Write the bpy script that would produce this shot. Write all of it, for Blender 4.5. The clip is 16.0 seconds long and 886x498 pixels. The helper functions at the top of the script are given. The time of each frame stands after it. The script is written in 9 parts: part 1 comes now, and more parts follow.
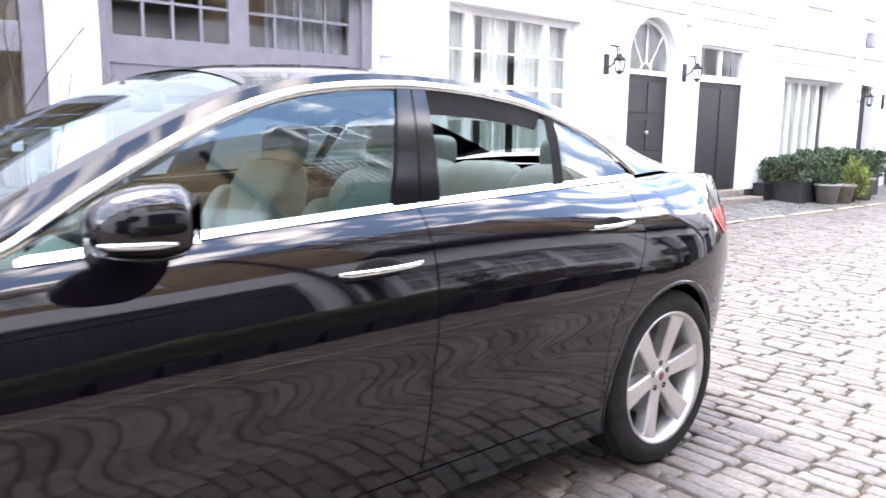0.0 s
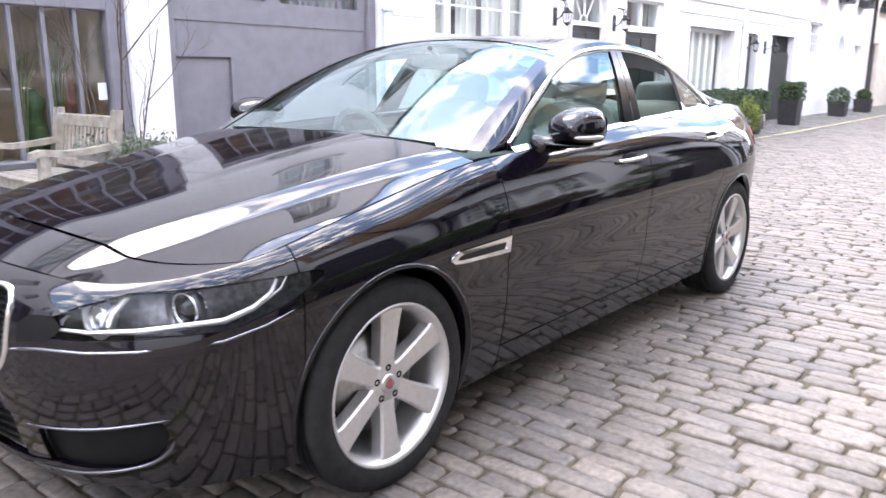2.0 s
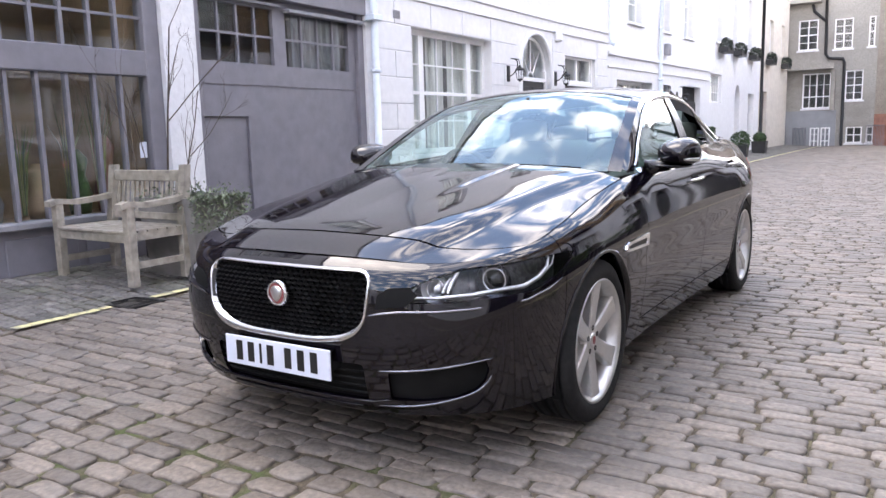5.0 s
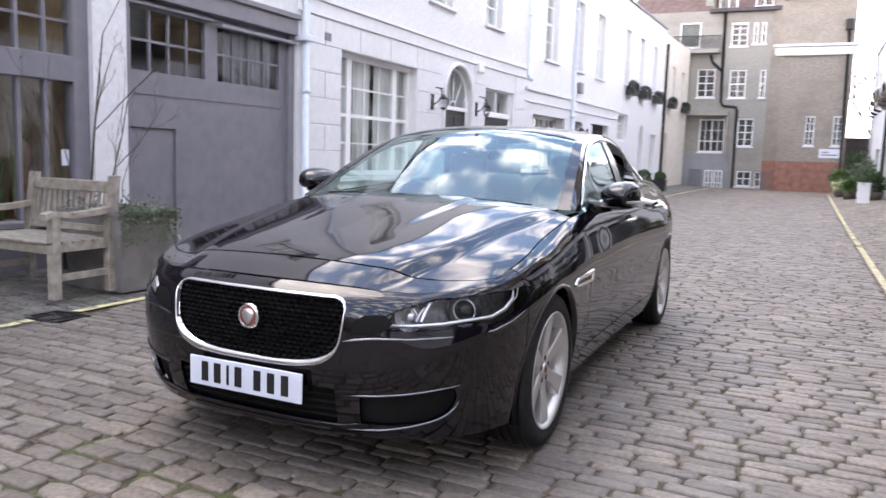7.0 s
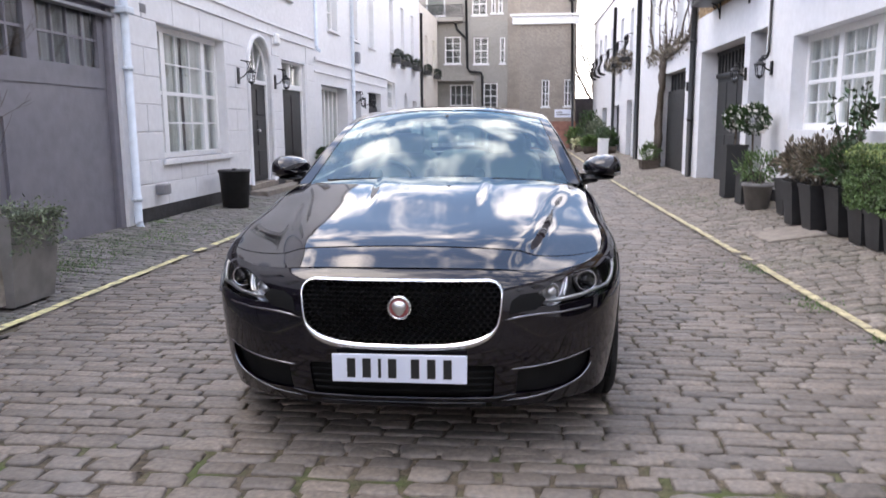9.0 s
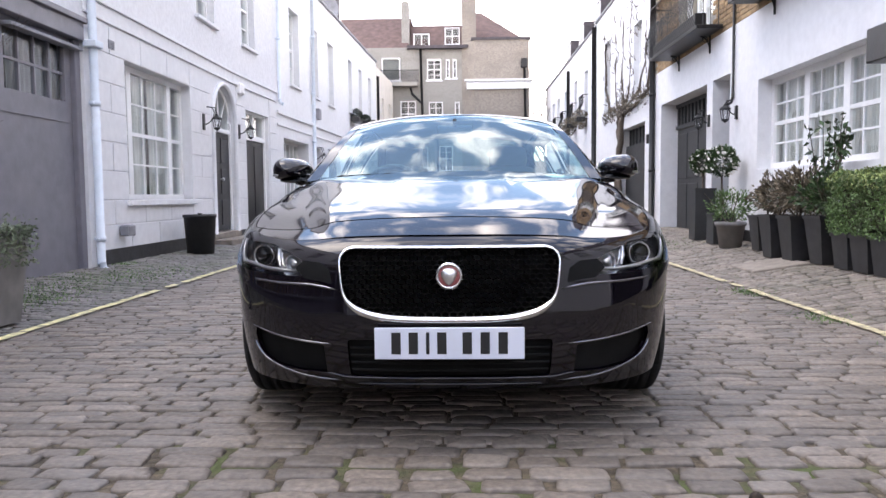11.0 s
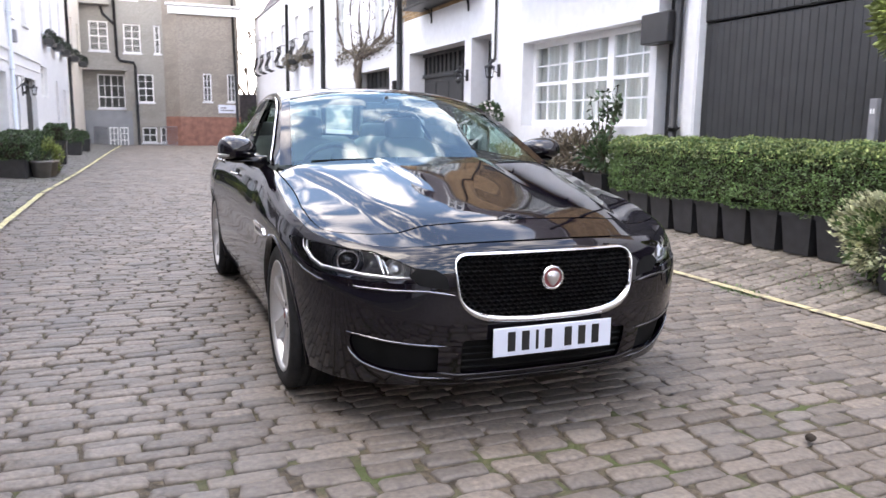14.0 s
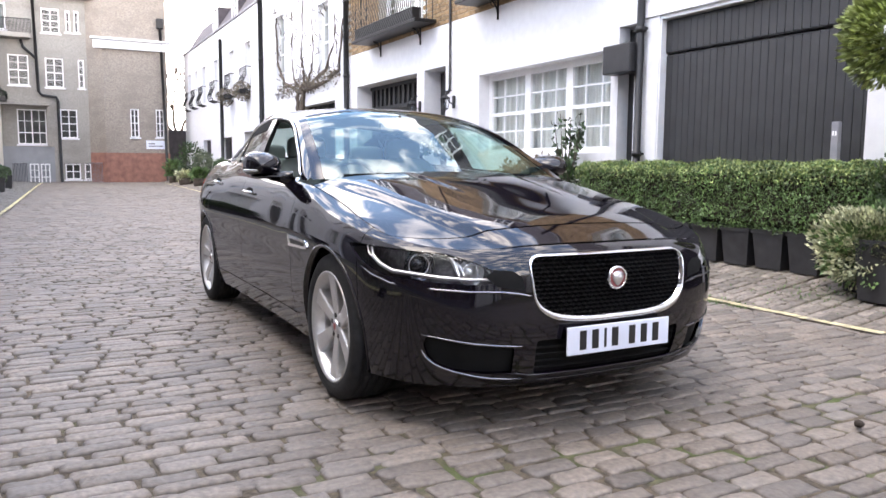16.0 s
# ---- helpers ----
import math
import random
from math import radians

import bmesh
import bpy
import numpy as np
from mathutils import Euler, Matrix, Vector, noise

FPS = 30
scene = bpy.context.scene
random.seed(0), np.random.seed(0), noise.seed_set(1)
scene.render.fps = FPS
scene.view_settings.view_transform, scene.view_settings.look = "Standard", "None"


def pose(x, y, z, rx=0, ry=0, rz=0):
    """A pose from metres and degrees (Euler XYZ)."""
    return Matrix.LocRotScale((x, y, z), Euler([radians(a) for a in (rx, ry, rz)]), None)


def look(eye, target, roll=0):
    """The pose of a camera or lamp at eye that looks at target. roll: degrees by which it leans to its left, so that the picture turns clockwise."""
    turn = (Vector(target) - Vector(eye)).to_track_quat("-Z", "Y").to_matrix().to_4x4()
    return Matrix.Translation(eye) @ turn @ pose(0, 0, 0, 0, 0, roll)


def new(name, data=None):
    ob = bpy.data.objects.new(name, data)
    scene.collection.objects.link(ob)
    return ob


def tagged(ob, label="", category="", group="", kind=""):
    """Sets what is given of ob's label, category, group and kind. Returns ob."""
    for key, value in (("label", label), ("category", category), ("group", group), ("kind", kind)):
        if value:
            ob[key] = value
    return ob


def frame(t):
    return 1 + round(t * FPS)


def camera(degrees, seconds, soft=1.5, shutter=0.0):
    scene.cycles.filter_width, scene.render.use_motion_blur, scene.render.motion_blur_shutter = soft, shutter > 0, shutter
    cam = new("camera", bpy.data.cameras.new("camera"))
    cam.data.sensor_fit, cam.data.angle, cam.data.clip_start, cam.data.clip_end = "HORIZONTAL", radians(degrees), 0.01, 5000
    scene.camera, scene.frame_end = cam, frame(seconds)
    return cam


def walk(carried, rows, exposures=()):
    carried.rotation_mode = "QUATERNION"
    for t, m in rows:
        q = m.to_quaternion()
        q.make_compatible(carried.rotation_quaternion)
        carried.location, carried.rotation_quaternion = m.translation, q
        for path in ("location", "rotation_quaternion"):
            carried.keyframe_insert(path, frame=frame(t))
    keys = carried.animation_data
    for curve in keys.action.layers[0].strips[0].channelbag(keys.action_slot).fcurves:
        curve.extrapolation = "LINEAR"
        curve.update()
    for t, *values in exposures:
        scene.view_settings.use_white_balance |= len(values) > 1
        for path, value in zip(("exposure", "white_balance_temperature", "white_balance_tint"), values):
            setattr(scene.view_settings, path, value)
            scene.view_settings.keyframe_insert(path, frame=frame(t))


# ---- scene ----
cam = camera(60.5, 16.0, shutter=0.3)
PATH = [
    (0, (2.391, 0.395, 1.233), (0.908, 1.701, 0.924), 0.8),
    (0.5, (2.453, -0.08, 1.242), (0.942, 1.196, 0.945), 1.8),
    (1, (2.498, -0.572, 1.229), (1.102, 0.812, 0.861), 3.7),
    (1.5, (2.343, -1.036, 1.199), (1.047, 0.436, 0.806), 2.0),
    (2, (2.358, -1.546, 1.229), (1.115, -0.043, 0.788), 0.2),
    (2.5, (2.166, -2.048, 1.28), (1.105, -0.42, 0.81), -2.4),
    (3, (2.1, -2.353, 1.262), (0.979, -0.755, 0.829), -1.6),
    (3.5, (2.022, -2.634, 1.303), (0.931, -0.989, 0.983), -2.0),
    (4, (1.95, -2.853, 1.304), (0.953, -1.153, 0.963), -2.9),
    (4.2, (1.952, -2.86, 1.287), (0.923, -1.178, 0.95), -3.0),
    (6.3, (2.007, -2.83, 1.074), (0.955, -1.147, 0.829), 0.0),
    (6.5, (1.991, -2.862, 1.125), (0.962, -1.165, 0.876), 0.7),
    (7, (1.814, -3.075, 1.228), (0.968, -1.278, 0.984), 1.9),
    (7.5, (1.537, -3.224, 1.302), (0.958, -1.327, 1.047), 0.4),
    (8, (1.129, -3.312, 1.314), (0.745, -1.37, 1.029), -0.5),
    (8.5, (0.746, -3.578, 1.327), (0.512, -1.609, 1.066), 0.5),
    (9, (0.437, -3.673, 1.3), (0.248, -1.707, 0.98), -0.4),
    (9.2, (0.325, -3.668, 1.285), (0.176, -1.706, 0.926), -2.7),
    (11.3, (0.043, -3.477, 0.874), (0.002, -1.481, 0.747), -0.1),
    (11.5, (0.034, -3.453, 0.873), (-0.005, -1.458, 0.736), 0.3),
    (12, (0.006, -3.436, 0.95), (0.014, -1.456, 0.667), 1.1),
    (12.5, (-0.266, -3.538, 1.089), (-0.055, -1.572, 0.783), 3.3),
    (13, (-0.679, -3.502, 1.16), (-0.208, -1.595, 0.781), 4.3),
    (13.5, (-1.077, -3.396, 1.182), (-0.46, -1.526, 0.83), 3.3),
    (14, (-1.48, -3.397, 1.19), (-0.736, -1.568, 0.871), 0.7),
    (14.5, (-1.698, -3.295, 1.167), (-0.831, -1.513, 0.896), -0.5),
    (15, (-1.887, -3.187, 1.126), (-1.013, -1.409, 0.858), -0.2),
    (15.5, (-1.997, -3.212, 1.052), (-1.086, -1.453, 0.777), -0.5),
    (16, (-2.023, -3.22, 1.062), (-1.094, -1.463, 0.841), 0.4),
]
EXPOSURES = [(0.0, 2.35, 7000, 13), (0.5, 2.30, 7000, 13), (1.5, 2.23, 7000, 13), (2.5, 1.69, 7000, 13), (3.5, 1.37, 7000, 13), (6.5, 1.14, 7000, 13), (8.0, 0.75, 7000, 13), (8.5, 0.66, 7000, 13), (9.0, 0.73, 7000, 13), (11.5, 0.83, 7000, 13), (13.5, 1.07, 7120, 12), (15.0, 1.23, 7120, 12), (16.0, 1.27, 7120, 12)]
walk(cam, [(t, look(eye, target, roll)) for t, eye, target, roll in PATH], EXPOSURES)

# ---------------------------------------------------------------- world and light
SUN_DIR = Vector((-0.42, 0.02, 0.90)).normalized()
world = bpy.data.worlds.new("sky")
scene.world = world
world.use_nodes = True
wn, wl = world.node_tree.nodes, world.node_tree.links
wn.clear()
w_out = wn.new("ShaderNodeOutputWorld")
w_bg = wn.new("ShaderNodeBackground")
w_sky = wn.new("ShaderNodeTexSky")
w_sky.sky_type = "NISHITA"
w_sky.sun_disc = False
w_sky.sun_elevation = math.asin(SUN_DIR.z)
w_sky.sun_rotation = math.atan2(SUN_DIR.x, SUN_DIR.y)
w_sky.air_density, w_sky.dust_density, w_sky.ozone_density = 1.0, 0.8, 3.0
w_co = wn.new("ShaderNodeTexCoord")
w_no = wn.new("ShaderNodeTexNoise")
w_no.inputs["Scale"].default_value = 10.0
w_no.inputs["Detail"].default_value = 7.0
w_no.inputs["Roughness"].default_value = 0.52
w_no.inputs["Distortion"].default_value = 0.4
w_ra = wn.new("ShaderNodeValToRGB")
w_ra.color_ramp.elements[0].position, w_ra.color_ramp.elements[1].position = 0.475, 0.72
w_ra.color_ramp.elements[0].color = (0.02, 0.02, 0.02, 1)
w_mx = wn.new("ShaderNodeMix")
w_mx.data_type = "RGBA"
w_mx.inputs[7].default_value = (31.0, 29.5, 29.9, 1)
wl.new(w_co.outputs["Generated"], w_no.inputs["Vector"])
# banks of cloud low down, broken cloud overhead
w_xyz = wn.new("ShaderNodeSeparateXYZ")
w_low = wn.new("ShaderNodeMapRange")
w_low.inputs[1].default_value, w_low.inputs[2].default_value = 0.18, 0.46
w_low.inputs[3].default_value, w_low.inputs[4].default_value = 0.16, 0.0
w_add = wn.new("ShaderNodeMath")
wl.new(w_co.outputs["Generated"], w_xyz.inputs[0])
wl.new(w_xyz.outputs["Z"], w_low.inputs[0])
wl.new(w_no.outputs["Fac"], w_add.inputs[0])
wl.new(w_low.outputs[0], w_add.inputs[1])
wl.new(w_add.outputs[0], w_ra.inputs["Fac"])
wl.new(w_ra.outputs["Color"], w_mx.inputs[0])
w_gain = wn.new("ShaderNodeVectorMath")
w_gain.operation = "SCALE"
w_gain.inputs["Scale"].default_value = 2.1
w_hue = wn.new("ShaderNodeHueSaturation")
w_hue.inputs["Hue"].default_value, w_hue.inputs["Saturation"].default_value = 0.497, 1.04
wl.new(w_sky.outputs["Color"], w_hue.inputs["Color"])
wl.new(w_hue.outputs["Color"], w_gain.inputs[0])
wl.new(w_gain.outputs[0], w_mx.inputs[6])
wl.new(w_mx.outputs[2], w_bg.inputs["Color"])
w_bg.inputs["Strength"].default_value = 0.15
wl.new(w_bg.outputs[0], w_out.inputs[0])

sun = new("sun", bpy.data.lights.new("sun", "SUN"))
sun.data.energy, sun.data.angle, sun.data.color = 0.75, radians(34), (1.0, 0.95, 0.88)
sun.matrix_world = look(SUN_DIR * 40, (0, 0, 0))


# ---------------------------------------------------------------- materials
def material(name, color, rough=0.6, metal=0.0, vary=0.12, scale=6.0, bump=0.0, bump_scale=60.0, coat=0.0, island=0.0,
             second=None, second_scale=1.2, second_amount=0.0, spec=0.5, per_object=0.0, stretch=None, along_y=None, other=None):
    """A Principled surface with colour variation at two scales and fine relief."""
    m = bpy.data.materials.new(name)
    m.use_nodes = True
    n, l = m.node_tree.nodes, m.node_tree.links
    p = n["Principled BSDF"]
    p.inputs["Roughness"].default_value = rough
    p.inputs["Metallic"].default_value = metal
    p.inputs["Coat Weight"].default_value = coat
    p.inputs["Coat Roughness"].default_value = 0.03
    p.inputs["Specular IOR Level"].default_value = spec
    geo = n.new("ShaderNodeNewGeometry")
    vec = geo.outputs["Position"]
    if stretch:
        mp = n.new("ShaderNodeMapping")
        mp.inputs["Scale"].default_value = stretch
        l.new(vec, mp.inputs["Vector"])
        vec = mp.outputs["Vector"]
    no = n.new("ShaderNodeTexNoise")
    no.inputs["Scale"].default_value, no.inputs["Detail"].default_value = scale, 6
    l.new(vec, no.inputs["Vector"])
    col = [c for c in color]
    lo = [max(0.0, c * (1 - vary * 2)) for c in col] + [1]
    hi = [min(1.0, c * (1 + vary * 2)) for c in col] + [1]
    ra = n.new("ShaderNodeValToRGB")
    ra.color_ramp.elements[0].position, ra.color_ramp.elements[1].position = 0.25, 0.75
    ra.color_ramp.elements[0].color, ra.color_ramp.elements[1].color = lo, hi
    l.new(no.outputs["Fac"], ra.inputs["Fac"])
    out = ra.outputs["Color"]
    if second_amount:
        n2 = n.new("ShaderNodeTexNoise")
        n2.inputs["Scale"].default_value, n2.inputs["Detail"].default_value = second_scale, 5
        l.new(vec, n2.inputs["Vector"])
        r2 = n.new("ShaderNodeMapRange")
        r2.inputs[1].default_value, r2.inputs[2].default_value = 0.48, 0.66
        r2.inputs[4].default_value = second_amount
        l.new(n2.outputs["Fac"], r2.inputs[0])
        share = r2.outputs[0]
        if along_y:
            sp, my, mu = n.new("ShaderNodeSeparateXYZ"), n.new("ShaderNodeMapRange"), n.new("ShaderNodeMath")
            my.inputs[1].default_value, my.inputs[2].default_value, my.inputs[3].default_value, my.inputs[4].default_value = along_y
            mu.operation = "MULTIPLY"
            l.new(geo.outputs["Position"], sp.inputs[0])
            l.new(sp.outputs["Y"], my.inputs[0])
            l.new(share, mu.inputs[0])
            l.new(my.outputs[0], mu.inputs[1])
            share = mu.outputs[0]
        mx = n.new("ShaderNodeMix")
        mx.data_type = "RGBA"
        mx.inputs[7].default_value = (*second, 1)
        l.new(share, mx.inputs[0])
        l.new(out, mx.inputs[6])
        out = mx.outputs[2]
    if island or per_object:
        src = geo.outputs["Random Per Island"] if island else n.new("ShaderNodeObjectInfo").outputs["Random"]
        mr = n.new("ShaderNodeMapRange")
        k = island or per_object
        mr.inputs[3].default_value, mr.inputs[4].default_value = 1 - k, 1 + k
        l.new(src, mr.inputs[0])
        hs = n.new("ShaderNodeHueSaturation")
        l.new(mr.outputs[0], hs.inputs["Value"])
        l.new(out, hs.inputs["Color"])
        out = hs.outputs["Color"]
        if other:
            # some pieces come from another stone
            fr, cut, mo = n.new("ShaderNodeMath"), n.new("ShaderNodeMapRange"), n.new("ShaderNodeMix")
            ml = n.new("ShaderNodeMath")
            ml.operation, ml.inputs[1].default_value = "MULTIPLY", 17.31
            fr.operation = "FRACT"
            cut.inputs[1].default_value, cut.inputs[2].default_value = 0.45, 1.0
            mo.data_type, mo.blend_type = "RGBA", "MULTIPLY"
            mo.inputs[7].default_value = (*other, 1)
            l.new(src, ml.inputs[0])
            l.new(ml.outputs[0], fr.inputs[0])
            l.new(fr.outputs[0], cut.inputs[0])
            l.new(cut.outputs[0], mo.inputs[0])
            l.new(out, mo.inputs[6])
            out = mo.outputs[2]
    l.new(out, p.inputs["Base Color"])
    if bump:
        nb = n.new("ShaderNodeTexNoise")
        nb.inputs["Scale"].default_value, nb.inputs["Detail"].default_value = bump_scale, 4
        l.new(vec, nb.inputs["Vector"])
        bp = n.new("ShaderNodeBump")
        bp.inputs["Strength"].default_value, bp.inputs["Distance"].default_value = bump, 0.01
        l.new(nb.outputs["Fac"], bp.inputs["Height"])
        l.new(bp.outputs["Normal"], p.inputs["Normal"])
    return m


def glass(name, tint=(0.75, 0.85, 0.8), gloss=(1.0, 1.0, 1.0), ior=1.5):
    """A thin pane: clear with a tint, with the reflection that its index gives."""
    m = bpy.data.materials.new(name)
    m.use_nodes = True
    n, l = m.node_tree.nodes, m.node_tree.links
    n.clear()
    out, mix = n.new("ShaderNodeOutputMaterial"), n.new("ShaderNodeMixShader")
    tr, gl, lw = n.new("ShaderNodeBsdfTransparent"), n.new("ShaderNodeBsdfGlossy"), n.new("ShaderNodeLayerWeight")
    po, mr = n.new("ShaderNodeMath"), n.new("ShaderNodeMapRange")
    tr.inputs["Color"].default_value = (*tint, 1)
    gl.inputs["Roughness"].default_value = 0.0
    gl.inputs["Color"].default_value = (*gloss, 1)
    lw.inputs["Blend"].default_value = 0.5
    po.operation = "POWER"
    po.inputs[1].default_value = 5.0
    mr.inputs[3].default_value = ((ior - 1) / (ior + 1)) ** 2
    l.new(lw.outputs["Facing"], po.inputs[0])
    l.new(po.outputs[0], mr.inputs[0])
    l.new(mr.outputs[0], mix.inputs[0])
    l.new(tr.outputs[0], mix.inputs[1])
    l.new(gl.outputs[0], mix.inputs[2])
    l.new(mix.outputs[0], out.inputs[0])
    return m


WHITE = material("white_painted_render", (0.70, 0.70, 0.715), 0.75, vary=0.03, scale=9, bump=0.25, bump_scale=45, second=(0.62, 0.62, 0.62), second_scale=0.9, second_amount=0.25)
WHITE_ROUGH = material("white_painted_brickwork", (0.66, 0.66, 0.68), 0.8, vary=0.05, scale=14, bump=0.8, bump_scale=22, second=(0.6, 0.6, 0.62), second_scale=1.4, second_amount=0.3)
WHITE_WOOD = material("white_gloss_woodwork", (0.8, 0.8, 0.8), 0.4, vary=0.02, scale=20, bump=0.05)
CREAM = material("cream_painted_render", (0.66, 0.61, 0.54), 0.8, vary=0.05, scale=5, bump=0.2)
GREY_WOOD = material("grey_painted_timber", (0.17, 0.165, 0.19), 0.5, vary=0.06, scale=7, bump=0.15, bump_scale=30, second=(0.21, 0.2, 0.22), second_scale=2, second_amount=0.4)
BLACK_WOOD = material("black_painted_timber", (0.012, 0.012, 0.014), 0.42, vary=0.15, scale=8, bump=0.15, bump_scale=40)
CHARCOAL = material("charcoal_painted_timber", (0.022, 0.0225, 0.0235), 0.6, vary=0.12, scale=6, bump=0.15, bump_scale=30)
BLACK_PLINTH = material("black_bitumen_paint", (0.02, 0.02, 0.022), 0.6, vary=0.3, scale=10, bump=0.3)
BLACK_IRON = material("black_iron", (0.012, 0.012, 0.013), 0.45, 0.3, vary=0.15, scale=20)
PALE_PIPE = material("pale_painted_pipe", (0.62, 0.68, 0.75), 0.5, vary=0.04, scale=10)
LEAD = material("grey_lead", (0.22, 0.22, 0.24), 0.6, vary=0.12, scale=6)
SLATE = material("dark_slate_roof", (0.06, 0.05, 0.055), 0.7, vary=0.2, scale=5, bump=0.5, bump_scale=12)
ROOF_TILE = material("brown_roof_tiles", (0.10, 0.062, 0.055), 0.8, vary=0.2, scale=4, bump=0.6, bump_scale=14)
STOCK = material("stock_brick", (0.262, 0.228, 0.195), 0.85, vary=0.17, scale=16, bump=0.6, bump_scale=18, second=(0.20, 0.172, 0.148), second_scale=0.9, second_amount=0.6, stretch=(1, 1, 2.2))
STOCK_GREY = material("weathered_grey_brick", (0.285, 0.268, 0.243), 0.85, vary=0.14, scale=16, bump=0.6, bump_scale=18, second=(0.205, 0.19, 0.172), second_scale=0.7, second_amount=0.6, stretch=(1, 1, 2.2))
YELLOW_BRICK = material("yellow_brick", (0.30, 0.20, 0.105), 0.85, vary=0.18, scale=12, bump=0.4, per_object=0.25)
YELLOW_BRICK_MESH = material("yellow_brick_field", (0.30, 0.20, 0.105), 0.85, vary=0.18, scale=12, bump=0.4, island=0.25)
MORTAR = material("pale_mortar", (0.42, 0.38, 0.32), 0.9, vary=0.1, scale=20)
RED_PAINT = material("faded_red_masonry_paint", (0.25, 0.118, 0.088), 0.8, vary=0.16, scale=5, bump=0.3)
BLUE_PAINT = material("pale_blue_render", (0.25, 0.257, 0.275), 0.8, vary=0.05, scale=4)
SETT = material("granite_sett", (0.157, 0.132, 0.110), 0.60, vary=0.20, scale=42, bump=0.8, bump_scale=24, island=0.24, other=(0.82, 0.84, 0.87), second=(0.15, 0.14, 0.13), second_scale=2.2, second_amount=0.4)
SETT_PIECE = material("granite_sett_piece", (0.157, 0.132, 0.110), 0.60, vary=0.20, scale=42, bump=0.8, bump_scale=24, per_object=0.24, other=(0.82, 0.84, 0.87), second=(0.15, 0.14, 0.13), second_scale=2.2, second_amount=0.4)
SETT_RISE = material("rising_pavement_sett", (0.172, 0.148, 0.124), 0.7, vary=0.25, scale=30, bump=0.5, bump_scale=50, island=0.28, second=(0.105, 0.10, 0.07), second_scale=1.6, second_amount=0.4)
SETT_PAVE = material("pavement_sett", (0.15, 0.14, 0.128), 0.7, vary=0.25, scale=30, bump=0.5, bump_scale=50, island=0.28, second=(0.085, 0.096, 0.055), second_scale=1.6, second_amount=0.5)
JOINT = material("dirt_and_moss_joint", (0.078, 0.062, 0.042), 0.95, vary=0.38, scale=34, bump=1.0, second=(0.062, 0.085, 0.022), second_scale=3.2, second_amount=1.0, along_y=(-1.1, -0.6, 1.0, 0.25))
FADED_LINE = material("faded_yellow_road_paint", (0.50, 0.44, 0.26), 0.7, vary=0.2, scale=14, second=(0.22, 0.19, 0.15), second_scale=9, second_amount=1.0)
YELLOW_LINE = material("worn_yellow_road_paint", (0.68, 0.62, 0.32), 0.7, vary=0.15, scale=16, second=(0.28, 0.25, 0.19), second_scale=11, second_amount=0.95)
CONCRETE = material("worn_concrete", (0.22, 0.19, 0.16), 0.85, vary=0.15, scale=8, bump=0.4)
TEAK = material("weathered_teak", (0.31, 0.28, 0.24), 0.8, vary=0.2, scale=14, bump=0.4, bump_scale=40, second=(0.22, 0.2, 0.15), second_scale=3, second_amount=0.5)
ZINC = material("dull_zinc_planter", (0.21, 0.20, 0.195), 0.6, 0.15, vary=0.15, scale=5)
POT_BLACK = material("black_plastic_planter", (0.022, 0.022, 0.024), 0.5, vary=0.2, scale=10, bump=0.1)
# earth in the pots; also the near-black that paints shade inside clipped hedges
SOIL_AND_CORE = material("potting_soil", (0.03, 0.022, 0.015), 0.95, vary=0.3, scale=40, bump=0.6)
BARK = material("bark", (0.09, 0.07, 0.055), 0.85, vary=0.25, scale=25, bump=0.6, bump_scale=30)
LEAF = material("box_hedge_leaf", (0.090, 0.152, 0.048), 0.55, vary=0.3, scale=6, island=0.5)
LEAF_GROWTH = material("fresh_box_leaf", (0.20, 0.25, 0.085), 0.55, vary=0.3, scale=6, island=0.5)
LEAF_DARK = material("dark_evergreen_leaf", (0.035, 0.07, 0.022), 0.42, vary=0.3, scale=8, island=0.5)
LEAF_BOX = material("near_black_evergreen_leaf", (0.016, 0.026, 0.014), 0.5, vary=0.3, scale=8, island=0.5)
LEAF_BAY = material("bay_leaf", (0.20, 0.245, 0.07), 0.4, vary=0.3, scale=7, island=0.5)
LEAF_PALE = material("variegated_leaf", (0.44, 0.45, 0.28), 0.5, vary=0.3, scale=7, island=0.6)
LEAF_RED = material("reddish_leaf", (0.145, 0.12, 0.085), 0.5, vary=0.3, scale=7, island=0.6)
LEAF_GREY = material("grey_green_leaf", (0.14, 0.17, 0.11), 0.6, vary=0.3, scale=7, island=0.5)
BLOSSOM = material("white_blossom", (0.75, 0.72, 0.68), 0.6, vary=0.05)
WINDOW_GLASS = glass("window_glass", (0.8, 0.84, 0.83), ior=1.8)
FAR_GLASS = glass("far_window_glass", (0.6, 0.66, 0.68), ior=1.42)
CURTAIN = material("net_curtain", (0.76, 0.75, 0.72), 0.9, vary=0.1, scale=3, second=(0.45, 0.42, 0.38), second_scale=5, second_amount=0.5, stretch=(1, 6, 0.2))
DARK_ROOM = material("dim_room", (0.16, 0.15, 0.14), 0.9, vary=0.2, scale=3)
STORE_BROWN = material("brown_shop_interior", (0.46, 0.33, 0.22), 0.8, vary=0.25, scale=2, second=(0.22, 0.19, 0.10), second_scale=2, second_amount=0.7)

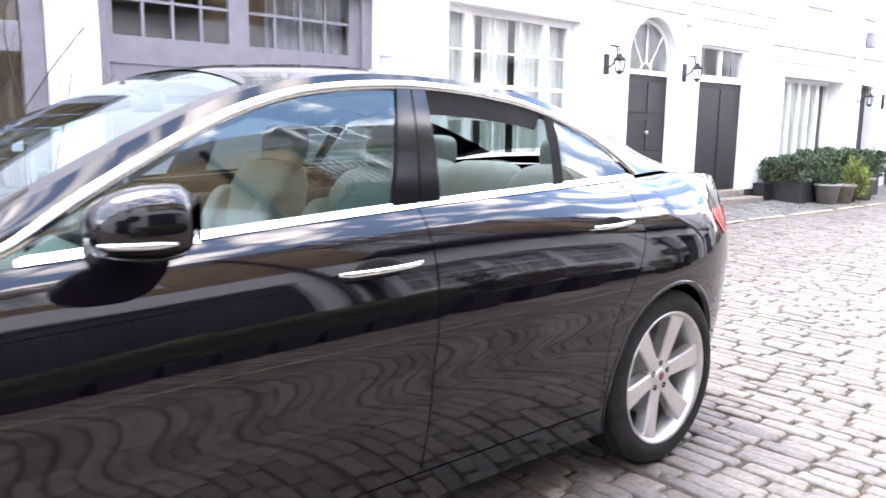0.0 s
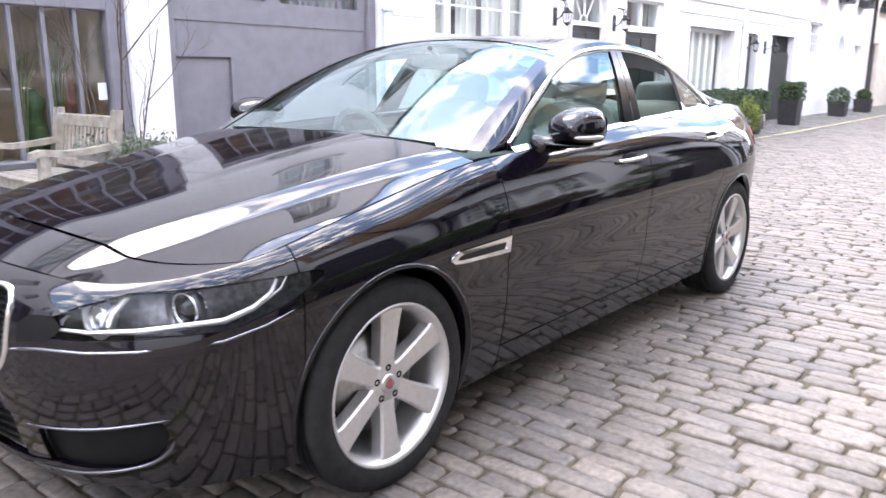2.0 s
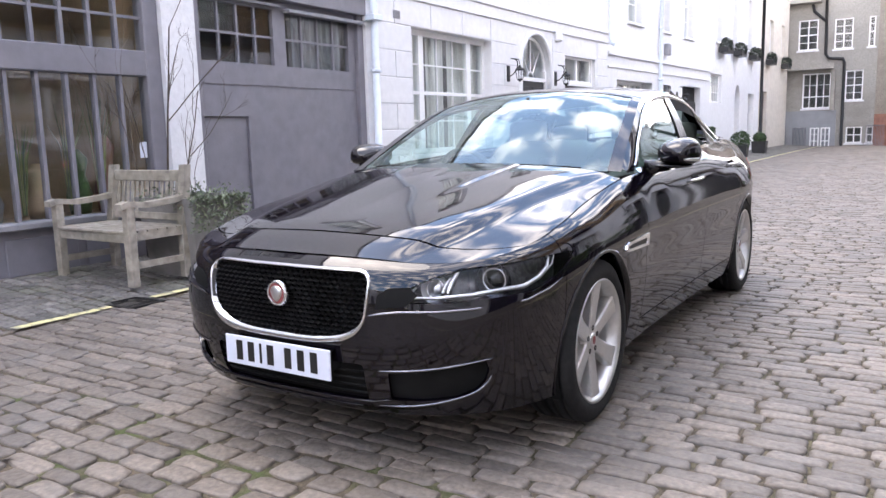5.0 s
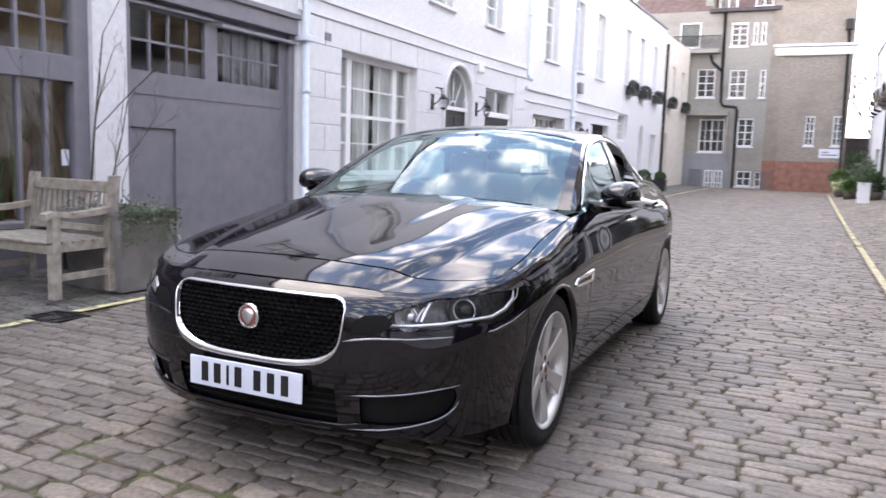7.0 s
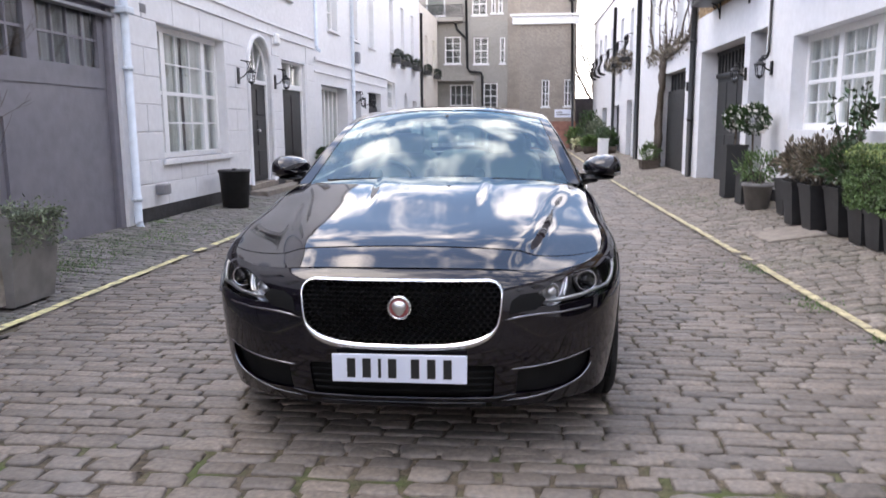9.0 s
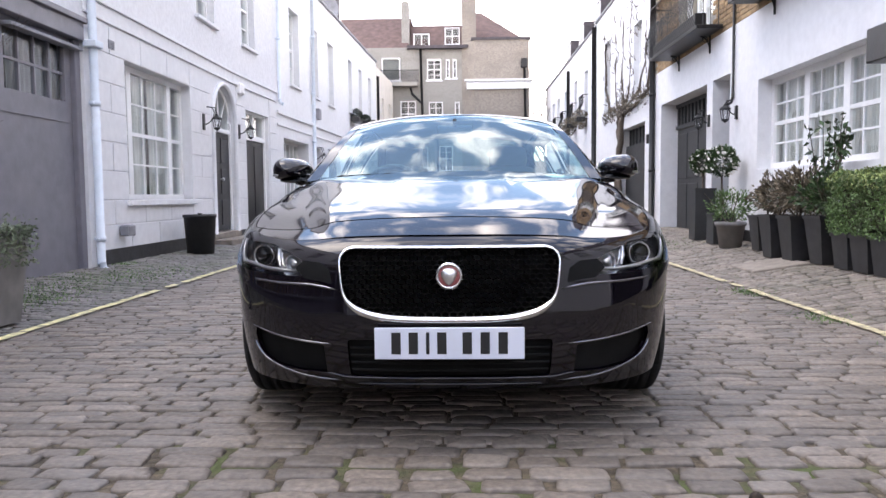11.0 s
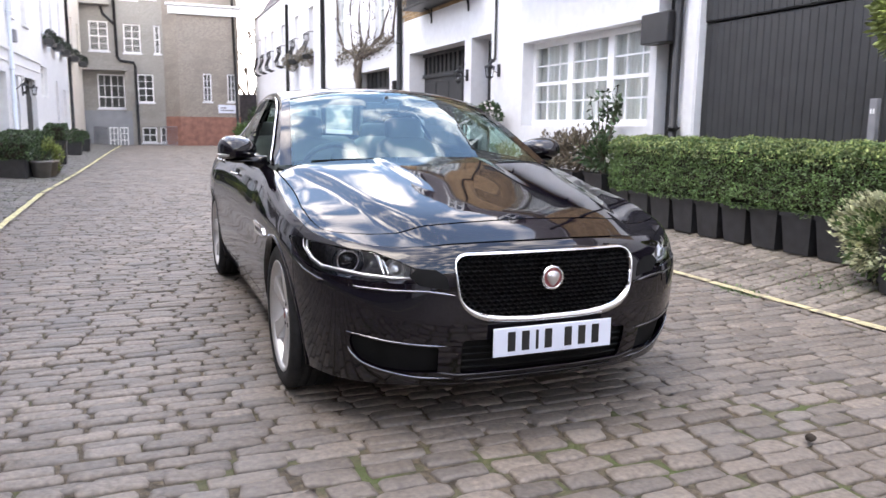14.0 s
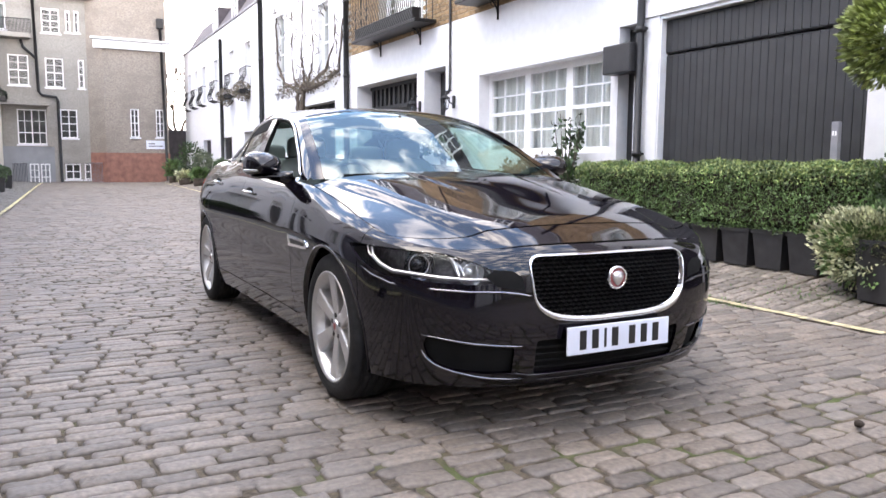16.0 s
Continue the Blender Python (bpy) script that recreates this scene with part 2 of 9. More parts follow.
PAINT = material("black_car_paint", (0.0031, 0.0021, 0.0047), 0.5, 0.0, vary=0.05, scale=400, coat=1.0, spec=0.0)
PAINT.node_tree.nodes["Principled BSDF"].inputs["Coat IOR"].default_value = 1.56
PAINT.node_tree.nodes["Principled BSDF"].inputs["Coat Roughness"].default_value = 0.045
GLOSS_BLACK = material("gloss_black_trim", (0.004, 0.004, 0.005), 0.12, vary=0.05)
CHROME = material("chrome", (0.82, 0.82, 0.83), 0.07, 1.0, vary=0.01)
SATIN_CHROME = material("satin_silver", (0.7, 0.7, 0.71), 0.28, 1.0, vary=0.02)
GRILLE_BLACK = material("satin_black_grille", (0.015, 0.015, 0.016), 0.4, vary=0.1, spec=0.25)
DARK_CHROME = material("smoked_chrome", (0.22, 0.22, 0.24), 0.2, 1.0, vary=0.02)
LAMP_INNER = material("dark_lamp_bowl", (0.16, 0.16, 0.17), 0.32, 0.7, vary=0.3, scale=60)
ALLOY = material("silver_alloy", (0.62, 0.61, 0.60), 0.33, 0.75, vary=0.03, scale=50)
RUBBER = material("tyre_rubber", (0.016, 0.016, 0.0165), 0.75, vary=0.2, scale=30, bump=0.2, bump_scale=120, spec=0.25)
UNDER = material("black_underbody", (0.011, 0.011, 0.011), 0.8, vary=0.2, spec=0.1)
DISC = material("brake_disc_steel", (0.35, 0.34, 0.33), 0.35, 1.0, vary=0.1, scale=60)
SEAT = material("oyster_leather", (0.185, 0.19, 0.178), 0.55, vary=0.05, scale=20, bump=0.2, bump_scale=120)
CABIN = material("dark_cabin_trim", (0.055, 0.055, 0.057), 0.7, vary=0.15, scale=30, bump=0.2, bump_scale=150)
HEADLINING = material("pale_headlining", (0.42, 0.41, 0.39), 0.9, vary=0.05)
CAR_GLASS = glass("car_glass", (0.66, 0.85, 0.80), (0.88, 0.99, 1.0), ior=1.9)
SCREEN_GLASS = glass("windscreen_glass", (0.64, 0.86, 0.82), (0.86, 0.99, 1.0), ior=2.1)
DARK_GLASS = glass("tinted_rear_glass", (0.40, 0.50, 0.47), ior=1.6)
LAMP_GLASS = glass("lamp_lens", (0.95, 0.96, 0.97), ior=1.35)
TAIL_RED = material("red_lamp_lens", (0.5, 0.012, 0.012), 0.15, vary=0.1, coat=0.6)
BADGE_RED = material("red_enamel", (0.26, 0.075, 0.075), 0.3, vary=0.1)
PLATE_WHITE = material("white_reflective_plate", (0.67, 0.70, 0.79), 0.4, vary=0.02)
PLATE_BLACK = material("black_plate_print", (0.01, 0.01, 0.01), 0.5)
MIRROR = material("mirror_silver", (0.9, 0.9, 0.9), 0.02, 1.0, vary=0.0)


# ---------------------------------------------------------------- mesh helpers
def mesh_object(name, bm, mat, smooth=False, parent=None, label="", mats=None):
    me = bpy.data.meshes.new(name)
    if smooth:
        for f in bm.faces:
            f.smooth = True
    bm.to_mesh(me)
    bm.free()
    for k in (mats or [mat]):
        me.materials.append(k)
    ob = new(name, me)
    if parent is not None:
        ob.parent = parent
    if label:
        ob["label"] = label
    return ob


def part(name, bm, mat, parent, label="", smooth=False):
    return mesh_object(name, bm, mat, smooth, parent, label)


def empty(name, place=(0, 0, 0), **tags):
    ob = new(name)
    ob.location = place
    ob.empty_display_size = 0.1
    return tagged(ob, **tags)


def box(bm, x0, x1, y0, y1, z0, z1, bevel=0.0):
    """A box, its edges chamfered if wanted, added to bm."""
    x0, x1 = min(x0, x1), max(x0, x1)
    y0, y1 = min(y0, y1), max(y0, y1)
    z0, z1 = min(z0, z1), max(z0, z1)
    made = bmesh.ops.create_cube(bm, size=1.0)["verts"]
    for v in made:
        v.co = Vector(((x0 + x1) / 2 + v.co.x * (x1 - x0), (y0 + y1) / 2 + v.co.y * (y1 - y0), (z0 + z1) / 2 + v.co.z * (z1 - z0)))
    if bevel:
        edges = list({e for v in made for e in v.link_edges})
        bmesh.ops.bevel(bm, geom=edges, offset=bevel, segments=1, affect="EDGES")
    return made


def boxes(*dims, bevel=0.0):
    bm = bmesh.new()
    for d in dims:
        box(bm, *d, bevel=bevel)
    return bm


def tube(bm, points, radius, sides=8, closed=False, cap=True):
    """A round bar along points; radius may be a list."""
    pts = [Vector(p) for p in points]
    n = len(pts)
    rads = radius if isinstance(radius, (list, tuple)) else [radius] * n
    rings = []
    ref = Vector((0, 0, 1))
    for i, p in enumerate(pts):
        a = pts[(i - 1) % n] if (closed or i > 0) else p
        b = pts[(i + 1) % n] if (closed or i < n - 1) else p
        d = (b - a).normalized()
        if abs(d.dot(ref)) > 0.95:
            ref = Vector((1, 0, 0)) if abs(d.x) < 0.9 else Vector((0, 1, 0))
        u = d.cross(ref).normalized()
        w = u.cross(d).normalized()
        rings.append([bm.verts.new(p + (u * math.cos(k * math.tau / sides) + w * math.sin(k * math.tau / sides)) * rads[i]) for k in range(sides)])
    for i in range(n if closed else n - 1):
        r0, r1 = rings[i], rings[(i + 1) % n]
        for k in range(sides):
            f = bm.faces.new((r0[k], r0[(k + 1) % sides], r1[(k + 1) % sides], r1[k]))
            f.smooth = True
    if cap and not closed:
        bm.faces.new(rings[0])
        bm.faces.new(list(reversed(rings[-1])))
    return bm


def lathe(bm, profile, sides=24, axis="z", at=(0, 0, 0), smooth=True):
    """Turn (radius, height) pairs about an axis through at."""
    at = Vector(at)
    rings = []
    for r, h in profile:
        ring = []
        for k in range(sides):
            a = k * math.tau / sides
            c, s = r * math.cos(a), r * math.sin(a)
            ring.append(bm.verts.new(at + (Vector((c, s, h)) if axis == "z" else Vector((h, c, s)) if axis == "x" else Vector((c, h, s)))))
        rings.append(ring)
    for a, b in zip(rings, rings[1:]):
        for k in range(sides):
            f = bm.faces.new((a[k], a[(k + 1) % sides], b[(k + 1) % sides], b[k]))
            f.smooth = smooth
    return rings


def spline(keys):
    """A smooth function of one number through (x, y) keys."""
    xs = [k[0] for k in keys]
    ys = [k[1] for k in keys]
    n = len(xs)
    d = [(ys[i + 1] - ys[i]) / (xs[i + 1] - xs[i]) for i in range(n - 1)]
    m = [d[0]] + [0.0 if d[i - 1] * d[i] < 0 else (d[i - 1] + d[i]) / 2 for i in range(1, n - 1)] + [d[-1]]

    def f(x):
        x = min(max(x, xs[0]), xs[-1])
        i = 0
        while i < n - 2 and x > xs[i + 1]:
            i += 1
        h = xs[i + 1] - xs[i]
        t = (x - xs[i]) / h
        return (ys[i] * (1 + 2 * t) * (1 - t) ** 2 + h * m[i] * t * (1 - t) ** 2 + ys[i + 1] * t * t * (3 - 2 * t) + h * m[i + 1] * t * t * (t - 1))
    return f


def lerp(a, b, t):
    return a + (b - a) * t


def smooth01(a, b, x):
    t = min(max((x - a) / (b - a), 0.0), 1.0)
    return t * t * (3 - 2 * t)


# ---------------------------------------------------------------- ground
XL, XR = -4.35, 4.15
LINE_L, LINE_R = -2.92, 2.68


def bend(y):
    """How far the left side of the mews leans in, further along."""
    return 0.044 * max(0.0, y - 11.0)


def street(x, y):
    """x of a paving point where the left edge leans in."""
    return x + bend(y) * min(max((-x - 0.4) / 2.4, 0.0), 1.0)


def ground_z(x, y):
    """Height of the paving: level roadway, both pavements rising to the walls, the far end a little higher."""
    right = 0.20 * min(max((x - 2.72) / 1.4, 0.0), 1.0)
    left = 0.085 * min(max((-x - 3.0 + bend(y)) / 1.3, 0.0), 1.0)
    return right + left + 0.18 * smooth01(12, 33, y)


def ground_sheet():
    xs = [-200, -60, -20, -8, -4.4, -3.8, -3.3, -3.0, -2.8, -1.6, -0.4, 0, 2.72, 3.2, 3.7, 4.15, 8, 20, 60, 200]
    ys = [-200, -60, -25, -10, 0, 11] + list(range(12, 44)) + [60, 200]
    bm = bmesh.new()
    g = [[bm.verts.new((street(x, min(y, 44)) if x < 0 else x, y, ground_z(street(x, min(y, 44)) if x < 0 else x, min(y, 44)) - 0.0125)) for y in ys] for x in xs]
    for i in range(len(xs) - 1):
        for j in range(len(ys) - 1):
            bm.faces.new((g[i][j], g[i + 1][j], g[i + 1][j + 1], g[i][j + 1]))
    return bm


ground = tagged(mesh_object("ground", ground_sheet(), JOINT), "dark earth and moss in the joints under the paving", "ground", kind="structure")

# yellow lines, broken and worn along the edge of the roadway
for name, x_l, spans in (("yellow_line_left", LINE_L, [(-9, 0.36), (0.72, 33)]), ("yellow_line_right", LINE_R, [(-9, 31)])):
    rnd = random.Random(5)
    bm = bmesh.new()
    for a, b in spans:
        y = a
        while y < b:
            step = rnd.uniform(0.10, 0.24)
            if rnd.random() > 0.05:
                w0, w1 = rnd.uniform(0.034, 0.046), rnd.uniform(0.034, 0.046)
                y1 = min(y + step - rnd.choice((0, 0, 0.008, 0.015)), b)
                dz = 0.010 + rnd.uniform(0, 0.003)
                q = [(x_l - w0, y), (x_l + w1, y + rnd.uniform(0, 0.01)), (x_l + w1, y1), (x_l - w0, y1)]
                bm.faces.new([bm.verts.new((street(px, py), py, ground_z(street(px, py), py) + dz)) for px, py in q])
            y += step
    tagged(mesh_object(name, bm, YELLOW_LINE if x_l < 0 else FADED_LINE), "worn yellow no-parking line painted on setts", "road marking", kind="structure")


# ---------------------------------------------------------------- house fronts
def face_x(side, depth=0.0):
    """x of a plane depth metres behind the house front; side -1 is the left row, +1 the right."""
    return XL - depth if side < 0 else XR + depth


def wall_mesh(plane, u0, u1, z0, z1, holes, thick, bm=None):
    """A wall with rectangular holes right through it. plane(u, d, z) gives its points, d metres behind the face."""
    bm = bm or bmesh.new()
    us = sorted({u0, u1, *[h[0] for h in holes], *[h[1] for h in holes]})
    zs = sorted({z0, z1, *[h[2] for h in holes], *[h[3] for h in holes]})
    us, zs = [u for u in us if u0 <= u <= u1], [z for z in zs if z0 <= z <= z1]

    def solid(i, j):
        if not (0 <= i < len(us) - 1 and 0 <= j < len(zs) - 1):
            return False
        u, z = (us[i] + us[i + 1]) / 2, (zs[j] + zs[j + 1]) / 2
        return not any(h[0] < u < h[1] and h[2] < z < h[3] for h in holes)
    cache = {}

    def v(i, j, d):
        if (i, j, d) not in cache:
            cache[(i, j, d)] = bm.verts.new(plane(us[i], d, zs[j]))
        return cache[(i, j, d)]
    for i in range(len(us) - 1):
        for j in range(len(zs) - 1):
            if not solid(i, j):
                continue
            bm.faces.new((v(i, j, 0), v(i + 1, j, 0), v(i + 1, j + 1, 0), v(i, j + 1, 0)))
            bm.faces.new((v(i, j, thick), v(i, j + 1, thick), v(i + 1, j + 1, thick), v(i + 1, j, thick)))
            for di, dj, a, b in ((-1, 0, (i, j), (i, j + 1)), (1, 0, (i + 1, j + 1), (i + 1, j)), (0, -1, (i + 1, j), (i, j)), (0, 1, (i, j + 1), (i + 1, j + 1))):
                if not solid(i + di, j + dj):
                    bm.faces.new((v(*a, 0), v(*b, 0), v(*b, thick), v(*a, thick)))
    bmesh.ops.recalc_face_normals(bm, faces=bm.faces[:])
    return bm


def row_plane(side, proud=0.0):
    return lambda u, d, z: Vector((face_x(side, d - proud), u, z))


def house_wall(name, side, y0, y1, z0, z1, holes, mat, label, thick=0.34, proud=0.0):
    return tagged(mesh_object(name, wall_mesh(row_plane(side, proud), y0, y1, z0, z1, holes, thick), mat), label, "wall", kind="structure")


def xbox(side, d0, d1, y0, y1, z0, z1):
    """Box limits given as depths behind the house front."""
    return (face_x(side, d0), face_x(side, d1), y0, y1, z0, z1)


def sheet(side, depth, y0, y1, z0, z1):
    """One flat sheet of glass that faces the street."""
    bm = bmesh.new()
    x = face_x(side, depth)
    q = [bm.verts.new((x, *c)) for c in ((y0, z0), (y1, z0), (y1, z1), (y0, z1))]
    bm.faces.new(q if side < 0 else list(reversed(q)))
    return bm


COUNT = {"window": 0, "door": 0}


def light_grid(side, depth, y0, y1, z0, z1, cols, rows, bar=0.022, thick=0.035):
    """Glazing bars of one light, and the rectangles of its panes."""
    dims, panes = [], []
    dy, dz = (y1 - y0) / cols, (z1 - z0) / rows
    for i in range(1, cols):
        y = y0 + i * dy
        dims.append(xbox(side, depth, depth + thick, y - bar / 2, y + bar / 2, z0, z1))
    for j in range(1, rows):
        z = z0 + j * dz
        dims.append(xbox(side, depth + 0.002, depth + thick - 0.002, y0, y1, z - bar / 2, z + bar / 2))
    for i in range(cols):
        for j in range(rows):
            panes.append((y0 + i * dy, y0 + (i + 1) * dy, z0 + j * dz, z0 + (j + 1) * dz))
    return dims, panes


def window(side, y0, y1, z0, z1, lights, depth=0.12, frame=0.06, mat=None, sill=0.0, curtain=None, label="", back=0.5, simple=False, room=None, frame_bars=None):
    """lights: (from, to, bottom, top as fractions, columns, rows). Frame, sill, bars, single panes, a curtain and the dim room behind."""
    mat = mat or WHITE_WOOD
    COUNT["window"] += 1
    w = empty("window_%d" % COUNT["window"], (face_x(side, depth), (y0 + y1) / 2, z0), label=label or "white-painted sash window with small panes", category="window", kind="structure")
    inv = Matrix.Translation(w.location).inverted()

    def add(name, bm, m, lab="", parent=w):
        bm.transform(inv)
        return part(name, bm, m, parent, lab)
    dims = [xbox(side, depth - 0.01, depth + 0.07, y0, y0 + frame, z0, z1), xbox(side, depth - 0.01, depth + 0.07, y1 - frame, y1, z0, z1),
            xbox(side, depth - 0.008, depth + 0.068, y0 + frame, y1 - frame, z1 - frame, z1), xbox(side, depth - 0.008, depth + 0.068, y0 + frame, y1 - frame, z0, z0 + frame)]
    bars = []
    iy0, iy1, iz0, iz1 = y0 + frame, y1 - frame, z0 + frame, z1 - frame
    edges_y = sorted({f for l in lights for f in l[:2]})
    edges_z = sorted({f for l in lights for f in l[2:4]})
    for f in edges_y[1:-1]:
        y = lerp(iy0, iy1, f)
        dims.append(xbox(side, depth - 0.004, depth + 0.066, y - frame * 0.85, y + frame * 0.85, iz0, iz1))
    for f in edges_z[1:-1]:
        z = lerp(iz0, iz1, f)
        dims.append(xbox(side, depth + 0.004, depth + 0.062, iy0, iy1, z - 0.025, z + 0.025))
    add("window_frame", boxes(*dims), mat)
    panes = []
    for a, b, c, d, cols, rows in lights:
        g, p = light_grid(side, depth + 0.015, lerp(iy0, iy1, a), lerp(iy0, iy1, b), lerp(iz0, iz1, c), lerp(iz0, iz1, d), cols, rows)
        bars += g
        panes += p if not simple else [(lerp(iy0, iy1, a), lerp(iy0, iy1, b), lerp(iz0, iz1, c), lerp(iz0, iz1, d))]
    if bars:
        add("glazing_bars", boxes(*bars), mat)
    for py0, py1, pz0, pz1 in panes:
        bm = sheet(side, depth + 0.032, py0, py1, pz0, pz1)
        pane = add("pane", bm, WINDOW_GLASS)
        pane.visible_shadow = False
    if sill:
        add("window_sill", boxes(xbox(side, -0.07, depth + 0.02, y0 - 0.07, y1 + 0.07, z0 - sill, z0), bevel=0.008), WHITE)
    if curtain:
        bm = bmesh.new()
        n = int((y1 - y0) / 0.02)
        rnd = random.Random(int(y0 * 100))
        phase = rnd.uniform(0, 6)
        cols = []
        for i in range(n + 1):
            y = lerp(y0 + 0.02, y1 - 0.02, i / n)
            d = depth + 0.16 + 0.02 * math.sin(y * 52 + phase) + 0.012 * math.sin(y * 23)
            cols.append((bm.verts.new((face_x(side, d), y, z0)), bm.verts.new((face_x(side, d), y, z1))))
        gaps = curtain if isinstance(curtain, (list, tuple)) else []
        for i in range(n):
            f = (i + 0.5) / n
            if any(a < f < b for a, b in gaps):
                continue
            fc = bm.faces.new((cols[i][0], cols[i + 1][0], cols[i + 1][1], cols[i][1]))
            fc.smooth = True
        add("curtain", bm, CURTAIN, "pale net curtain in folds")
    bm = bmesh.new()
    box(bm, face_x(side, depth + 0.3), face_x(side, depth + 0.3 + back), y0 - 0.15, y1 + 0.15, z0 - 0.2, z1 + 0.2)
    doomed = [f for f in bm.faces if abs(f.calc_center_median().x - face_x(side, depth + 0.3)) < 0.01]
    bmesh.ops.delete(bm, geom=doomed, context="FACES")
    add("room_lining", bm, room or DARK_ROOM)
    return w


def panel_door(side, y0, y1, z0, z1, depth, mat, label, cols=2, rows=3, knob=True, boards=0):
    COUNT["door"] += 1
    d = empty("door_%d" % COUNT["door"], (face_x(side, depth), (y0 + y1) / 2, z0), label=label, category="door", kind="structure")
    inv = Matrix.Translation(d.location).inverted()

    def add(name, bm, m, lab="", parent=d):
        bm.transform(inv)
        return part(name, bm, m, parent, lab)
    add("leaf", boxes(xbox(side, depth, depth + 0.05, y0, y1, z0, z1)), mat)
    if boards:
        step = (y1 - y0) / boards
        for i in range(boards):
            add("board", boxes(xbox(side, depth - 0.014, depth + 0.002, y0 + i * step + 0.002, y0 + (i + 1) * step - 0.002, z0 + 0.01, z1 - 0.01), bevel=0.003), mat)
    else:
        st = 0.10
        pw, ph = (y1 - y0 - st * (cols + 1)) / cols, (z1 - z0 - st * (rows + 1)) / rows
        for i in range(cols):
            for j in range(rows):
                a, b = y0 + st + i * (pw + st), z0 + st + j * (ph + st)
                add("panel", boxes(xbox(side, depth - 0.014, depth + 0.002, a, a + pw, b, b + ph), bevel=0.010), mat)
    if knob:
        bm = bmesh.new()
        lathe(bm, [(0.0, 0.0), (0.012, 0.0), (0.012, 0.03), (0.032, 0.04), (0.034, 0.055), (0.02, 0.07), (0.0, 0.072)], 14, "x")
        kx = face_x(side, depth - 0.014)
        for v in bm.verts:
            v.co = Vector((kx + (v.co.x if side < 0 else -v.co.x), lerp(y0, y1, 0.5) + v.co.y, z0 + 0.95 + v.co.z))
        add("door_knob", bm, SATIN_CHROME, "dull brass knob")
    return d


def down_pipe(side, y, z0, z1, mat, label, r=0.048, d=-0.07, clips=()):
    p = empty("downpipe", (face_x(side, d), y, z0), label=label, category="pipe")
    x = face_x(side, d)
    bm = bmesh.new()
    tube(bm, [(0, 0, 0.12), (0, 0, z1 - z0)], r, 12)
    tube(bm, [(0, 0, 0.14), (-side * 0.02, 0, 0.06), (-side * 0.09, 0, 0.02)], r, 12)
    part("pipe", bm, mat, p)
    for z in clips:
        bm = bmesh.new()
        lathe(bm, [(r, -0.03), (r + 0.012, -0.03), (r + 0.012, 0.03), (r, 0.03)], 14, "z", at=(0, 0, z - z0))
        box(bm, -0.02, 0.02 if side < 0 else 0.02, -0.10, 0.10, z - z0 - 0.012, z - z0 + 0.012)
        box(bm, 0, side * 0.07, -0.02, 0.02, z - z0 - 0.012, z - z0 + 0.012)
        part("bracket", bm, mat, p)
    return p


def lantern(side, y, z, label, scale=1.0):
    """A black wall lantern that hangs from a curled bracket."""
    l = empty("wall_lantern", (face_x(side), y, z), label=label, category="lamp")
    o = -side
    bm = bmesh.new()
    box(bm, 0, o * 0.03, -0.045 * scale, 0.045 * scale, -0.12 * scale, 0.12 * scale, bevel=0.008)
    part("back_plate", bm, BLACK_IRON, l)
    bm = bmesh.new()
    pts = [(o * (0.02 + 0.20 * scale * math.sin(k / 10 * math.pi * 0.95) ** 0.8 * (0.5 + k / 20)), 0, (-0.04 + 0.26 * (1 - math.cos(k / 10 * math.pi)) / 2 * 1.0) * scale) for k in range(11)]
    pts += [(o * 0.19 * scale, 0, 0.20 * scale), (o * 0.21 * scale, 0, 0.13 * scale)]
    tube(bm, pts, 0.010, 6)
    part("bracket", bm, BLACK_IRON, l)
    bm = bmesh.new()
    lathe(bm, [(0.0, 0.14), (0.02, 0.13), (0.03, 0.10), (0.085, 0.06), (0.09, 0.045)], 8, "z", at=(o * 0.21 * scale, 0, 0), smooth=False)
    lathe(bm, [(0.055, -0.10), (0.06, -0.115), (0.02, -0.14), (0.0, -0.16)], 8, "z", at=(o * 0.21 * scale, 0, 0), smooth=False)
    for k in range(4):
        a = k * math.tau / 4 + 0.785
        ca, sa = math.cos(a), math.sin(a)
        tube(bm, [(o * 0.21 * scale + 0.08 * ca, 0.08 * sa, 0.05), (o * 0.21 * scale + 0.055 * ca, 0.055 * sa, -0.10)], 0.007, 4)
    part("lantern_frame", bm, BLACK_IRON, l)
    bm = bmesh.new()
    lathe(bm, [(0.075, 0.045), (0.052, -0.10)], 8, "z", at=(o * 0.21 * scale, 0, 0), smooth=False)
    part("lantern_glass", bm, LAMP_GLASS, l, "clear lantern glass")
    return l


def blocks(name, side, y0, y1, rows, holes, mat, length, parent, proud=0.012, gap=0.012, seed=1):
    """Rusticated blocks in front of a wall, one object each."""
    rnd = random.Random(seed)
    for j, (za, zb) in enumerate(zip(rows, rows[1:])):
        spans = [(y0, y1)]
        for h in holes:
            if h[2] < zb - 0.02 and h[3] > za + 0.02:
                nxt = []
                for a, b in spans:
                    if h[0] > a:
                        nxt.append((a, min(b, h[0])))
                    if h[1] < b:
                        nxt.append((max(a, h[1]), b))
                spans = [s for s in nxt if s[1] - s[0] > 0.02]
        for a, b in spans:
            y = a
            first = True
            while y < b - 0.01:
                w = length * (0.5 if first and j % 2 else 1.0)
                e = min(y + w, b)
                if b - e < 0.25:
                    e = b
                bm = boxes(xbox(side, -proud, 0.006, y + (gap / 2 if y > a else 0), e - (gap / 2 if e < b else 0), za + gap / 2, zb - gap / 2), bevel=0.006)
                part(name, bm, mat, parent)
                y, first = e, False


# ------------------------------ left row
L = -1
PARAPET_L = 6.45
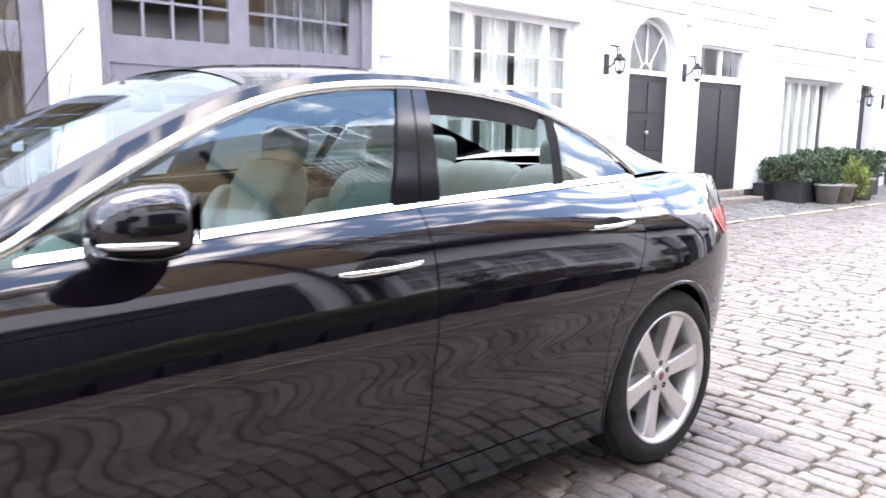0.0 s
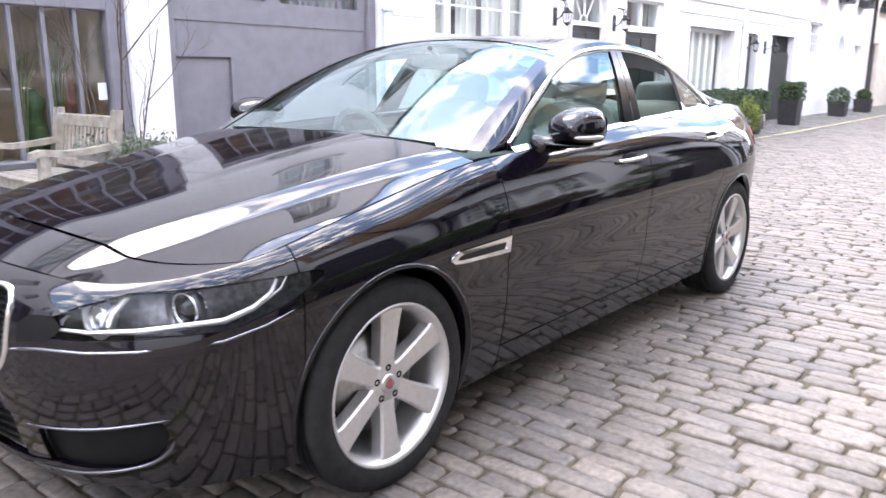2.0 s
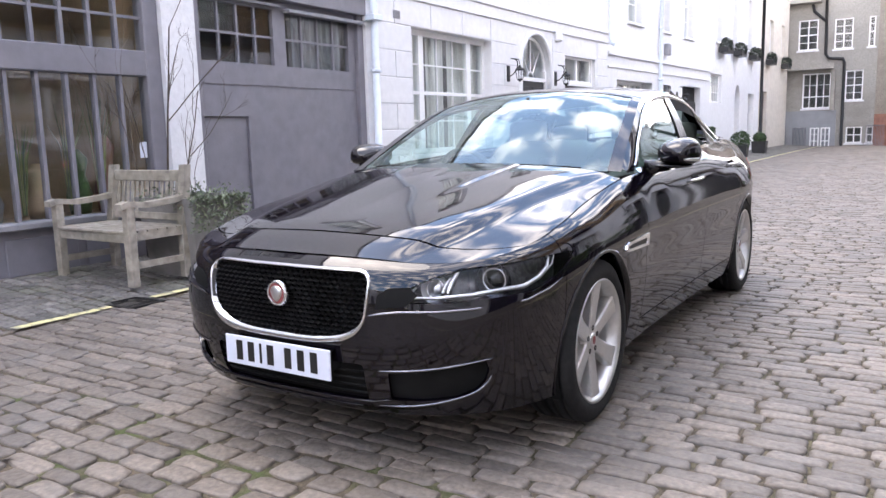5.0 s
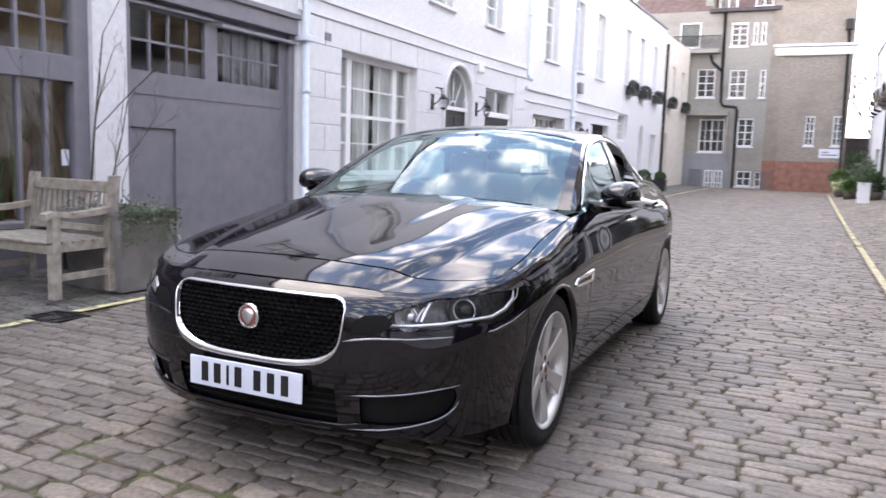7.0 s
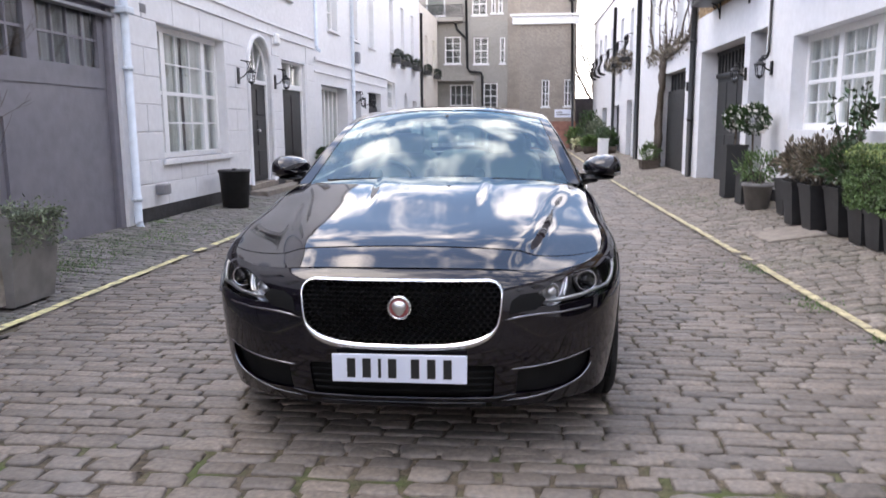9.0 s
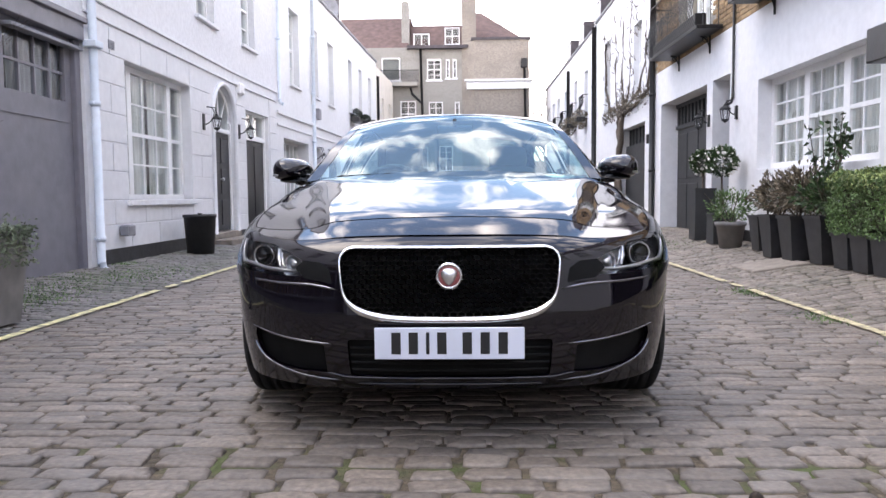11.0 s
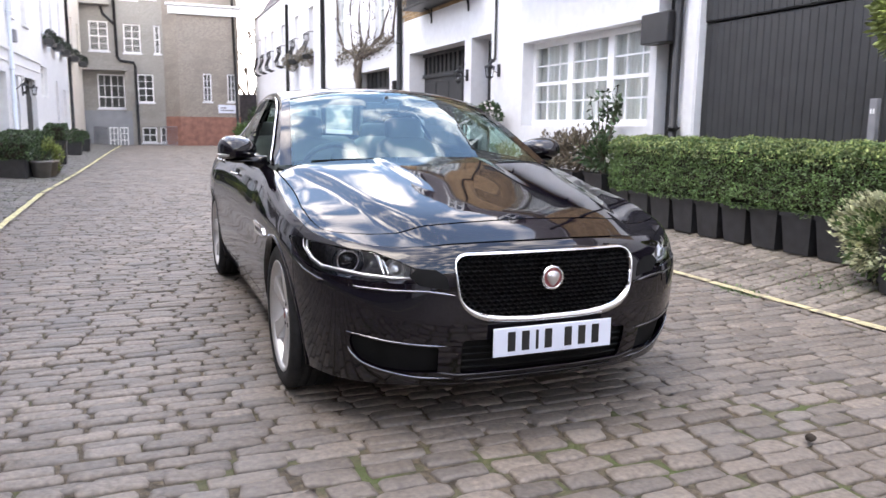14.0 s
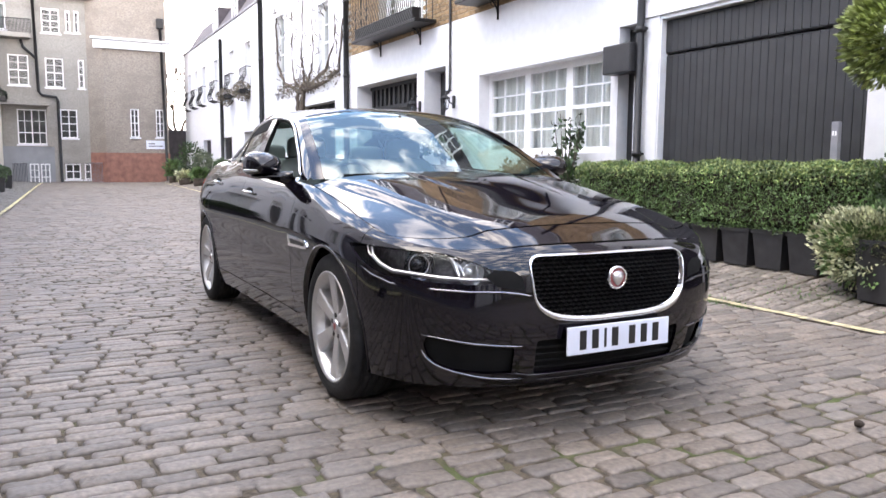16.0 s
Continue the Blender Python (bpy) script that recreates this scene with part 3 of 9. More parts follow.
# shop front, grey timber: y -8.5 .. 2.1
house_wall("wall_left_shop", L, -8.5, 2.12, 3.05, PARAPET_L, [(-6.2, -5.2, 3.9, 5.5), (-3.4, -2.4, 3.9, 5.5), (-0.6, 0.4, 3.9, 5.5)], WHITE_ROUGH, "white painted brick wall above the shop front")
for y0 in (-6.2, -3.4, -0.6):
    window(L, y0, y0 + 1.0, 3.9, 5.5, [(0, 1, 0, 0.5, 2, 2), (0, 1, 0.5, 1, 2, 2)], sill=0.06, curtain=True, simple=True)
shop = empty("shop_front", (XL, -1.4, 0), label="grey-painted timber shop front with tall glazing", category="shop front", kind="structure")
shop_inv = Matrix.Translation(shop.location).inverted()


def shop_part(name, bm, m, lab=""):
    bm.transform(shop_inv)
    return part(name, bm, m, shop, lab)


shop_part("fascia", boxes(xbox(L, 0.06, 0.16, -7.0, 2.12, 1.79, 2.03), bevel=0.01), GREY_WOOD)
shop_part("cornice", boxes(xbox(L, 0.0, 0.2, -7.0, 2.12, 2.92, 3.05), bevel=0.01), GREY_WOOD)
shop_part("stall_riser", boxes(xbox(L, 0.06, 0.2, -7.0, 2.12, -0.05, 0.47)), GREY_WOOD)
for y0 in np.arange(-6.8, 1.9, 0.72):
    shop_part("riser_panel", boxes(xbox(L, 0.045, 0.062, y0 + 0.04, y0 + 0.68, 0.08, 0.40), bevel=0.008), GREY_WOOD)
shop_part("sill_board", boxes(xbox(L, -0.03, 0.2, -7.0, 2.12, 0.47, 0.53), bevel=0.01), LEAD, "pale worn sill board")
shop_part("corner_post", boxes(xbox(L, 0.05, 0.2, 1.95, 2.12, 0.53, 2.92), bevel=0.01), GREY_WOOD)
shop_part("corner_post", boxes(xbox(L, 0.05, 0.2, -7.0, -6.8, 0.53, 2.92), bevel=0.01), GREY_WOOD)
ys = [1.95 - 0.268 * k for k in range(1, 33)]
for k, y in enumerate(ys):
    w = 0.016 if (k + 1) % 7 else 0.045
    shop_part("mullion", boxes(xbox(L, 0.09, 0.15, y - w, y + w, 0.53, 1.79)), GREY_WOOD)
    shop_part("upper_mullion", boxes(xbox(L, 0.09, 0.15, y - w, y + w, 2.03, 2.92)), GREY_WOOD)
shop_part("upper_bar", boxes(xbox(L, 0.10, 0.14, -6.8, 1.95, 2.325, 2.35), xbox(L, 0.10, 0.14, -6.8, 1.95, 2.62, 2.645)), GREY_WOOD)
for za, zb in ((0.53, 1.79), (2.03, 2.92)):
    for ya, yb in zip([1.95] + ys[::1], ys + [-6.8]):
        if ya - yb < 0.05:
            continue
        p = shop_part("pane", sheet(L, 0.12, yb, ya, za, zb), WINDOW_GLASS)
        p.visible_shadow = False
bm = bmesh.new()
box(bm, face_x(L, 0.24), face_x(L, 2.2), -7.0, 2.1, 0.0, 3.0)
bmesh.ops.delete(bm, geom=[f for f in bm.faces if abs(f.calc_center_median().x - face_x(L, 0.24)) < 0.01], context="FACES")
shop_part("room_lining", bm, STORE_BROWN, "dim brown shop interior")
tagged(mesh_object("paper_notice", boxes(xbox(L, 0.108, 0.112, 1.84, 1.92, 1.02, 1.17)), PLATE_WHITE), "small white paper notice taped inside the glass", "notice")
# things in the shop window
for k, (y, z0, h, m) in enumerate(((1.75, 0.5, 0.75, RED_PAINT), (1.45, 0.5, 0.62, LEAF_DARK), (1.05, 0.5, 0.5, STORE_BROWN), (0.6, 0.5, 0.55, LEAD), (0.1, 0.5, 0.4, CREAM), (-0.6, 0.5, 0.6, STORE_BROWN))):
    bm = bmesh.new()
    cx = face_x(L, 0.55)
    lathe(bm, [(0.0, 0.0), (0.09, 0.0), (0.12, h * 0.3), (0.07, h * 0.6), (0.10, h * 0.85), (0.03, h), (0.0, h)], 14, "z", at=(cx, y, z0))
    tagged(mesh_object("shop_vase", bm, m, smooth=True), "tall vase standing inside the shop window", "vase", group="vases in the shop window")
bm = boxes(xbox(L, 0.3, 0.9, -7.0, 2.1, 0.0, 0.50))
tagged(mesh_object("shop_ledge", bm, STORE_BROWN), "brown wooden ledge behind the shop glass", "ledge")

# white brick pier and grey garage
house_wall("wall_left_pier", L, 2.12, 2.52, -0.05, PARAPET_L, [], WHITE_ROUGH, "white painted brick pier between shop and garage")
house_wall("wall_left_garage", L, 2.52, 5.32, 2.98, PARAPET_L, [(3.3, 4.3, 3.9, 5.5)], WHITE_ROUGH, "white painted brick wall above the garage")
window(L, 3.3, 4.3, 3.9, 5.5, [(0, 1, 0, 0.5, 2, 2), (0, 1, 0.5, 1, 2, 2)], sill=0.06, curtain=True, simple=True)
COUNT["door"] += 1
gar = empty("door_%d" % COUNT["door"], (XL, 3.9, 0), label="large grey-painted garage door with a wicket and small panes", category="garage door", kind="structure")
gar_inv = Matrix.Translation(gar.location).inverted()


def gar_part(name, bm, m, lab="", parent=None):
    bm.transform(gar_inv)
    return part(name, bm, m, parent or gar, lab)


gar_part("lintel", boxes(xbox(L, -0.02, 0.3, 2.52, 5.32, 2.72, 2.98), xbox(L, -0.06, 0.02, 2.50, 5.34, 2.92, 2.985), bevel=0.008), GREY_WOOD)
gar_part("door_panel", wall_mesh(row_plane(L, -0.10), 2.52, 5.32, -0.05, 2.72, [(2.66, 3.72, 2.0, 2.62), (3.92, 5.07, 2.0, 2.62), (2.62, 3.25, 0.16, 1.42)], 0.06), GREY_WOOD)
gar_part("wicket_door", boxes(xbox(L, 0.115, 0.15, 2.625, 3.245, 0.165, 1.415), bevel=0.004), GREY_WOOD)
gar_part("wicket_frame", boxes(xbox(L, 0.085, 0.101, 2.58, 2.62, 0.12, 1.46), xbox(L, 0.085, 0.101, 3.25, 3.29, 0.12, 1.46), xbox(L, 0.083, 0.099, 2.56, 3.31, 1.42, 1.47)), GREY_WOOD)
gar_part("side_post", boxes(xbox(L, 0.04, 0.12, 2.52, 2.60, -0.05, 2.72), xbox(L, 0.04, 0.12, 5.20, 5.32, -0.05, 2.72), bevel=0.008), GREY_WOOD)
gar_part("rail_line", boxes(xbox(L, 0.088, 0.101, 2.60, 5.2, 1.765, 1.78)), GREY_WOOD)
gar_part("sliding_track", boxes(xbox(L, -0.02, 0.09, 3.88, 5.28, 2.60, 2.64), xbox(L, 0.03, 0.1, 2.56, 3.8, 2.645, 2.68), bevel=0.006), LEAD, "dull metal sliding track")
gar_part("threshold", boxes(xbox(L, -0.02, 0.12, 3.9, 5.2, -0.02, 0.055), bevel=0.01), GREY_WOOD)
for ya, yb in ((2.66, 3.72), (3.92, 5.07)):
    g, panes = light_grid(L, 0.115, ya, yb, 2.0, 2.62, 4, 2, bar=0.026)
    gar_part("glazing_bars", boxes(*g), GREY_WOOD)
    for q in panes:
        p = gar_part("pane", sheet(L, 0.137, *q), WINDOW_GLASS)
        p.visible_shadow = False
bm = bmesh.new()
box(bm, face_x(L, 0.30), face_x(L, 1.6), 2.5, 5.3, 1.8, 2.8)
bmesh.ops.delete(bm, geom=[f for f in bm.faces if abs(f.calc_center_median().x - face_x(L, 0.30)) < 0.01], context="FACES")
gar_part("room_lining", bm, DARK_ROOM)
bm = bmesh.new()
cols = []
for i in range(61):
    y = lerp(4.15, 5.07, i / 60)
    x = face_x(L, 0.24 + 0.02 * math.sin(y * 60))
    cols.append((bm.verts.new((x, y, 1.95)), bm.verts.new((x, y, 2.66))))
for a, b in zip(cols, cols[1:]):
    bm.faces.new((a[0], b[0], b[1], a[1]))
gar_part("curtain", bm, LEAD, "grey curtain behind the panes")
down_pipe(L, 5.42, 0.0, 6.4, PALE_PIPE, "pale blue-white painted downpipe on the house wall", clips=(0.42, 2.02, 4.0))
tagged(mesh_object("rainwater_hopper", boxes(xbox(L, -0.16, 0.0, 5.30, 5.50, 2.66, 2.74), bevel=0.01), PALE_PIPE), "pale painted gutter outlet above the garage", "pipe fitting")

# first white house, rusticated ground floor
WIN1 = (6.37, 8.74, 0.88, 2.69)
ARCH = (9.84, 11.10, -0.05, 2.95)
DOOR2 = (11.88, 13.60, -0.05, 2.66)
h1 = house_wall("wall_left_house", L, 5.32, 14.35, -0.05, 3.06, [WIN1, ARCH, DOOR2], WHITE, "white painted rusticated ground floor")
blocks("stone_block", L, 5.50, 14.35, [0.25, 0.57, 0.88, 1.242, 1.604, 1.966, 2.328, 2.69, 3.05], [WIN1, (9.70, 11.24, -0.05, 3.02), (11.78, 13.70, -0.05, 2.73)], WHITE, 0.92, h1)
tagged(mesh_object("baseboard_left_house", boxes(xbox(L, -0.02, 0.01, 5.50, 9.70, 0.0, 0.27), xbox(L, -0.02, 0.01, 11.24, 11.78, 0.0, 0.27), xbox(L, -0.02, 0.01, 13.70, 14.35, 0.0, 0.27)), BLACK_PLINTH), "black painted plinth of the white house", "plinth", kind="structure")
tagged(mesh_object("trim_left_course", boxes(*[xbox(L, d, 0.01, ya, yb, za, zb) for ya, yb in ((5.32, 11.0), (11.0, 14.4)) for d, za, zb in ((-0.035, 3.06, 3.10), (-0.02, 3.10, 3.26), (-0.05, 3.26, 3.31))], bevel=0.006), WHITE), "white moulded string course", "moulding", kind="structure")
house_wall("wall_left_house_upper", L, 5.32, 14.35, 3.06, PARAPET_L, [(6.4, 7.4, 3.93, 5.5), (9.16, 10.1, 3.93, 5.5), (11.75, 12.68, 3.93, 5.5)], WHITE_ROUGH, "white painted brick upper wall")
for ya, yb in ((6.4, 7.4), (9.16, 10.1), (11.75, 12.68)):
    window(L, ya, yb, 3.93, 5.5, [(0, 1, 0, 0.5, 2, 2), (0, 1, 0.5, 1, 2, 2)], depth=0.14, frame=0.045, sill=0.06, curtain=True, simple=True)
window(L, *WIN1, [(0, 0.17, 0, 0.5, 1, 2), (0, 0.17, 0.5, 1, 1, 2), (0.17, 0.80, 0, 0.5, 3, 2), (0.17, 0.80, 0.5, 1, 3, 2), (0.80, 1, 0, 0.5, 1, 2), (0.80, 1, 0.5, 1, 1, 2)], depth=0.15, frame=0.075, sill=0.08,
       curtain=[(0.30, 0.36), (0.55, 0.60)], label="wide white tripartite sash window with net curtains")


def arch_fill(side, y0, y1, z_spring, z_top_, depth0, depth1, ring=0.0):
    """The wall above a round-headed opening: the corners outside the arch."""
    bm = bmesh.new()
    cy, r = (y0 + y1) / 2, (y1 - y0) / 2
    n = 24
    for x_a, flip in ((face_x(side, depth0), False), (face_x(side, depth1), True)):
        arc = [(cy - r * math.cos(math.pi * k / n), z_spring + r * math.sin(math.pi * k / n)) for k in range(n + 1)]
        for (ya, za), (yb, zb) in zip(arc, arc[1:]):
            if abs(yb - ya) < 1e-5:
                continue
            bm.faces.new([bm.verts.new((x_a, *q)) for q in ((ya, za), (yb, zb), (yb, z_top_), (ya, z_top_))])
    for k in range(n):
        a0, a1 = math.pi * k / n, math.pi * (k + 1) / n
        q = [(cy - r * math.cos(a0), z_spring + r * math.sin(a0)), (cy - r * math.cos(a1), z_spring + r * math.sin(a1))]
        bm.faces.new([bm.verts.new((face_x(side, depth0), *q[0])), bm.verts.new((face_x(side, depth0), *q[1])), bm.verts.new((face_x(side, depth1), *q[1])), bm.verts.new((face_x(side, depth1), *q[0]))])
    bmesh.ops.remove_doubles(bm, verts=bm.verts[:], dist=1e-4)
    bmesh.ops.recalc_face_normals(bm, faces=bm.faces[:])
    return bm


tagged(mesh_object("trim_arch_corners", arch_fill(L, 9.84, 11.10, 2.31, 2.9505, 0.0, 0.30), WHITE), "white wall round the arched doorway", "wall", kind="structure")
bm = bmesh.new()
cy, r = 10.47, 0.66
pts = [(face_x(L, -0.012), cy - r, z) for z in (0.25, 1.0, 2.31)] + [(face_x(L, -0.012), cy - r * math.cos(math.pi * k / 20), 2.31 + r * math.sin(math.pi * k / 20)) for k in range(1, 20)] + [(face_x(L, -0.012), cy + r, z) for z in (2.31, 1.0, 0.25)]
tube(bm, pts, 0.045, 8)
tagged(mesh_object("trim_arch_moulding", bm, WHITE), "white roll moulding round the arched door", "moulding", kind="structure")
panel_door(L, 9.90, 11.04, 0.29, 2.10, 0.10, BLACK_WOOD, "glossy black six-panel front door under a fanlight", cols=2, rows=3)
bm = boxes(xbox(L, 0.07, 0.16, 9.84, 9.90, 0.25, 2.31), xbox(L, 0.07, 0.16, 11.04, 11.10, 0.25, 2.31), xbox(L, 0.06, 0.16, 9.90, 11.04, 2.10, 2.17))
tagged(mesh_object("trim_door_frame", bm, WHITE_WOOD), "white door frame", "frame", kind="structure")
COUNT["window"] += 1
fan = empty("window_%d" % COUNT["window"], (face_x(L, 0.12), 10.47, 2.1), label="semicircular fanlight with white radiating bars", category="window", kind="structure")
bm = bmesh.new()
n = 24
cv = [bm.verts.new((0, -0.63 * math.cos(math.pi * k / n), 0.21 + 0.60 * math.sin(math.pi * k / n))) for k in range(n + 1)]
low = [bm.verts.new((0, 0.63, 0.0)), bm.verts.new((0, -0.63, 0.0))]
bm.faces.new(list(reversed(cv + low)))
pn = part("pane", bm, WINDOW_GLASS, fan)
pn.visible_shadow = False
bm = bmesh.new()
tube(bm, [(0.01, -0.60 * math.cos(math.pi * k / n), 0.21 + 0.58 * math.sin(math.pi * k / n)) for k in range(n + 1)], 0.03, 6)
for k in (1, 2, 3):
    a = math.pi * k / 4
    tube(bm, [(0.01, -0.12 * math.cos(a), 0.03 + 0.14 * math.sin(a)), (0.01, -0.58 * math.cos(a), 0.21 + 0.55 * math.sin(a))], 0.014, 5)
tube(bm, [(0.01, -0.14 * math.cos(math.pi * k / 10), 0.02 + 0.16 * math.sin(math.pi * k / 10)) for k in range(11)], 0.014, 5)
part("glazing_bars", bm, WHITE_WOOD, fan)
# pale lining added: its colour stands in for the sky reflected in the glass
part("room_lining", boxes((-0.5, -0.4, -0.8, 0.8, -0.2, 1.0)), CURTAIN, fan, "pale lining standing in for the bright reflection in the fanlight")
st = boxes(xbox(L, -0.34, 0.2, 9.65, 11.5, -0.03, 0.16), xbox(L, -0.34, 0.2, 11.5, 13.8, -0.03, 0.16), xbox(L, -0.03, 0.2, 9.72, 11.3, 0.16, 0.27), xbox(L, -0.03, 0.2, 11.8, 13.68, 0.16, 0.27), bevel=0.012)
tagged(mesh_object("doorsteps", st, CONCRETE), "two worn stone steps before the front doors", "steps", kind="structure")
panel_door(L, 11.95, 13.53, 0.28, 2.08, 0.11, BLACK_WOOD, "plain dark double door beneath a white transom", cols=2, rows=1, knob=False)
bm = boxes(xbox(L, 0.07, 0.2, 11.88, 11.95, 0.25, 2.66), xbox(L, 0.07, 0.2, 13.53, 13.60, 0.25, 2.66), xbox(L, 0.06, 0.2, 11.95, 13.53, 2.08, 2.15))
tagged(mesh_object("trim_door_frame_plain", bm, WHITE_WOOD), "white door frame with transom", "frame", kind="structure")
window(L, 11.95, 13.53, 2.15, 2.66, [(0, 0.5, 0, 1, 1, 1), (0.5, 1, 0, 1, 1, 1)], depth=0.10, frame=0.04, label="white transom light over the dark door", room=CURTAIN)
for y in (9.33, 11.36):
    lantern(L, y, 2.18, "black iron wall lantern beside a front door", 1.15)
tagged(mesh_object("alarm_box", boxes(xbox(L, -0.10, 0.0, 11.32, 11.56, 2.90, 3.12), bevel=0.03), WHITE_WOOD), "white plastic alarm box on the wall", "alarm")
tagged(mesh_object("air_vent", boxes(xbox(L, -0.018, 0.0, 5.93, 6.09, 2.76, 2.87), *[xbox(L, -0.024, -0.016, 5.94, 6.08, 2.775 + k * 0.022, 2.785 + k * 0.022) for k in range(4)]), LEAD), "small grey louvred air vent", "vent")
bm = bmesh.new()
box(bm, face_x(L, -0.15), face_x(L, -0.02), 6.02, 6.22, 0.42, 0.56, bevel=0.015)
tube(bm, [(face_x(L, 0.0), 6.12, 0.47), (face_x(L, -0.05), 6.12, 0.47)], 0.02, 6)
tagged(mesh_object("flood_light", bm, LEAD), "small grey floodlight low on the wall", "lamp")
tagged(mesh_object("trim_left_coping", boxes(xbox(L, -0.06, 0.36, -8.5, 11.0, PARAPET_L, PARAPET_L + 0.07), xbox(L, -0.06, 0.36, 11.0, 34.2, PARAPET_L, PARAPET_L + 0.07), bevel=0.01), LEAD), "dark coping along the roof edge", "coping", kind="structure")

# second white house
h2_holes = [(15.05, 17.95, -0.3, 2.30), (19.0, 19.8, -0.3, 2.27), (21.05, 23.3, -0.3, 2.32)]
house_wall("wall_left_second", L, 14.35, 24.5, -0.3, 2.55, h2_holes, WHITE, "white painted ground floor wall")
house_wall("wall_left_second_upper", L, 14.35, 24.5, 2.55, PARAPET_L, [(15.85, 16.95, 3.66, 5.5), (18.55, 19.55, 3.66, 5.5), (21.15, 22.2, 3.66, 5.5)], WHITE, "white painted upper wall")
tagged(mesh_object("trim_second_course", boxes(xbox(L, -0.05, 0.01, 14.4, 24.5, 2.82, 2.90), xbox(L, -0.03, 0.01, 14.4, 24.5, 2.55, 2.60), bevel=0.006), WHITE), "white moulded string course", "moulding", kind="structure")
for ya, yb in ((15.85, 16.95), (18.55, 19.55), (21.15, 22.2)):
    window(L, ya, yb, 3.66, 5.5, [(0, 1, 0, 0.5, 2, 2), (0, 1, 0.5, 1, 2, 2)], depth=0.16, frame=0.05, sill=0.06, curtain=True, simple=True)
window(L, 15.05, 17.95, 0.1, 2.30, [(k / 6, (k + 1) / 6, 0, 1, 1, 1) for k in range(6)], depth=0.30, frame=0.07, curtain=[(0.31, 0.35), (0.64, 0.67)],
       label="wide white folding glazed doors with net curtains")
panel_door(L, 19.02, 19.78, -0.2, 2.24, 0.16, BLACK_WOOD, "narrow black front door", cols=1, rows=3)
panel_door(L, 21.07, 23.28, -0.2, 1.86, 0.14, CHARCOAL, "dark boarded garage door with a barred head", boards=8, knob=False)
tagged(mesh_object("trim_garage_grille", boxes(xbox(L, 0.14, 0.2, 21.07, 23.28, 1.86, 1.91), *[xbox(L, 0.15, 0.18, 21.15 + k * 0.155, 21.19 + k * 0.155, 1.91, 2.32) for k in range(14)], xbox(L, 0.3, 0.32, 21.05, 23.3, 1.86, 2.32)), CHARCOAL), "black bars over the garage door", "grille", kind="structure")
for y in (18.72, 20.4):
    lantern(L, y, 1.98, "black iron wall lantern on a white wall", 1.3)
down_pipe(L, 18.45, -0.05, 6.4, PALE_PIPE, "pale painted downpipe between windows", clips=(2.4, 3.7, 5.2))
down_pipe(L, 14.42, 3.0, 6.4, PALE_PIPE, "pale painted downpipe at the house joint", r=0.04, clips=(4.5,))
bm = bmesh.new()
box(bm, face_x(L, -0.12), face_x(L, 0.0), 19.0, 19.3, 3.05, 3.35, bevel=0.02)
tagged(mesh_object("wall_lamp", bm, LEAD), "small grey box lamp on the wall", "lamp")

# third white house and the cream one at the end
h3_holes = [(24.7, 26.5, 1.9, 2.80), (28.9, 29.9, -0.4, 2.55), (31.6, 33.0, -0.4, 2.3)]
house_wall("wall_left_third", L, 24.5, 34.2, -0.4, PARAPET_L, h3_holes + [(25.4, 26.3, 3.8, 5.55), (28.2, 29.1, 3.8, 5.55), (31.2, 32.2, 3.8, 5.55)], WHITE, "white painted house front")
window(L, 24.7, 26.5, 1.9, 2.80, [(0, 1, 0, 1, 6, 3)], depth=0.1, frame=0.06, label="low barred window high in the wall", simple=True)
for ya, yb in ((25.4, 26.3), (28.2, 29.1), (31.2, 32.2)):
    window(L, ya, yb, 3.8, 5.55, [(0, 1, 0, 0.5, 2, 2), (0, 1, 0.5, 1, 2, 2)], depth=0.16, frame=0.05, sill=0.06, curtain=True, simple=True)
panel_door(L, 28.95, 29.85, -0.3, 2.05, 0.25, WHITE_WOOD, "white panelled front door in a recess", cols=2, rows=3)
tagged(mesh_object("trim_arch_third", arch_fill(L, 28.9, 29.9, 2.05, 2.5505, 0.0, 0.30), WHITE), "white wall round an arched doorway", "wall", kind="structure")
panel_door(L, 31.65, 32.95, -0.3, 2.25, 0.2, WHITE_WOOD, "white garage door leaf", cols=2, rows=2, knob=False)
house_wall("wall_left_cream", L, 34.2, 42.4, -0.4, 6.3, [(34.5, 36.2, -0.4, 2.45), (36.4, 37.5, 3.95, 5.2), (39.9, 41.0, 3.95, 5.2)], CREAM, "cream painted end house", proud=0.02)
panel_door(L, 34.55, 36.15, -0.3, 2.40, 0.1, ROOF_TILE, "dark brown panelled door", cols=1, rows=3)
for ya in (36.4, 39.9):
    window(L, ya, ya + 1.1, 3.95, 5.2, [(0, 1, 0, 1, 2, 3)], depth=0.1, frame=0.05, simple=True)
down_pipe(L, 34.3, -0.2, 5.9, BLACK_IRON, "black downpipe between house fronts", r=0.06)
# roof behind the left parapet with its dish
tagged(mesh_object("roof_left", boxes(xbox(L, 0.34, 4.4, -8.5, 11.0, 6.2, 6.30), xbox(L, 0.34, 4.4, 11.0, 42.0, 6.2, 6.30)), SLATE), "flat roof behind the parapet", "roof", kind="structure")

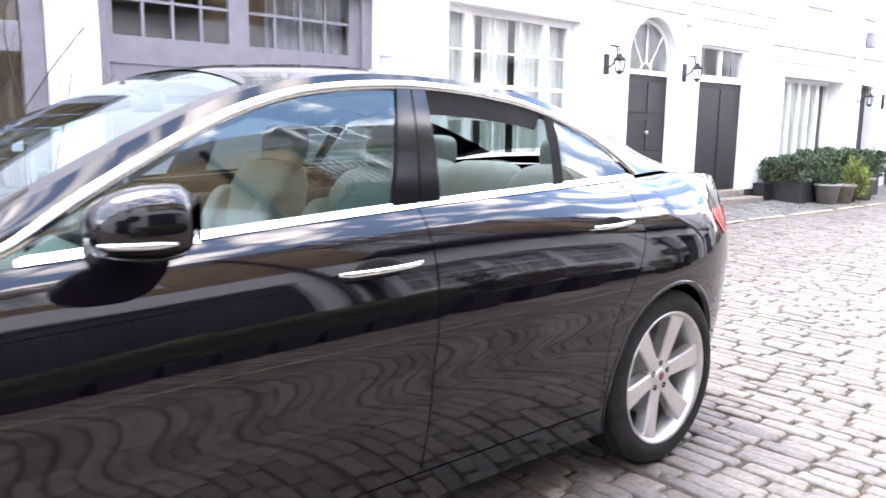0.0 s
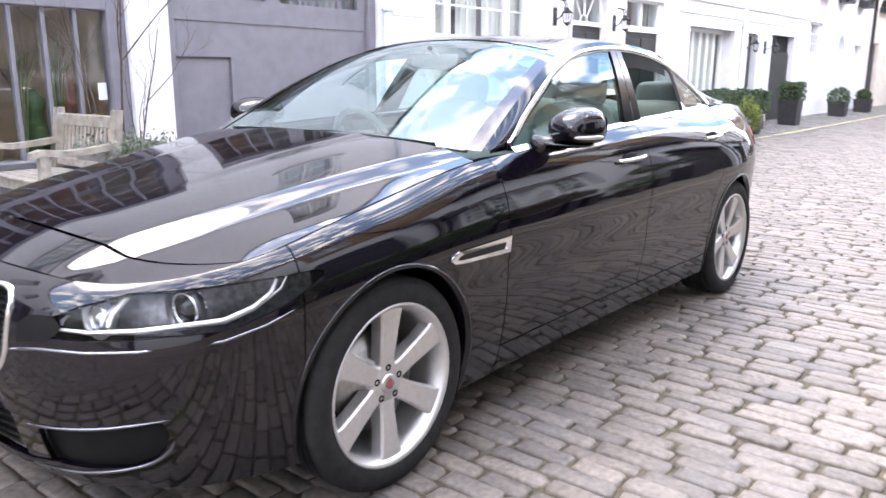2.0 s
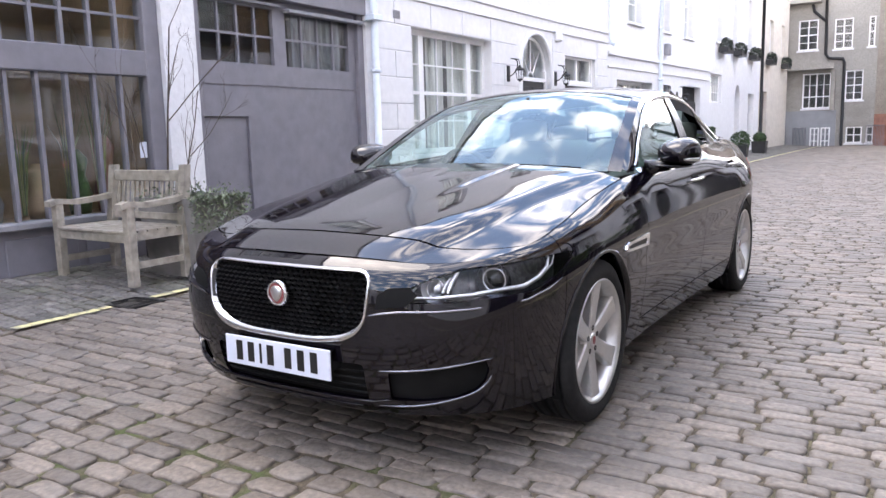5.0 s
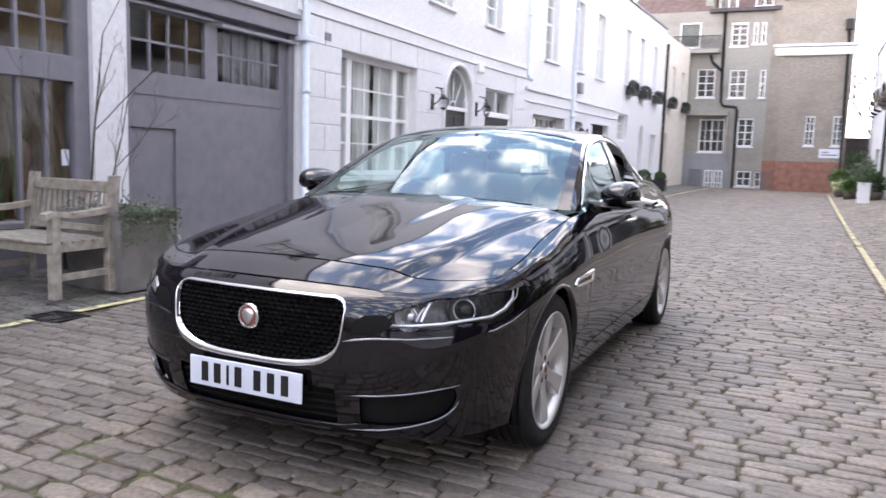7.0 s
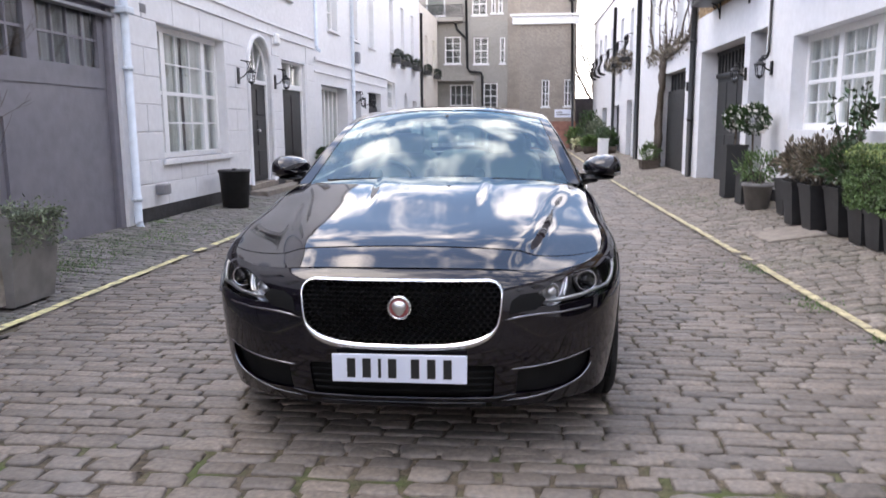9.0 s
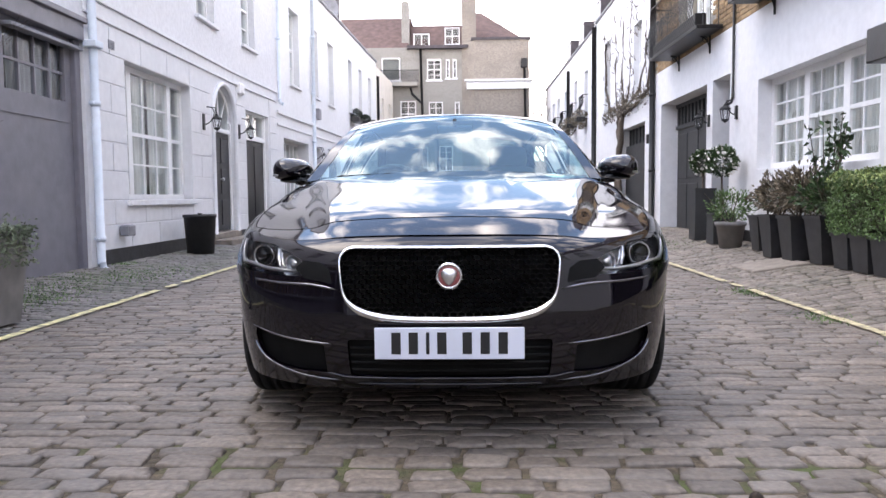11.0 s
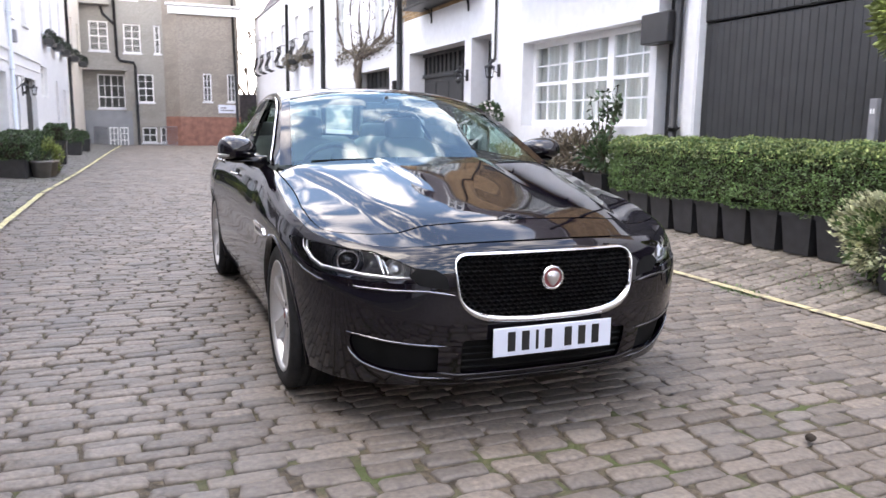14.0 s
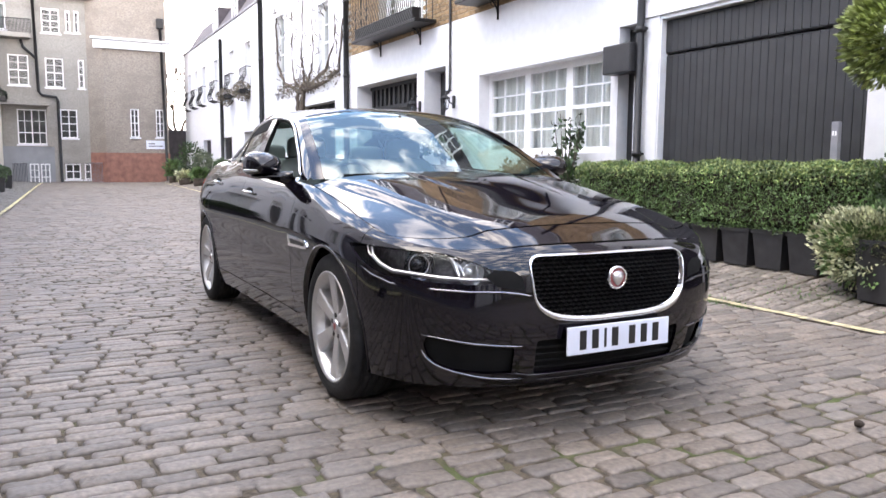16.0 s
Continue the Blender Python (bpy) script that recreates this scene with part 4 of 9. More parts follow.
# ------------------------------ right row
R = 1
house_wall("wall_right_near", R, -8.5, 0.85, -0.05, 5.7, [(-2.6, -0.4, -0.05, 2.5), (-5.9, -3.6, 1.0, 2.4), (-6.4, -5.2, 3.9, 5.4), (-3.9, -2.7, 3.9, 5.4), (-1.6, -0.4, 3.9, 5.4)], WHITE, "white painted wall beside the black garage")
panel_door(R, -2.55, -0.45, 0.1, 2.45, 0.2, CHARCOAL, "dark boarded garage door", boards=14, knob=False)
window(R, -5.9, -3.6, 1.0, 2.4, [(0, 0.5, 0, 1, 3, 3), (0.5, 1, 0, 1, 3, 3)], sill=0.06, curtain=True, simple=True)
for ya in (-6.4, -3.9, -1.6):
    window(R, ya, ya + 1.2, 3.9, 5.4, [(0, 1, 0, 0.5, 3, 2), (0, 1, 0.5, 1, 3, 2)], sill=0.06, curtain=True, simple=True)
GARAGE_R = (0.85, 3.30, -0.05, 2.68)
WIN_R = (4.13, 7.28, 1.22, 2.46)
DOOR_R = (8.40, 9.22, -0.05, 2.73)
GAR2 = (9.52, 12.50, -0.05, 2.72)
house_wall("wall_right_house", R, 0.85, 13.05, -0.05, 3.42, [GARAGE_R, (3.60, 4.00, -0.05, 2.7), WIN_R, DOOR_R, GAR2], WHITE, "bright white rendered ground floor", thick=0.40)
panel_door(R, 0.85, 3.30, 0.08, 2.29, 0.10, CHARCOAL, "black vertically boarded garage door", boards=27, knob=False)
panel_door(R, 0.85, 3.30, 2.31, 2.67, 0.085, CHARCOAL, "black boarded panel over the garage door", boards=27, knob=False)
tagged(mesh_object("trim_garage_band", boxes(xbox(R, -0.03, 0.01, 0.6, 3.58, 2.72, 2.88), xbox(R, -0.015, 0.01, 3.32, 3.50, 0.05, 2.72), xbox(R, -0.015, 0.01, 0.62, 0.83, 0.05, 2.72), bevel=0.006), WHITE), "white raised band round the garage door", "moulding", kind="structure")
panel_door(R, 3.61, 3.99, 0.08, 2.68, 0.16, BLACK_WOOD, "narrow black side door in a recess", cols=1, rows=4, knob=False)
tagged(mesh_object("trim_white_post", boxes(xbox(R, 0.02, 0.10, 3.66, 3.74, 0.1, 2.1)), WHITE), "slim white post in the black recess", "post", kind="structure")
down_pipe(R, 3.56, 0.1, 6.1, BLACK_IRON, "black downpipe beside the garage", r=0.045, clips=(1.2, 2.6))
bm = boxes(xbox(R, -0.20, 0.0, 3.58, 4.06, 2.13, 2.46), bevel=0.012)
tagged(mesh_object("black_wall_box", bm, BLACK_WOOD), "square black box fixed to the wall", "wall box")
bm = bmesh.new()
tube(bm, [(face_x(R, -0.05), 3.62, 2.44), (face_x(R, -0.06), 3.55, 2.62), (face_x(R, -0.03), 3.60, 3.0), (face_x(R, -0.02), 3.58, 3.8)], 0.012, 6)
tagged(mesh_object("cable", bm, BLACK_IRON), "loose black cable running up the wall", "cable")
window(R, *WIN_R, [(0, 0.333, 0, 0.5, 3, 2), (0.333, 0.667, 0, 0.5, 3, 2), (0.667, 1, 0, 0.5, 3, 2), (0, 0.333, 0.5, 1, 3, 2), (0.333, 0.667, 0.5, 1, 3, 2), (0.667, 1, 0.5, 1, 3, 2)], depth=0.20, frame=0.085, curtain=True,
       label="wide white window of three sashes with pale blinds", room=CURTAIN)
tagged(mesh_object("baseboard_right", boxes(xbox(R, -0.015, 0.01, 4.02, 8.38, 0.1, 0.36)), BLACK_PLINTH), "black painted plinth of the white house", "plinth", kind="structure")
panel_door(R, 8.43, 9.19, 0.1, 2.69, 0.32, BLACK_WOOD, "black front door in a deep white reveal", cols=2, rows=3)
panel_door(R, 9.56, 12.46, 0.1, 2.20, 0.34, CHARCOAL, "dark garage door in a deep white reveal", cols=4, rows=2, knob=False)
tagged(mesh_object("trim_garage_louvre", boxes(xbox(R, 0.30, 0.40, 9.54, 12.48, 2.20, 2.28), xbox(R, 0.30, 0.40, 9.54, 12.48, 2.64, 2.71), *[xbox(R, 0.31, 0.35, 9.62 + k * 0.225, 9.70 + k * 0.225, 2.28, 2.64) for k in range(13)], xbox(R, 0.5, 0.52, 9.52, 12.5, 2.18, 2.72)), CHARCOAL), "dark open louvre over the garage door", "grille", kind="structure")
for y in (8.08, 9.37):
    lantern(R, y, 2.10, "black iron wall lantern beside the front door", 0.85)
down_pipe(R, 8.2, 2.2, 6.1, BLACK_IRON, "thin black cable pipe down the wall", r=0.02, d=-0.03)
down_pipe(R, 12.98, 0.0, 6.1, BLACK_IRON, "black full-height downpipe at the house joint", r=0.06, clips=(1.4, 3.0, 4.6))
# brick upper storey
BRICK_HOLES = [(4.6, 6.6, 3.75, 5.6), (9.2, 11.3, 3.62, 5.6), (1.2, 2.6, 3.9, 5.4)]
house_wall("wall_right_brick", R, 0.85, 13.05, 3.42, 5.7, BRICK_HOLES, MORTAR, "yellow stock brick upper storey", thick=0.38, proud=-0.012)
for ya, yb, za, zb in BRICK_HOLES:
    window(R, ya, yb, za, zb, [(0, 0.5, 0, 1, 2, 4), (0.5, 1, 0, 1, 2, 4)], depth=0.18, frame=0.07, curtain=True, label="tall white French window", simple=True)


def balcony(y0, y1, z, label):
    b = empty("iron_balcony", (XR, (y0 + y1) / 2, z), label=label, category="balcony")
    hw = (y1 - y0) / 2
    out = 0.42
    part("tray", boxes((-out, 0.0, -hw, hw, -0.03, 0.03), bevel=0.01), BLACK_IRON, b)
    part("planter_box", boxes((-out + 0.02, -out + 0.20, -hw + 0.15, hw - 0.15, 0.03, 0.24), bevel=0.01), BLACK_IRON, b, "black window box")
    n = int((y1 - y0) / 0.085)
    for k in range(n + 1):
        y = lerp(-hw, hw, k / n)
        bm = bmesh.new()
        tube(bm, [(-out - 0.02, y, 0.02), (-out - 0.09, y, 0.16), (-out - 0.06, y, 0.36), (-out, y, 0.62), (-out, y, 0.95)], 0.008, 5)
        part("baluster", bm, BLACK_IRON, b)
    for sy in (-hw, hw):
        bm = bmesh.new()
        for x in (-out + 0.10, -out + 0.22, -out + 0.34):
            tube(bm, [(x, sy, 0.02), (x, sy, 0.95)], 0.008, 5)
        part("side_bars", bm, BLACK_IRON, b)
    bm = bmesh.new()
    tube(bm, [(0, -hw, 0.95), (-out, -hw, 0.95), (-out, hw, 0.95), (0, hw, 0.95)], 0.015, 6)
    part("handrail", bm, BLACK_IRON, b)
    for sy in (-hw * 0.6, hw * 0.6):
        bm = bmesh.new()
        tube(bm, [(-0.02, sy, -0.32), (-0.02, sy, -0.03)], 0.016, 6)
        tube(bm, [(-0.02 - 0.16 * (1 - math.cos(k / 8 * math.pi / 2)), sy, -0.28 + 0.24 * math.sin(k / 8 * math.pi / 2)) for k in range(9)], 0.012, 6)
        ring = [(-0.10 + 0.045 * math.cos(k * math.tau / 12), sy, -0.09 + 0.045 * math.sin(k * math.tau / 12)) for k in range(12)]
        tube(bm, ring, 0.008, 5, closed=True)
        part("bracket", bm, BLACK_IRON, b)
    return b


balcony(8.75, 11.75, 3.52, "black bow-fronted iron balcony on a brick wall")
balcony(4.2, 7.35, 3.54, "black iron balcony with a window box above the sash window")

# house with the creeper
R5 = [(13.9, 16.6, -0.2, 2.54)]
house_wall("wall_right_creeper", R, 13.05, 20.3, -0.25, 6.1, R5 + [(14.3, 15.1, 3.1, 4.9), (18.0, 18.9, 3.1, 5.2)], WHITE, "white rendered house front with a bare creeper")
panel_door(R, 13.95, 16.55, -0.1, 2.05, 0.15, CHARCOAL, "dark grey garage door with a glazed head", boards=12, knob=False)
tagged(mesh_object("trim_creeper_head", boxes(xbox(R, 0.15, 0.25, 13.95, 16.55, 2.05, 2.12), *[xbox(R, 0.16, 0.2, 14.05 + k * 0.36, 14.09 + k * 0.36, 2.12, 2.52) for k in range(7)], xbox(R, 0.24, 0.26, 13.92, 16.58, 2.1, 2.54)), CHARCOAL), "dark glazed head over the garage door", "grille", kind="structure")
for ya, yb, za, zb in ((14.3, 15.1, 3.1, 4.9), (18.0, 18.9, 3.1, 5.2)):
    window(R, ya, yb, za, zb, [(0, 1, 0, 0.5, 2, 2), (0, 1, 0.5, 1, 2, 2)], depth=0.14, frame=0.05, sill=0.06, curtain=True, simple=True)
down_pipe(R, 20.3, -0.1, 6.0, BLACK_IRON, "black downpipe with an offset at the top", r=0.07, clips=(2.5, 4.2))
bm = boxes(xbox(R, -0.08, 0.0, 13.35, 13.47, 2.0, 2.2), bevel=0.01)
tagged(mesh_object("door_entry_lamp", bm, BLACK_IRON), "small black lamp beside the garage", "lamp")

R6_HOLES = [(20.6, 21.4, -0.4, 2.0), (21.7, 22.9, -0.4, 2.1), (24.8, 26.6, -0.4, 2.0), (28.6, 30.2, -0.4, 2.0)] + [(y, y + 0.75, 3.5, 5.0) for y in (21.85, 24.2, 26.9, 29.3, 31.1, 32.8)]
house_wall("wall_right_far", R, 20.3, 34.5, -0.4, 6.0, R6_HOLES, WHITE, "white rendered house front further along")
for y0, y1 in ((20.6, 21.4), (21.7, 22.9), (24.8, 26.6), (28.6, 30.2)):
    panel_door(R, y0 + 0.03, y1 - 0.03, -0.25, 1.98, 0.16, BLACK_WOOD, "black door in a white wall", cols=2, rows=3, knob=False)
for y in (21.85, 24.2, 26.9, 29.3, 31.1, 32.8):
    window(R, y, y + 0.75, 3.5, 5.0, [(0, 1, 0, 0.5, 2, 2), (0, 1, 0.5, 1, 2, 2)], depth=0.14, frame=0.05, simple=True)
    b = empty("balconette", (XR, y + 0.375, 3.42), label="small bowed iron balconette under a window", category="balcony", group="balconettes on the far house")
    for k in range(6):
        bm = bmesh.new()
        yy = lerp(-0.42, 0.42, k / 5)
        tube(bm, [(0, yy, -0.05), (-0.22, yy, 0.02), (-0.28, yy, 0.2), (-0.16, yy, 0.5), (-0.18, yy, 0.75)], 0.012, 4)
        part("baluster", bm, BLACK_IRON, b)
    bm = bmesh.new()
    tube(bm, [(0, -0.42, 0.75), (-0.18, -0.42, 0.75), (-0.18, 0.42, 0.75), (0, 0.42, 0.75)], 0.013, 5)
    part("handrail", bm, BLACK_IRON, b)
down_pipe(R, 26.1, 0.1, 5.6, BLACK_IRON, "black downpipe on a white wall", r=0.06)
bm = bmesh.new()
prof = [(0.05, 6.0), (0.9, 7.3), (1.6, 7.4)]
for (d0, z0), (d1, z1) in zip(prof, prof[1:]):
    bm.faces.new([bm.verts.new(p) for p in ((face_x(R, d0), 20.3, z0), (face_x(R, d0), 34.5, z0), (face_x(R, d1), 34.5, z1), (face_x(R, d1), 20.3, z1))])
for ye in (20.3, 34.5):
    bm.faces.new([bm.verts.new(p) for p in ((face_x(R, 0.05), ye, 6.0), (face_x(R, 0.9), ye, 7.3), (face_x(R, 1.6), ye, 7.4), (face_x(R, 1.6), ye, 6.0))])
tagged(mesh_object("roof_right_mansard", bm, SLATE), "dark slate mansard roof", "roof", kind="structure")
for y in (21.2, 24.6, 28.0):
    bm = boxes(xbox(R, 0.30, 1.1, y, y + 1.0, 6.15, 7.15))
    d = tagged(mesh_object("dormer", bm, SLATE), "small slate dormer with a white window", "dormer", group="dormers on the far mansard")
    part("pane", sheet(R, 0.28, y + 0.12, y + 0.88, 6.25, 7.0), WINDOW_GLASS, d)
    part("window_frame", boxes(*[xbox(R, 0.25, 0.30, y + a, y + b, za, zb) for a, b, za, zb in ((0.08, 0.13, 6.2, 7.05), (0.87, 0.92, 6.2, 7.05), (0.47, 0.53, 6.2, 7.05), (0.1, 0.9, 6.6, 6.65))]), WHITE_WOOD, d)
tagged(mesh_object("roof_right", boxes(xbox(R, 0.36, 7.0, -8.5, 34.5, 5.5, 5.6)), SLATE), "flat roof behind the right-hand parapet", "roof", kind="structure")
bm = bmesh.new()
ring = [[bm.verts.new((face_x(R, d_), y_, z_)) for d_, z_ in ((0.0, 5.7), (0.30, 6.9), (0.55, 7.6), (2.4, 7.9), (6.8, 7.9))] for y_ in (-8.5, 13.05)]
for k in range(4):
    bm.faces.new((ring[0][k], ring[1][k], ring[1][k + 1], ring[0][k + 1]))
tagged(mesh_object("roof_right_near", bm, SLATE), "steep dark slate mansard over the brick storey", "roof", kind="structure")
for y_d in (-5.0, -1.6, 2.0, 5.6, 9.0, 11.6):
    d = empty("dormer", (face_x(R, 0.1), y_d, 5.85), label="white-framed dormer in the dark slate mansard", category="dormer", group="dormers on the near mansard")
    part("cheek", boxes((0.0, 0.6, -0.5, 0.5, 0.0, 1.25)), SLATE, d)
    part("frame", boxes((-0.02, 0.0, -0.45, -0.38, 0.05, 1.15), (-0.02, 0.0, 0.38, 0.45, 0.05, 1.15), (-0.02, 0.0, -0.38, 0.38, 0.05, 0.13), (-0.02, 0.0, -0.38, 0.38, 1.06, 1.15), (-0.02, 0.0, -0.02, 0.02, 0.13, 1.06), (-0.018, 0.0, -0.38, -0.02, 0.58, 0.62), (-0.018, 0.0, 0.02, 0.38, 0.58, 0.62)), WHITE_WOOD, d)
    part("pane", boxes((-0.006, -0.003, -0.37, 0.37, 0.13, 1.06)), GLOSS_BLACK, d)
tagged(mesh_object("trim_right_coping", boxes(xbox(R, -0.05, 0.02, -8.5, 13.05, 5.7, 5.78), xbox(R, -0.05, 0.4, 13.05, 20.3, 6.1, 6.17), xbox(R, -0.05, 0.4, 20.3, 34.5, 6.0, 6.07), bevel=0.01), LEAD), "grey coping along the roof edge", "coping", kind="structure")

# ------------------------------ end of the mews: grey brick block
END_Y = 33.4
before_end = set(bpy.data.objects)


def end_plane(y):
    return lambda u, d, z: Vector((u, y + d, z))


def end_sheet(x0, x1, y, z0, z1):
    bm = bmesh.new()
    bm.faces.new([bm.verts.new(c) for c in ((x0, y, z0), (x1, y, z0), (x1, y, z1), (x0, y, z1))])
    return bm


def end_window(x0, x1, z0, z1, y, cols, rows, label="white casement window in grey brick"):
    COUNT["window"] += 1
    w = empty("window_%d" % COUNT["window"], ((x0 + x1) / 2, y, z0), label=label, category="window", kind="structure")
    inv = Matrix.Translation(w.location).inverted()
    f = 0.05
    dims = [(x0, x0 + f, y + 0.02, y + 0.12, z0, z1), (x1 - f, x1, y + 0.02, y + 0.12, z0, z1), (x0 + f, x1 - f, y + 0.022, y + 0.118, z1 - f, z1), (x0 + f, x1 - f, y + 0.022, y + 0.118, z0, z0 + f)]
    for i in range(1, cols):
        x = lerp(x0, x1, i / cols)
        t = 0.022 if cols == 2 or i == cols // 2 else 0.014
        dims.append((x - t, x + t, y + 0.026, y + 0.114, z0 + f, z1 - f))
    for j in range(1, rows):
        z = lerp(z0, z1, j / rows)
        t = 0.022 if j == rows // 2 else 0.010
        dims.append((x0 + f, x1 - f, y + 0.03, y + 0.11, z - t, z + t))
    for name, bm, m in (("window_frame", boxes(*dims), WHITE_WOOD), ("window_sill", boxes((x0 - 0.06, x1 + 0.06, y - 0.06, y + 0.05, z0 - 0.07, z0)), WHITE), ("pane", end_sheet(x0 + f, x1 - f, y + 0.08, z0 + f, z1 - f), FAR_GLASS),
                        ("room_lining", boxes((x0, x1, y + 0.5, y + 0.55, z0, z1)), DARK_ROOM)):
        bm.transform(inv)
        part(name, bm, m, w)


wA, wB = [(-3.02, -2.25, 4.27, 5.54), (-1.63, -0.93, 4.24, 5.48), (-1.70, -1.00, 6.52, 7.55), (-1.14, -0.47, 2.09, 3.33), (-0.36, -0.12, 4.25, 5.47), (-0.78, -0.59, 6.60, 7.52), (-0.45, -0.25, 6.60, 7.53), (-1.03, -0.42, 0.30, 0.98), (-0.27, 0.0, 0.30, 0.98)], [(1.63, 1.99, 2.17, 3.42), (2.69, 3.05, 2.18, 3.43)]
GREY_Y = END_Y + 0.55
tagged(mesh_object("wall_end_left", wall_mesh(end_plane(GREY_Y), -6.0, 0.0, -0.2, 8.1, wA + [(-2.78, -1.68, 1.80, 3.28)], 0.3), STOCK_GREY), "weathered grey brick end wall", "wall", kind="structure")
tagged(mesh_object("wall_end_right", wall_mesh(end_plane(END_Y), 0.60, 3.22, 1.48, 8.3, wB, 0.3), STOCK), "pinkish brown brick end wall", "wall", kind="structure")
for name, z0, z1, out, m, lab in (("wall_end_cant", 1.48, 8.3, 0.0, STOCK, "canted brick corner of the end wall"), ("wall_end_cant_base", -0.2, 1.48, 0.03, RED_PAINT, "faded red painted base of the canted corner")):
    bm = bmesh.new()
    for z in (z0, z1):
        for p in ((0.0, GREY_Y - out), (0.60, END_Y - out), (0.60, END_Y + 0.4), (0.0, GREY_Y + 0.4)):
            bm.verts.new((*p, z))
    bm.verts.ensure_lookup_table()
    for k in range(4):
        bm.faces.new([bm.verts[q] for q in (k, (k + 1) % 4, 4 + (k + 1) % 4, 4 + k)])
    bm.faces.new([bm.verts[q] for q in (4, 5, 6, 7)])
    tagged(mesh_object(name, bm, m), lab, "wall", kind="structure")
tagged(mesh_object("wall_end_red", boxes((0.60, 3.25, END_Y - 0.03, END_Y + 0.5, -0.2, 1.48)), RED_PAINT), "faded red painted base of the end wall", "wall", kind="structure")
tagged(mesh_object("wall_end_returns", boxes((3.19, 3.23, END_Y + 0.3, END_Y + 9.0, -0.2, 8.2), (-6.0, 3.2, END_Y + 9.0, END_Y + 9.2, -0.2, 8.0)), STOCK), "brick returns of the end block", "wall", kind="structure")
tagged(mesh_object("trim_end_band", boxes((0.22, 3.34, END_Y - 0.16, END_Y + 0.0, 5.96, 6.32), (0.12, 3.44, END_Y - 0.26, END_Y + 0.0, 6.32, 6.42), bevel=0.02), WHITE), "white painted projecting band", "moulding", kind="structure")
tagged(mesh_object("wall_end_blue", boxes((-4.3, -1.42, GREY_Y - 0.08, GREY_Y, -0.2, 1.70)), BLUE_PAINT), "pale blue painted ground floor", "wall", kind="structure")
tagged(mesh_object("trim_end_balcony", boxes((-3.6, -1.55, GREY_Y - 0.62, GREY_Y, 3.42, 3.64), (-1.66, -1.50, GREY_Y - 0.35, GREY_Y, 1.7, 3.42), (-4.3, -2.15, GREY_Y - 0.5, GREY_Y, 6.20, 6.38)), STOCK_GREY), "projecting concrete slabs over window and balcony", "slab", kind="structure")
for x0, x1, z0, z1 in wA:
    end_window(x0, x1, z0, z1, GREY_Y + 0.02, 2 if x1 - x0 > 0.4 else 1, 4 if z1 - z0 > 1 else 2)
end_window(-2.78, -1.68, 1.80, 3.28, GREY_Y + 0.02, 4, 3, "wide white casement window under a slab")
for x0, x1, z0, z1 in wB:
    end_window(x0, x1, z0, z1, END_Y + 0.02, 2, 4, "narrow white sash window in brick")
sign = tagged(mesh_object("street_sign", boxes((2.25, 3.05, END_Y - 0.03, END_Y, 1.66, 2.04), bevel=0.005), PLATE_WHITE), "white enamel street sign with dark bars", "sign")
for k, (a, b) in enumerate(((2.34, 2.62), (2.34, 2.95))):
    part("sign_bar", boxes((a, b, END_Y - 0.034, END_Y - 0.029, 1.87 - 0.11 * k, 1.93 - 0.11 * k)), LEAD, sign)
bm = bmesh.new()
tube(bm, [(-2.0, GREY_Y - 0.1, 8.0), (-1.92, GREY_Y - 0.1, 4.05), (-1.80, GREY_Y - 0.1, 3.88), (-1.26, GREY_Y - 0.1, 3.82), (-1.20, GREY_Y - 0.1, 3.65), (-1.18, GREY_Y - 0.1, 0.1)], 0.06, 8)
tube(bm, [(-2.5, GREY_Y - 0.1, 6.15), (-2.42, GREY_Y - 0.1, 5.85), (-1.95, GREY_Y - 0.1, 5.4)], 0.06, 8)
tagged(mesh_object("downpipe", bm, BLACK_IRON), "black cranked downpipe on grey brick", "pipe")
bm = bmesh.new()
tube(bm, [(2.98, END_Y - 0.1, 7.0), (3.12, END_Y - 0.1, 0.15)], 0.06, 8)
box(bm, 2.82, 3.12, END_Y - 0.22, END_Y - 0.0, 6.95, 7.4, bevel=0.03)
tagged(mesh_object("downpipe", bm, BLACK_IRON), "black downpipe with a hopper at the wall corner", "pipe")
# steps, bars and door of the blue area
end_window(-2.40, -2.04, 0.12, 0.98, GREY_Y - 0.16, 2, 3, "dark glazed basement door with white bars")
end_window(-1.98, -1.62, 0.12, 0.98, GREY_Y - 0.16, 2, 3, "dark glazed basement door with white bars")
for x0, n, y_r, h in ((-3.0, 10, END_Y - 0.1, 0.6), (-0.2, 12, END_Y - 0.05, 0.62)):
    rail = empty("iron_railing", (x0, y_r, 0.15), label="pale iron railing before the end wall", category="railing")
    for k in range(n):
        part("upright", tube(bmesh.new(), [(k * 0.055, 0, -0.1), (k * 0.055, 0, h + 0.25)], 0.009, 4), BLACK_IRON if x0 < -1 else LEAD, rail)
    part("top_rail", tube(bmesh.new(), [(0, 0, h + 0.25), ((n - 1) * 0.055, 0, h + 0.25)], 0.015, 5), LEAD, rail)
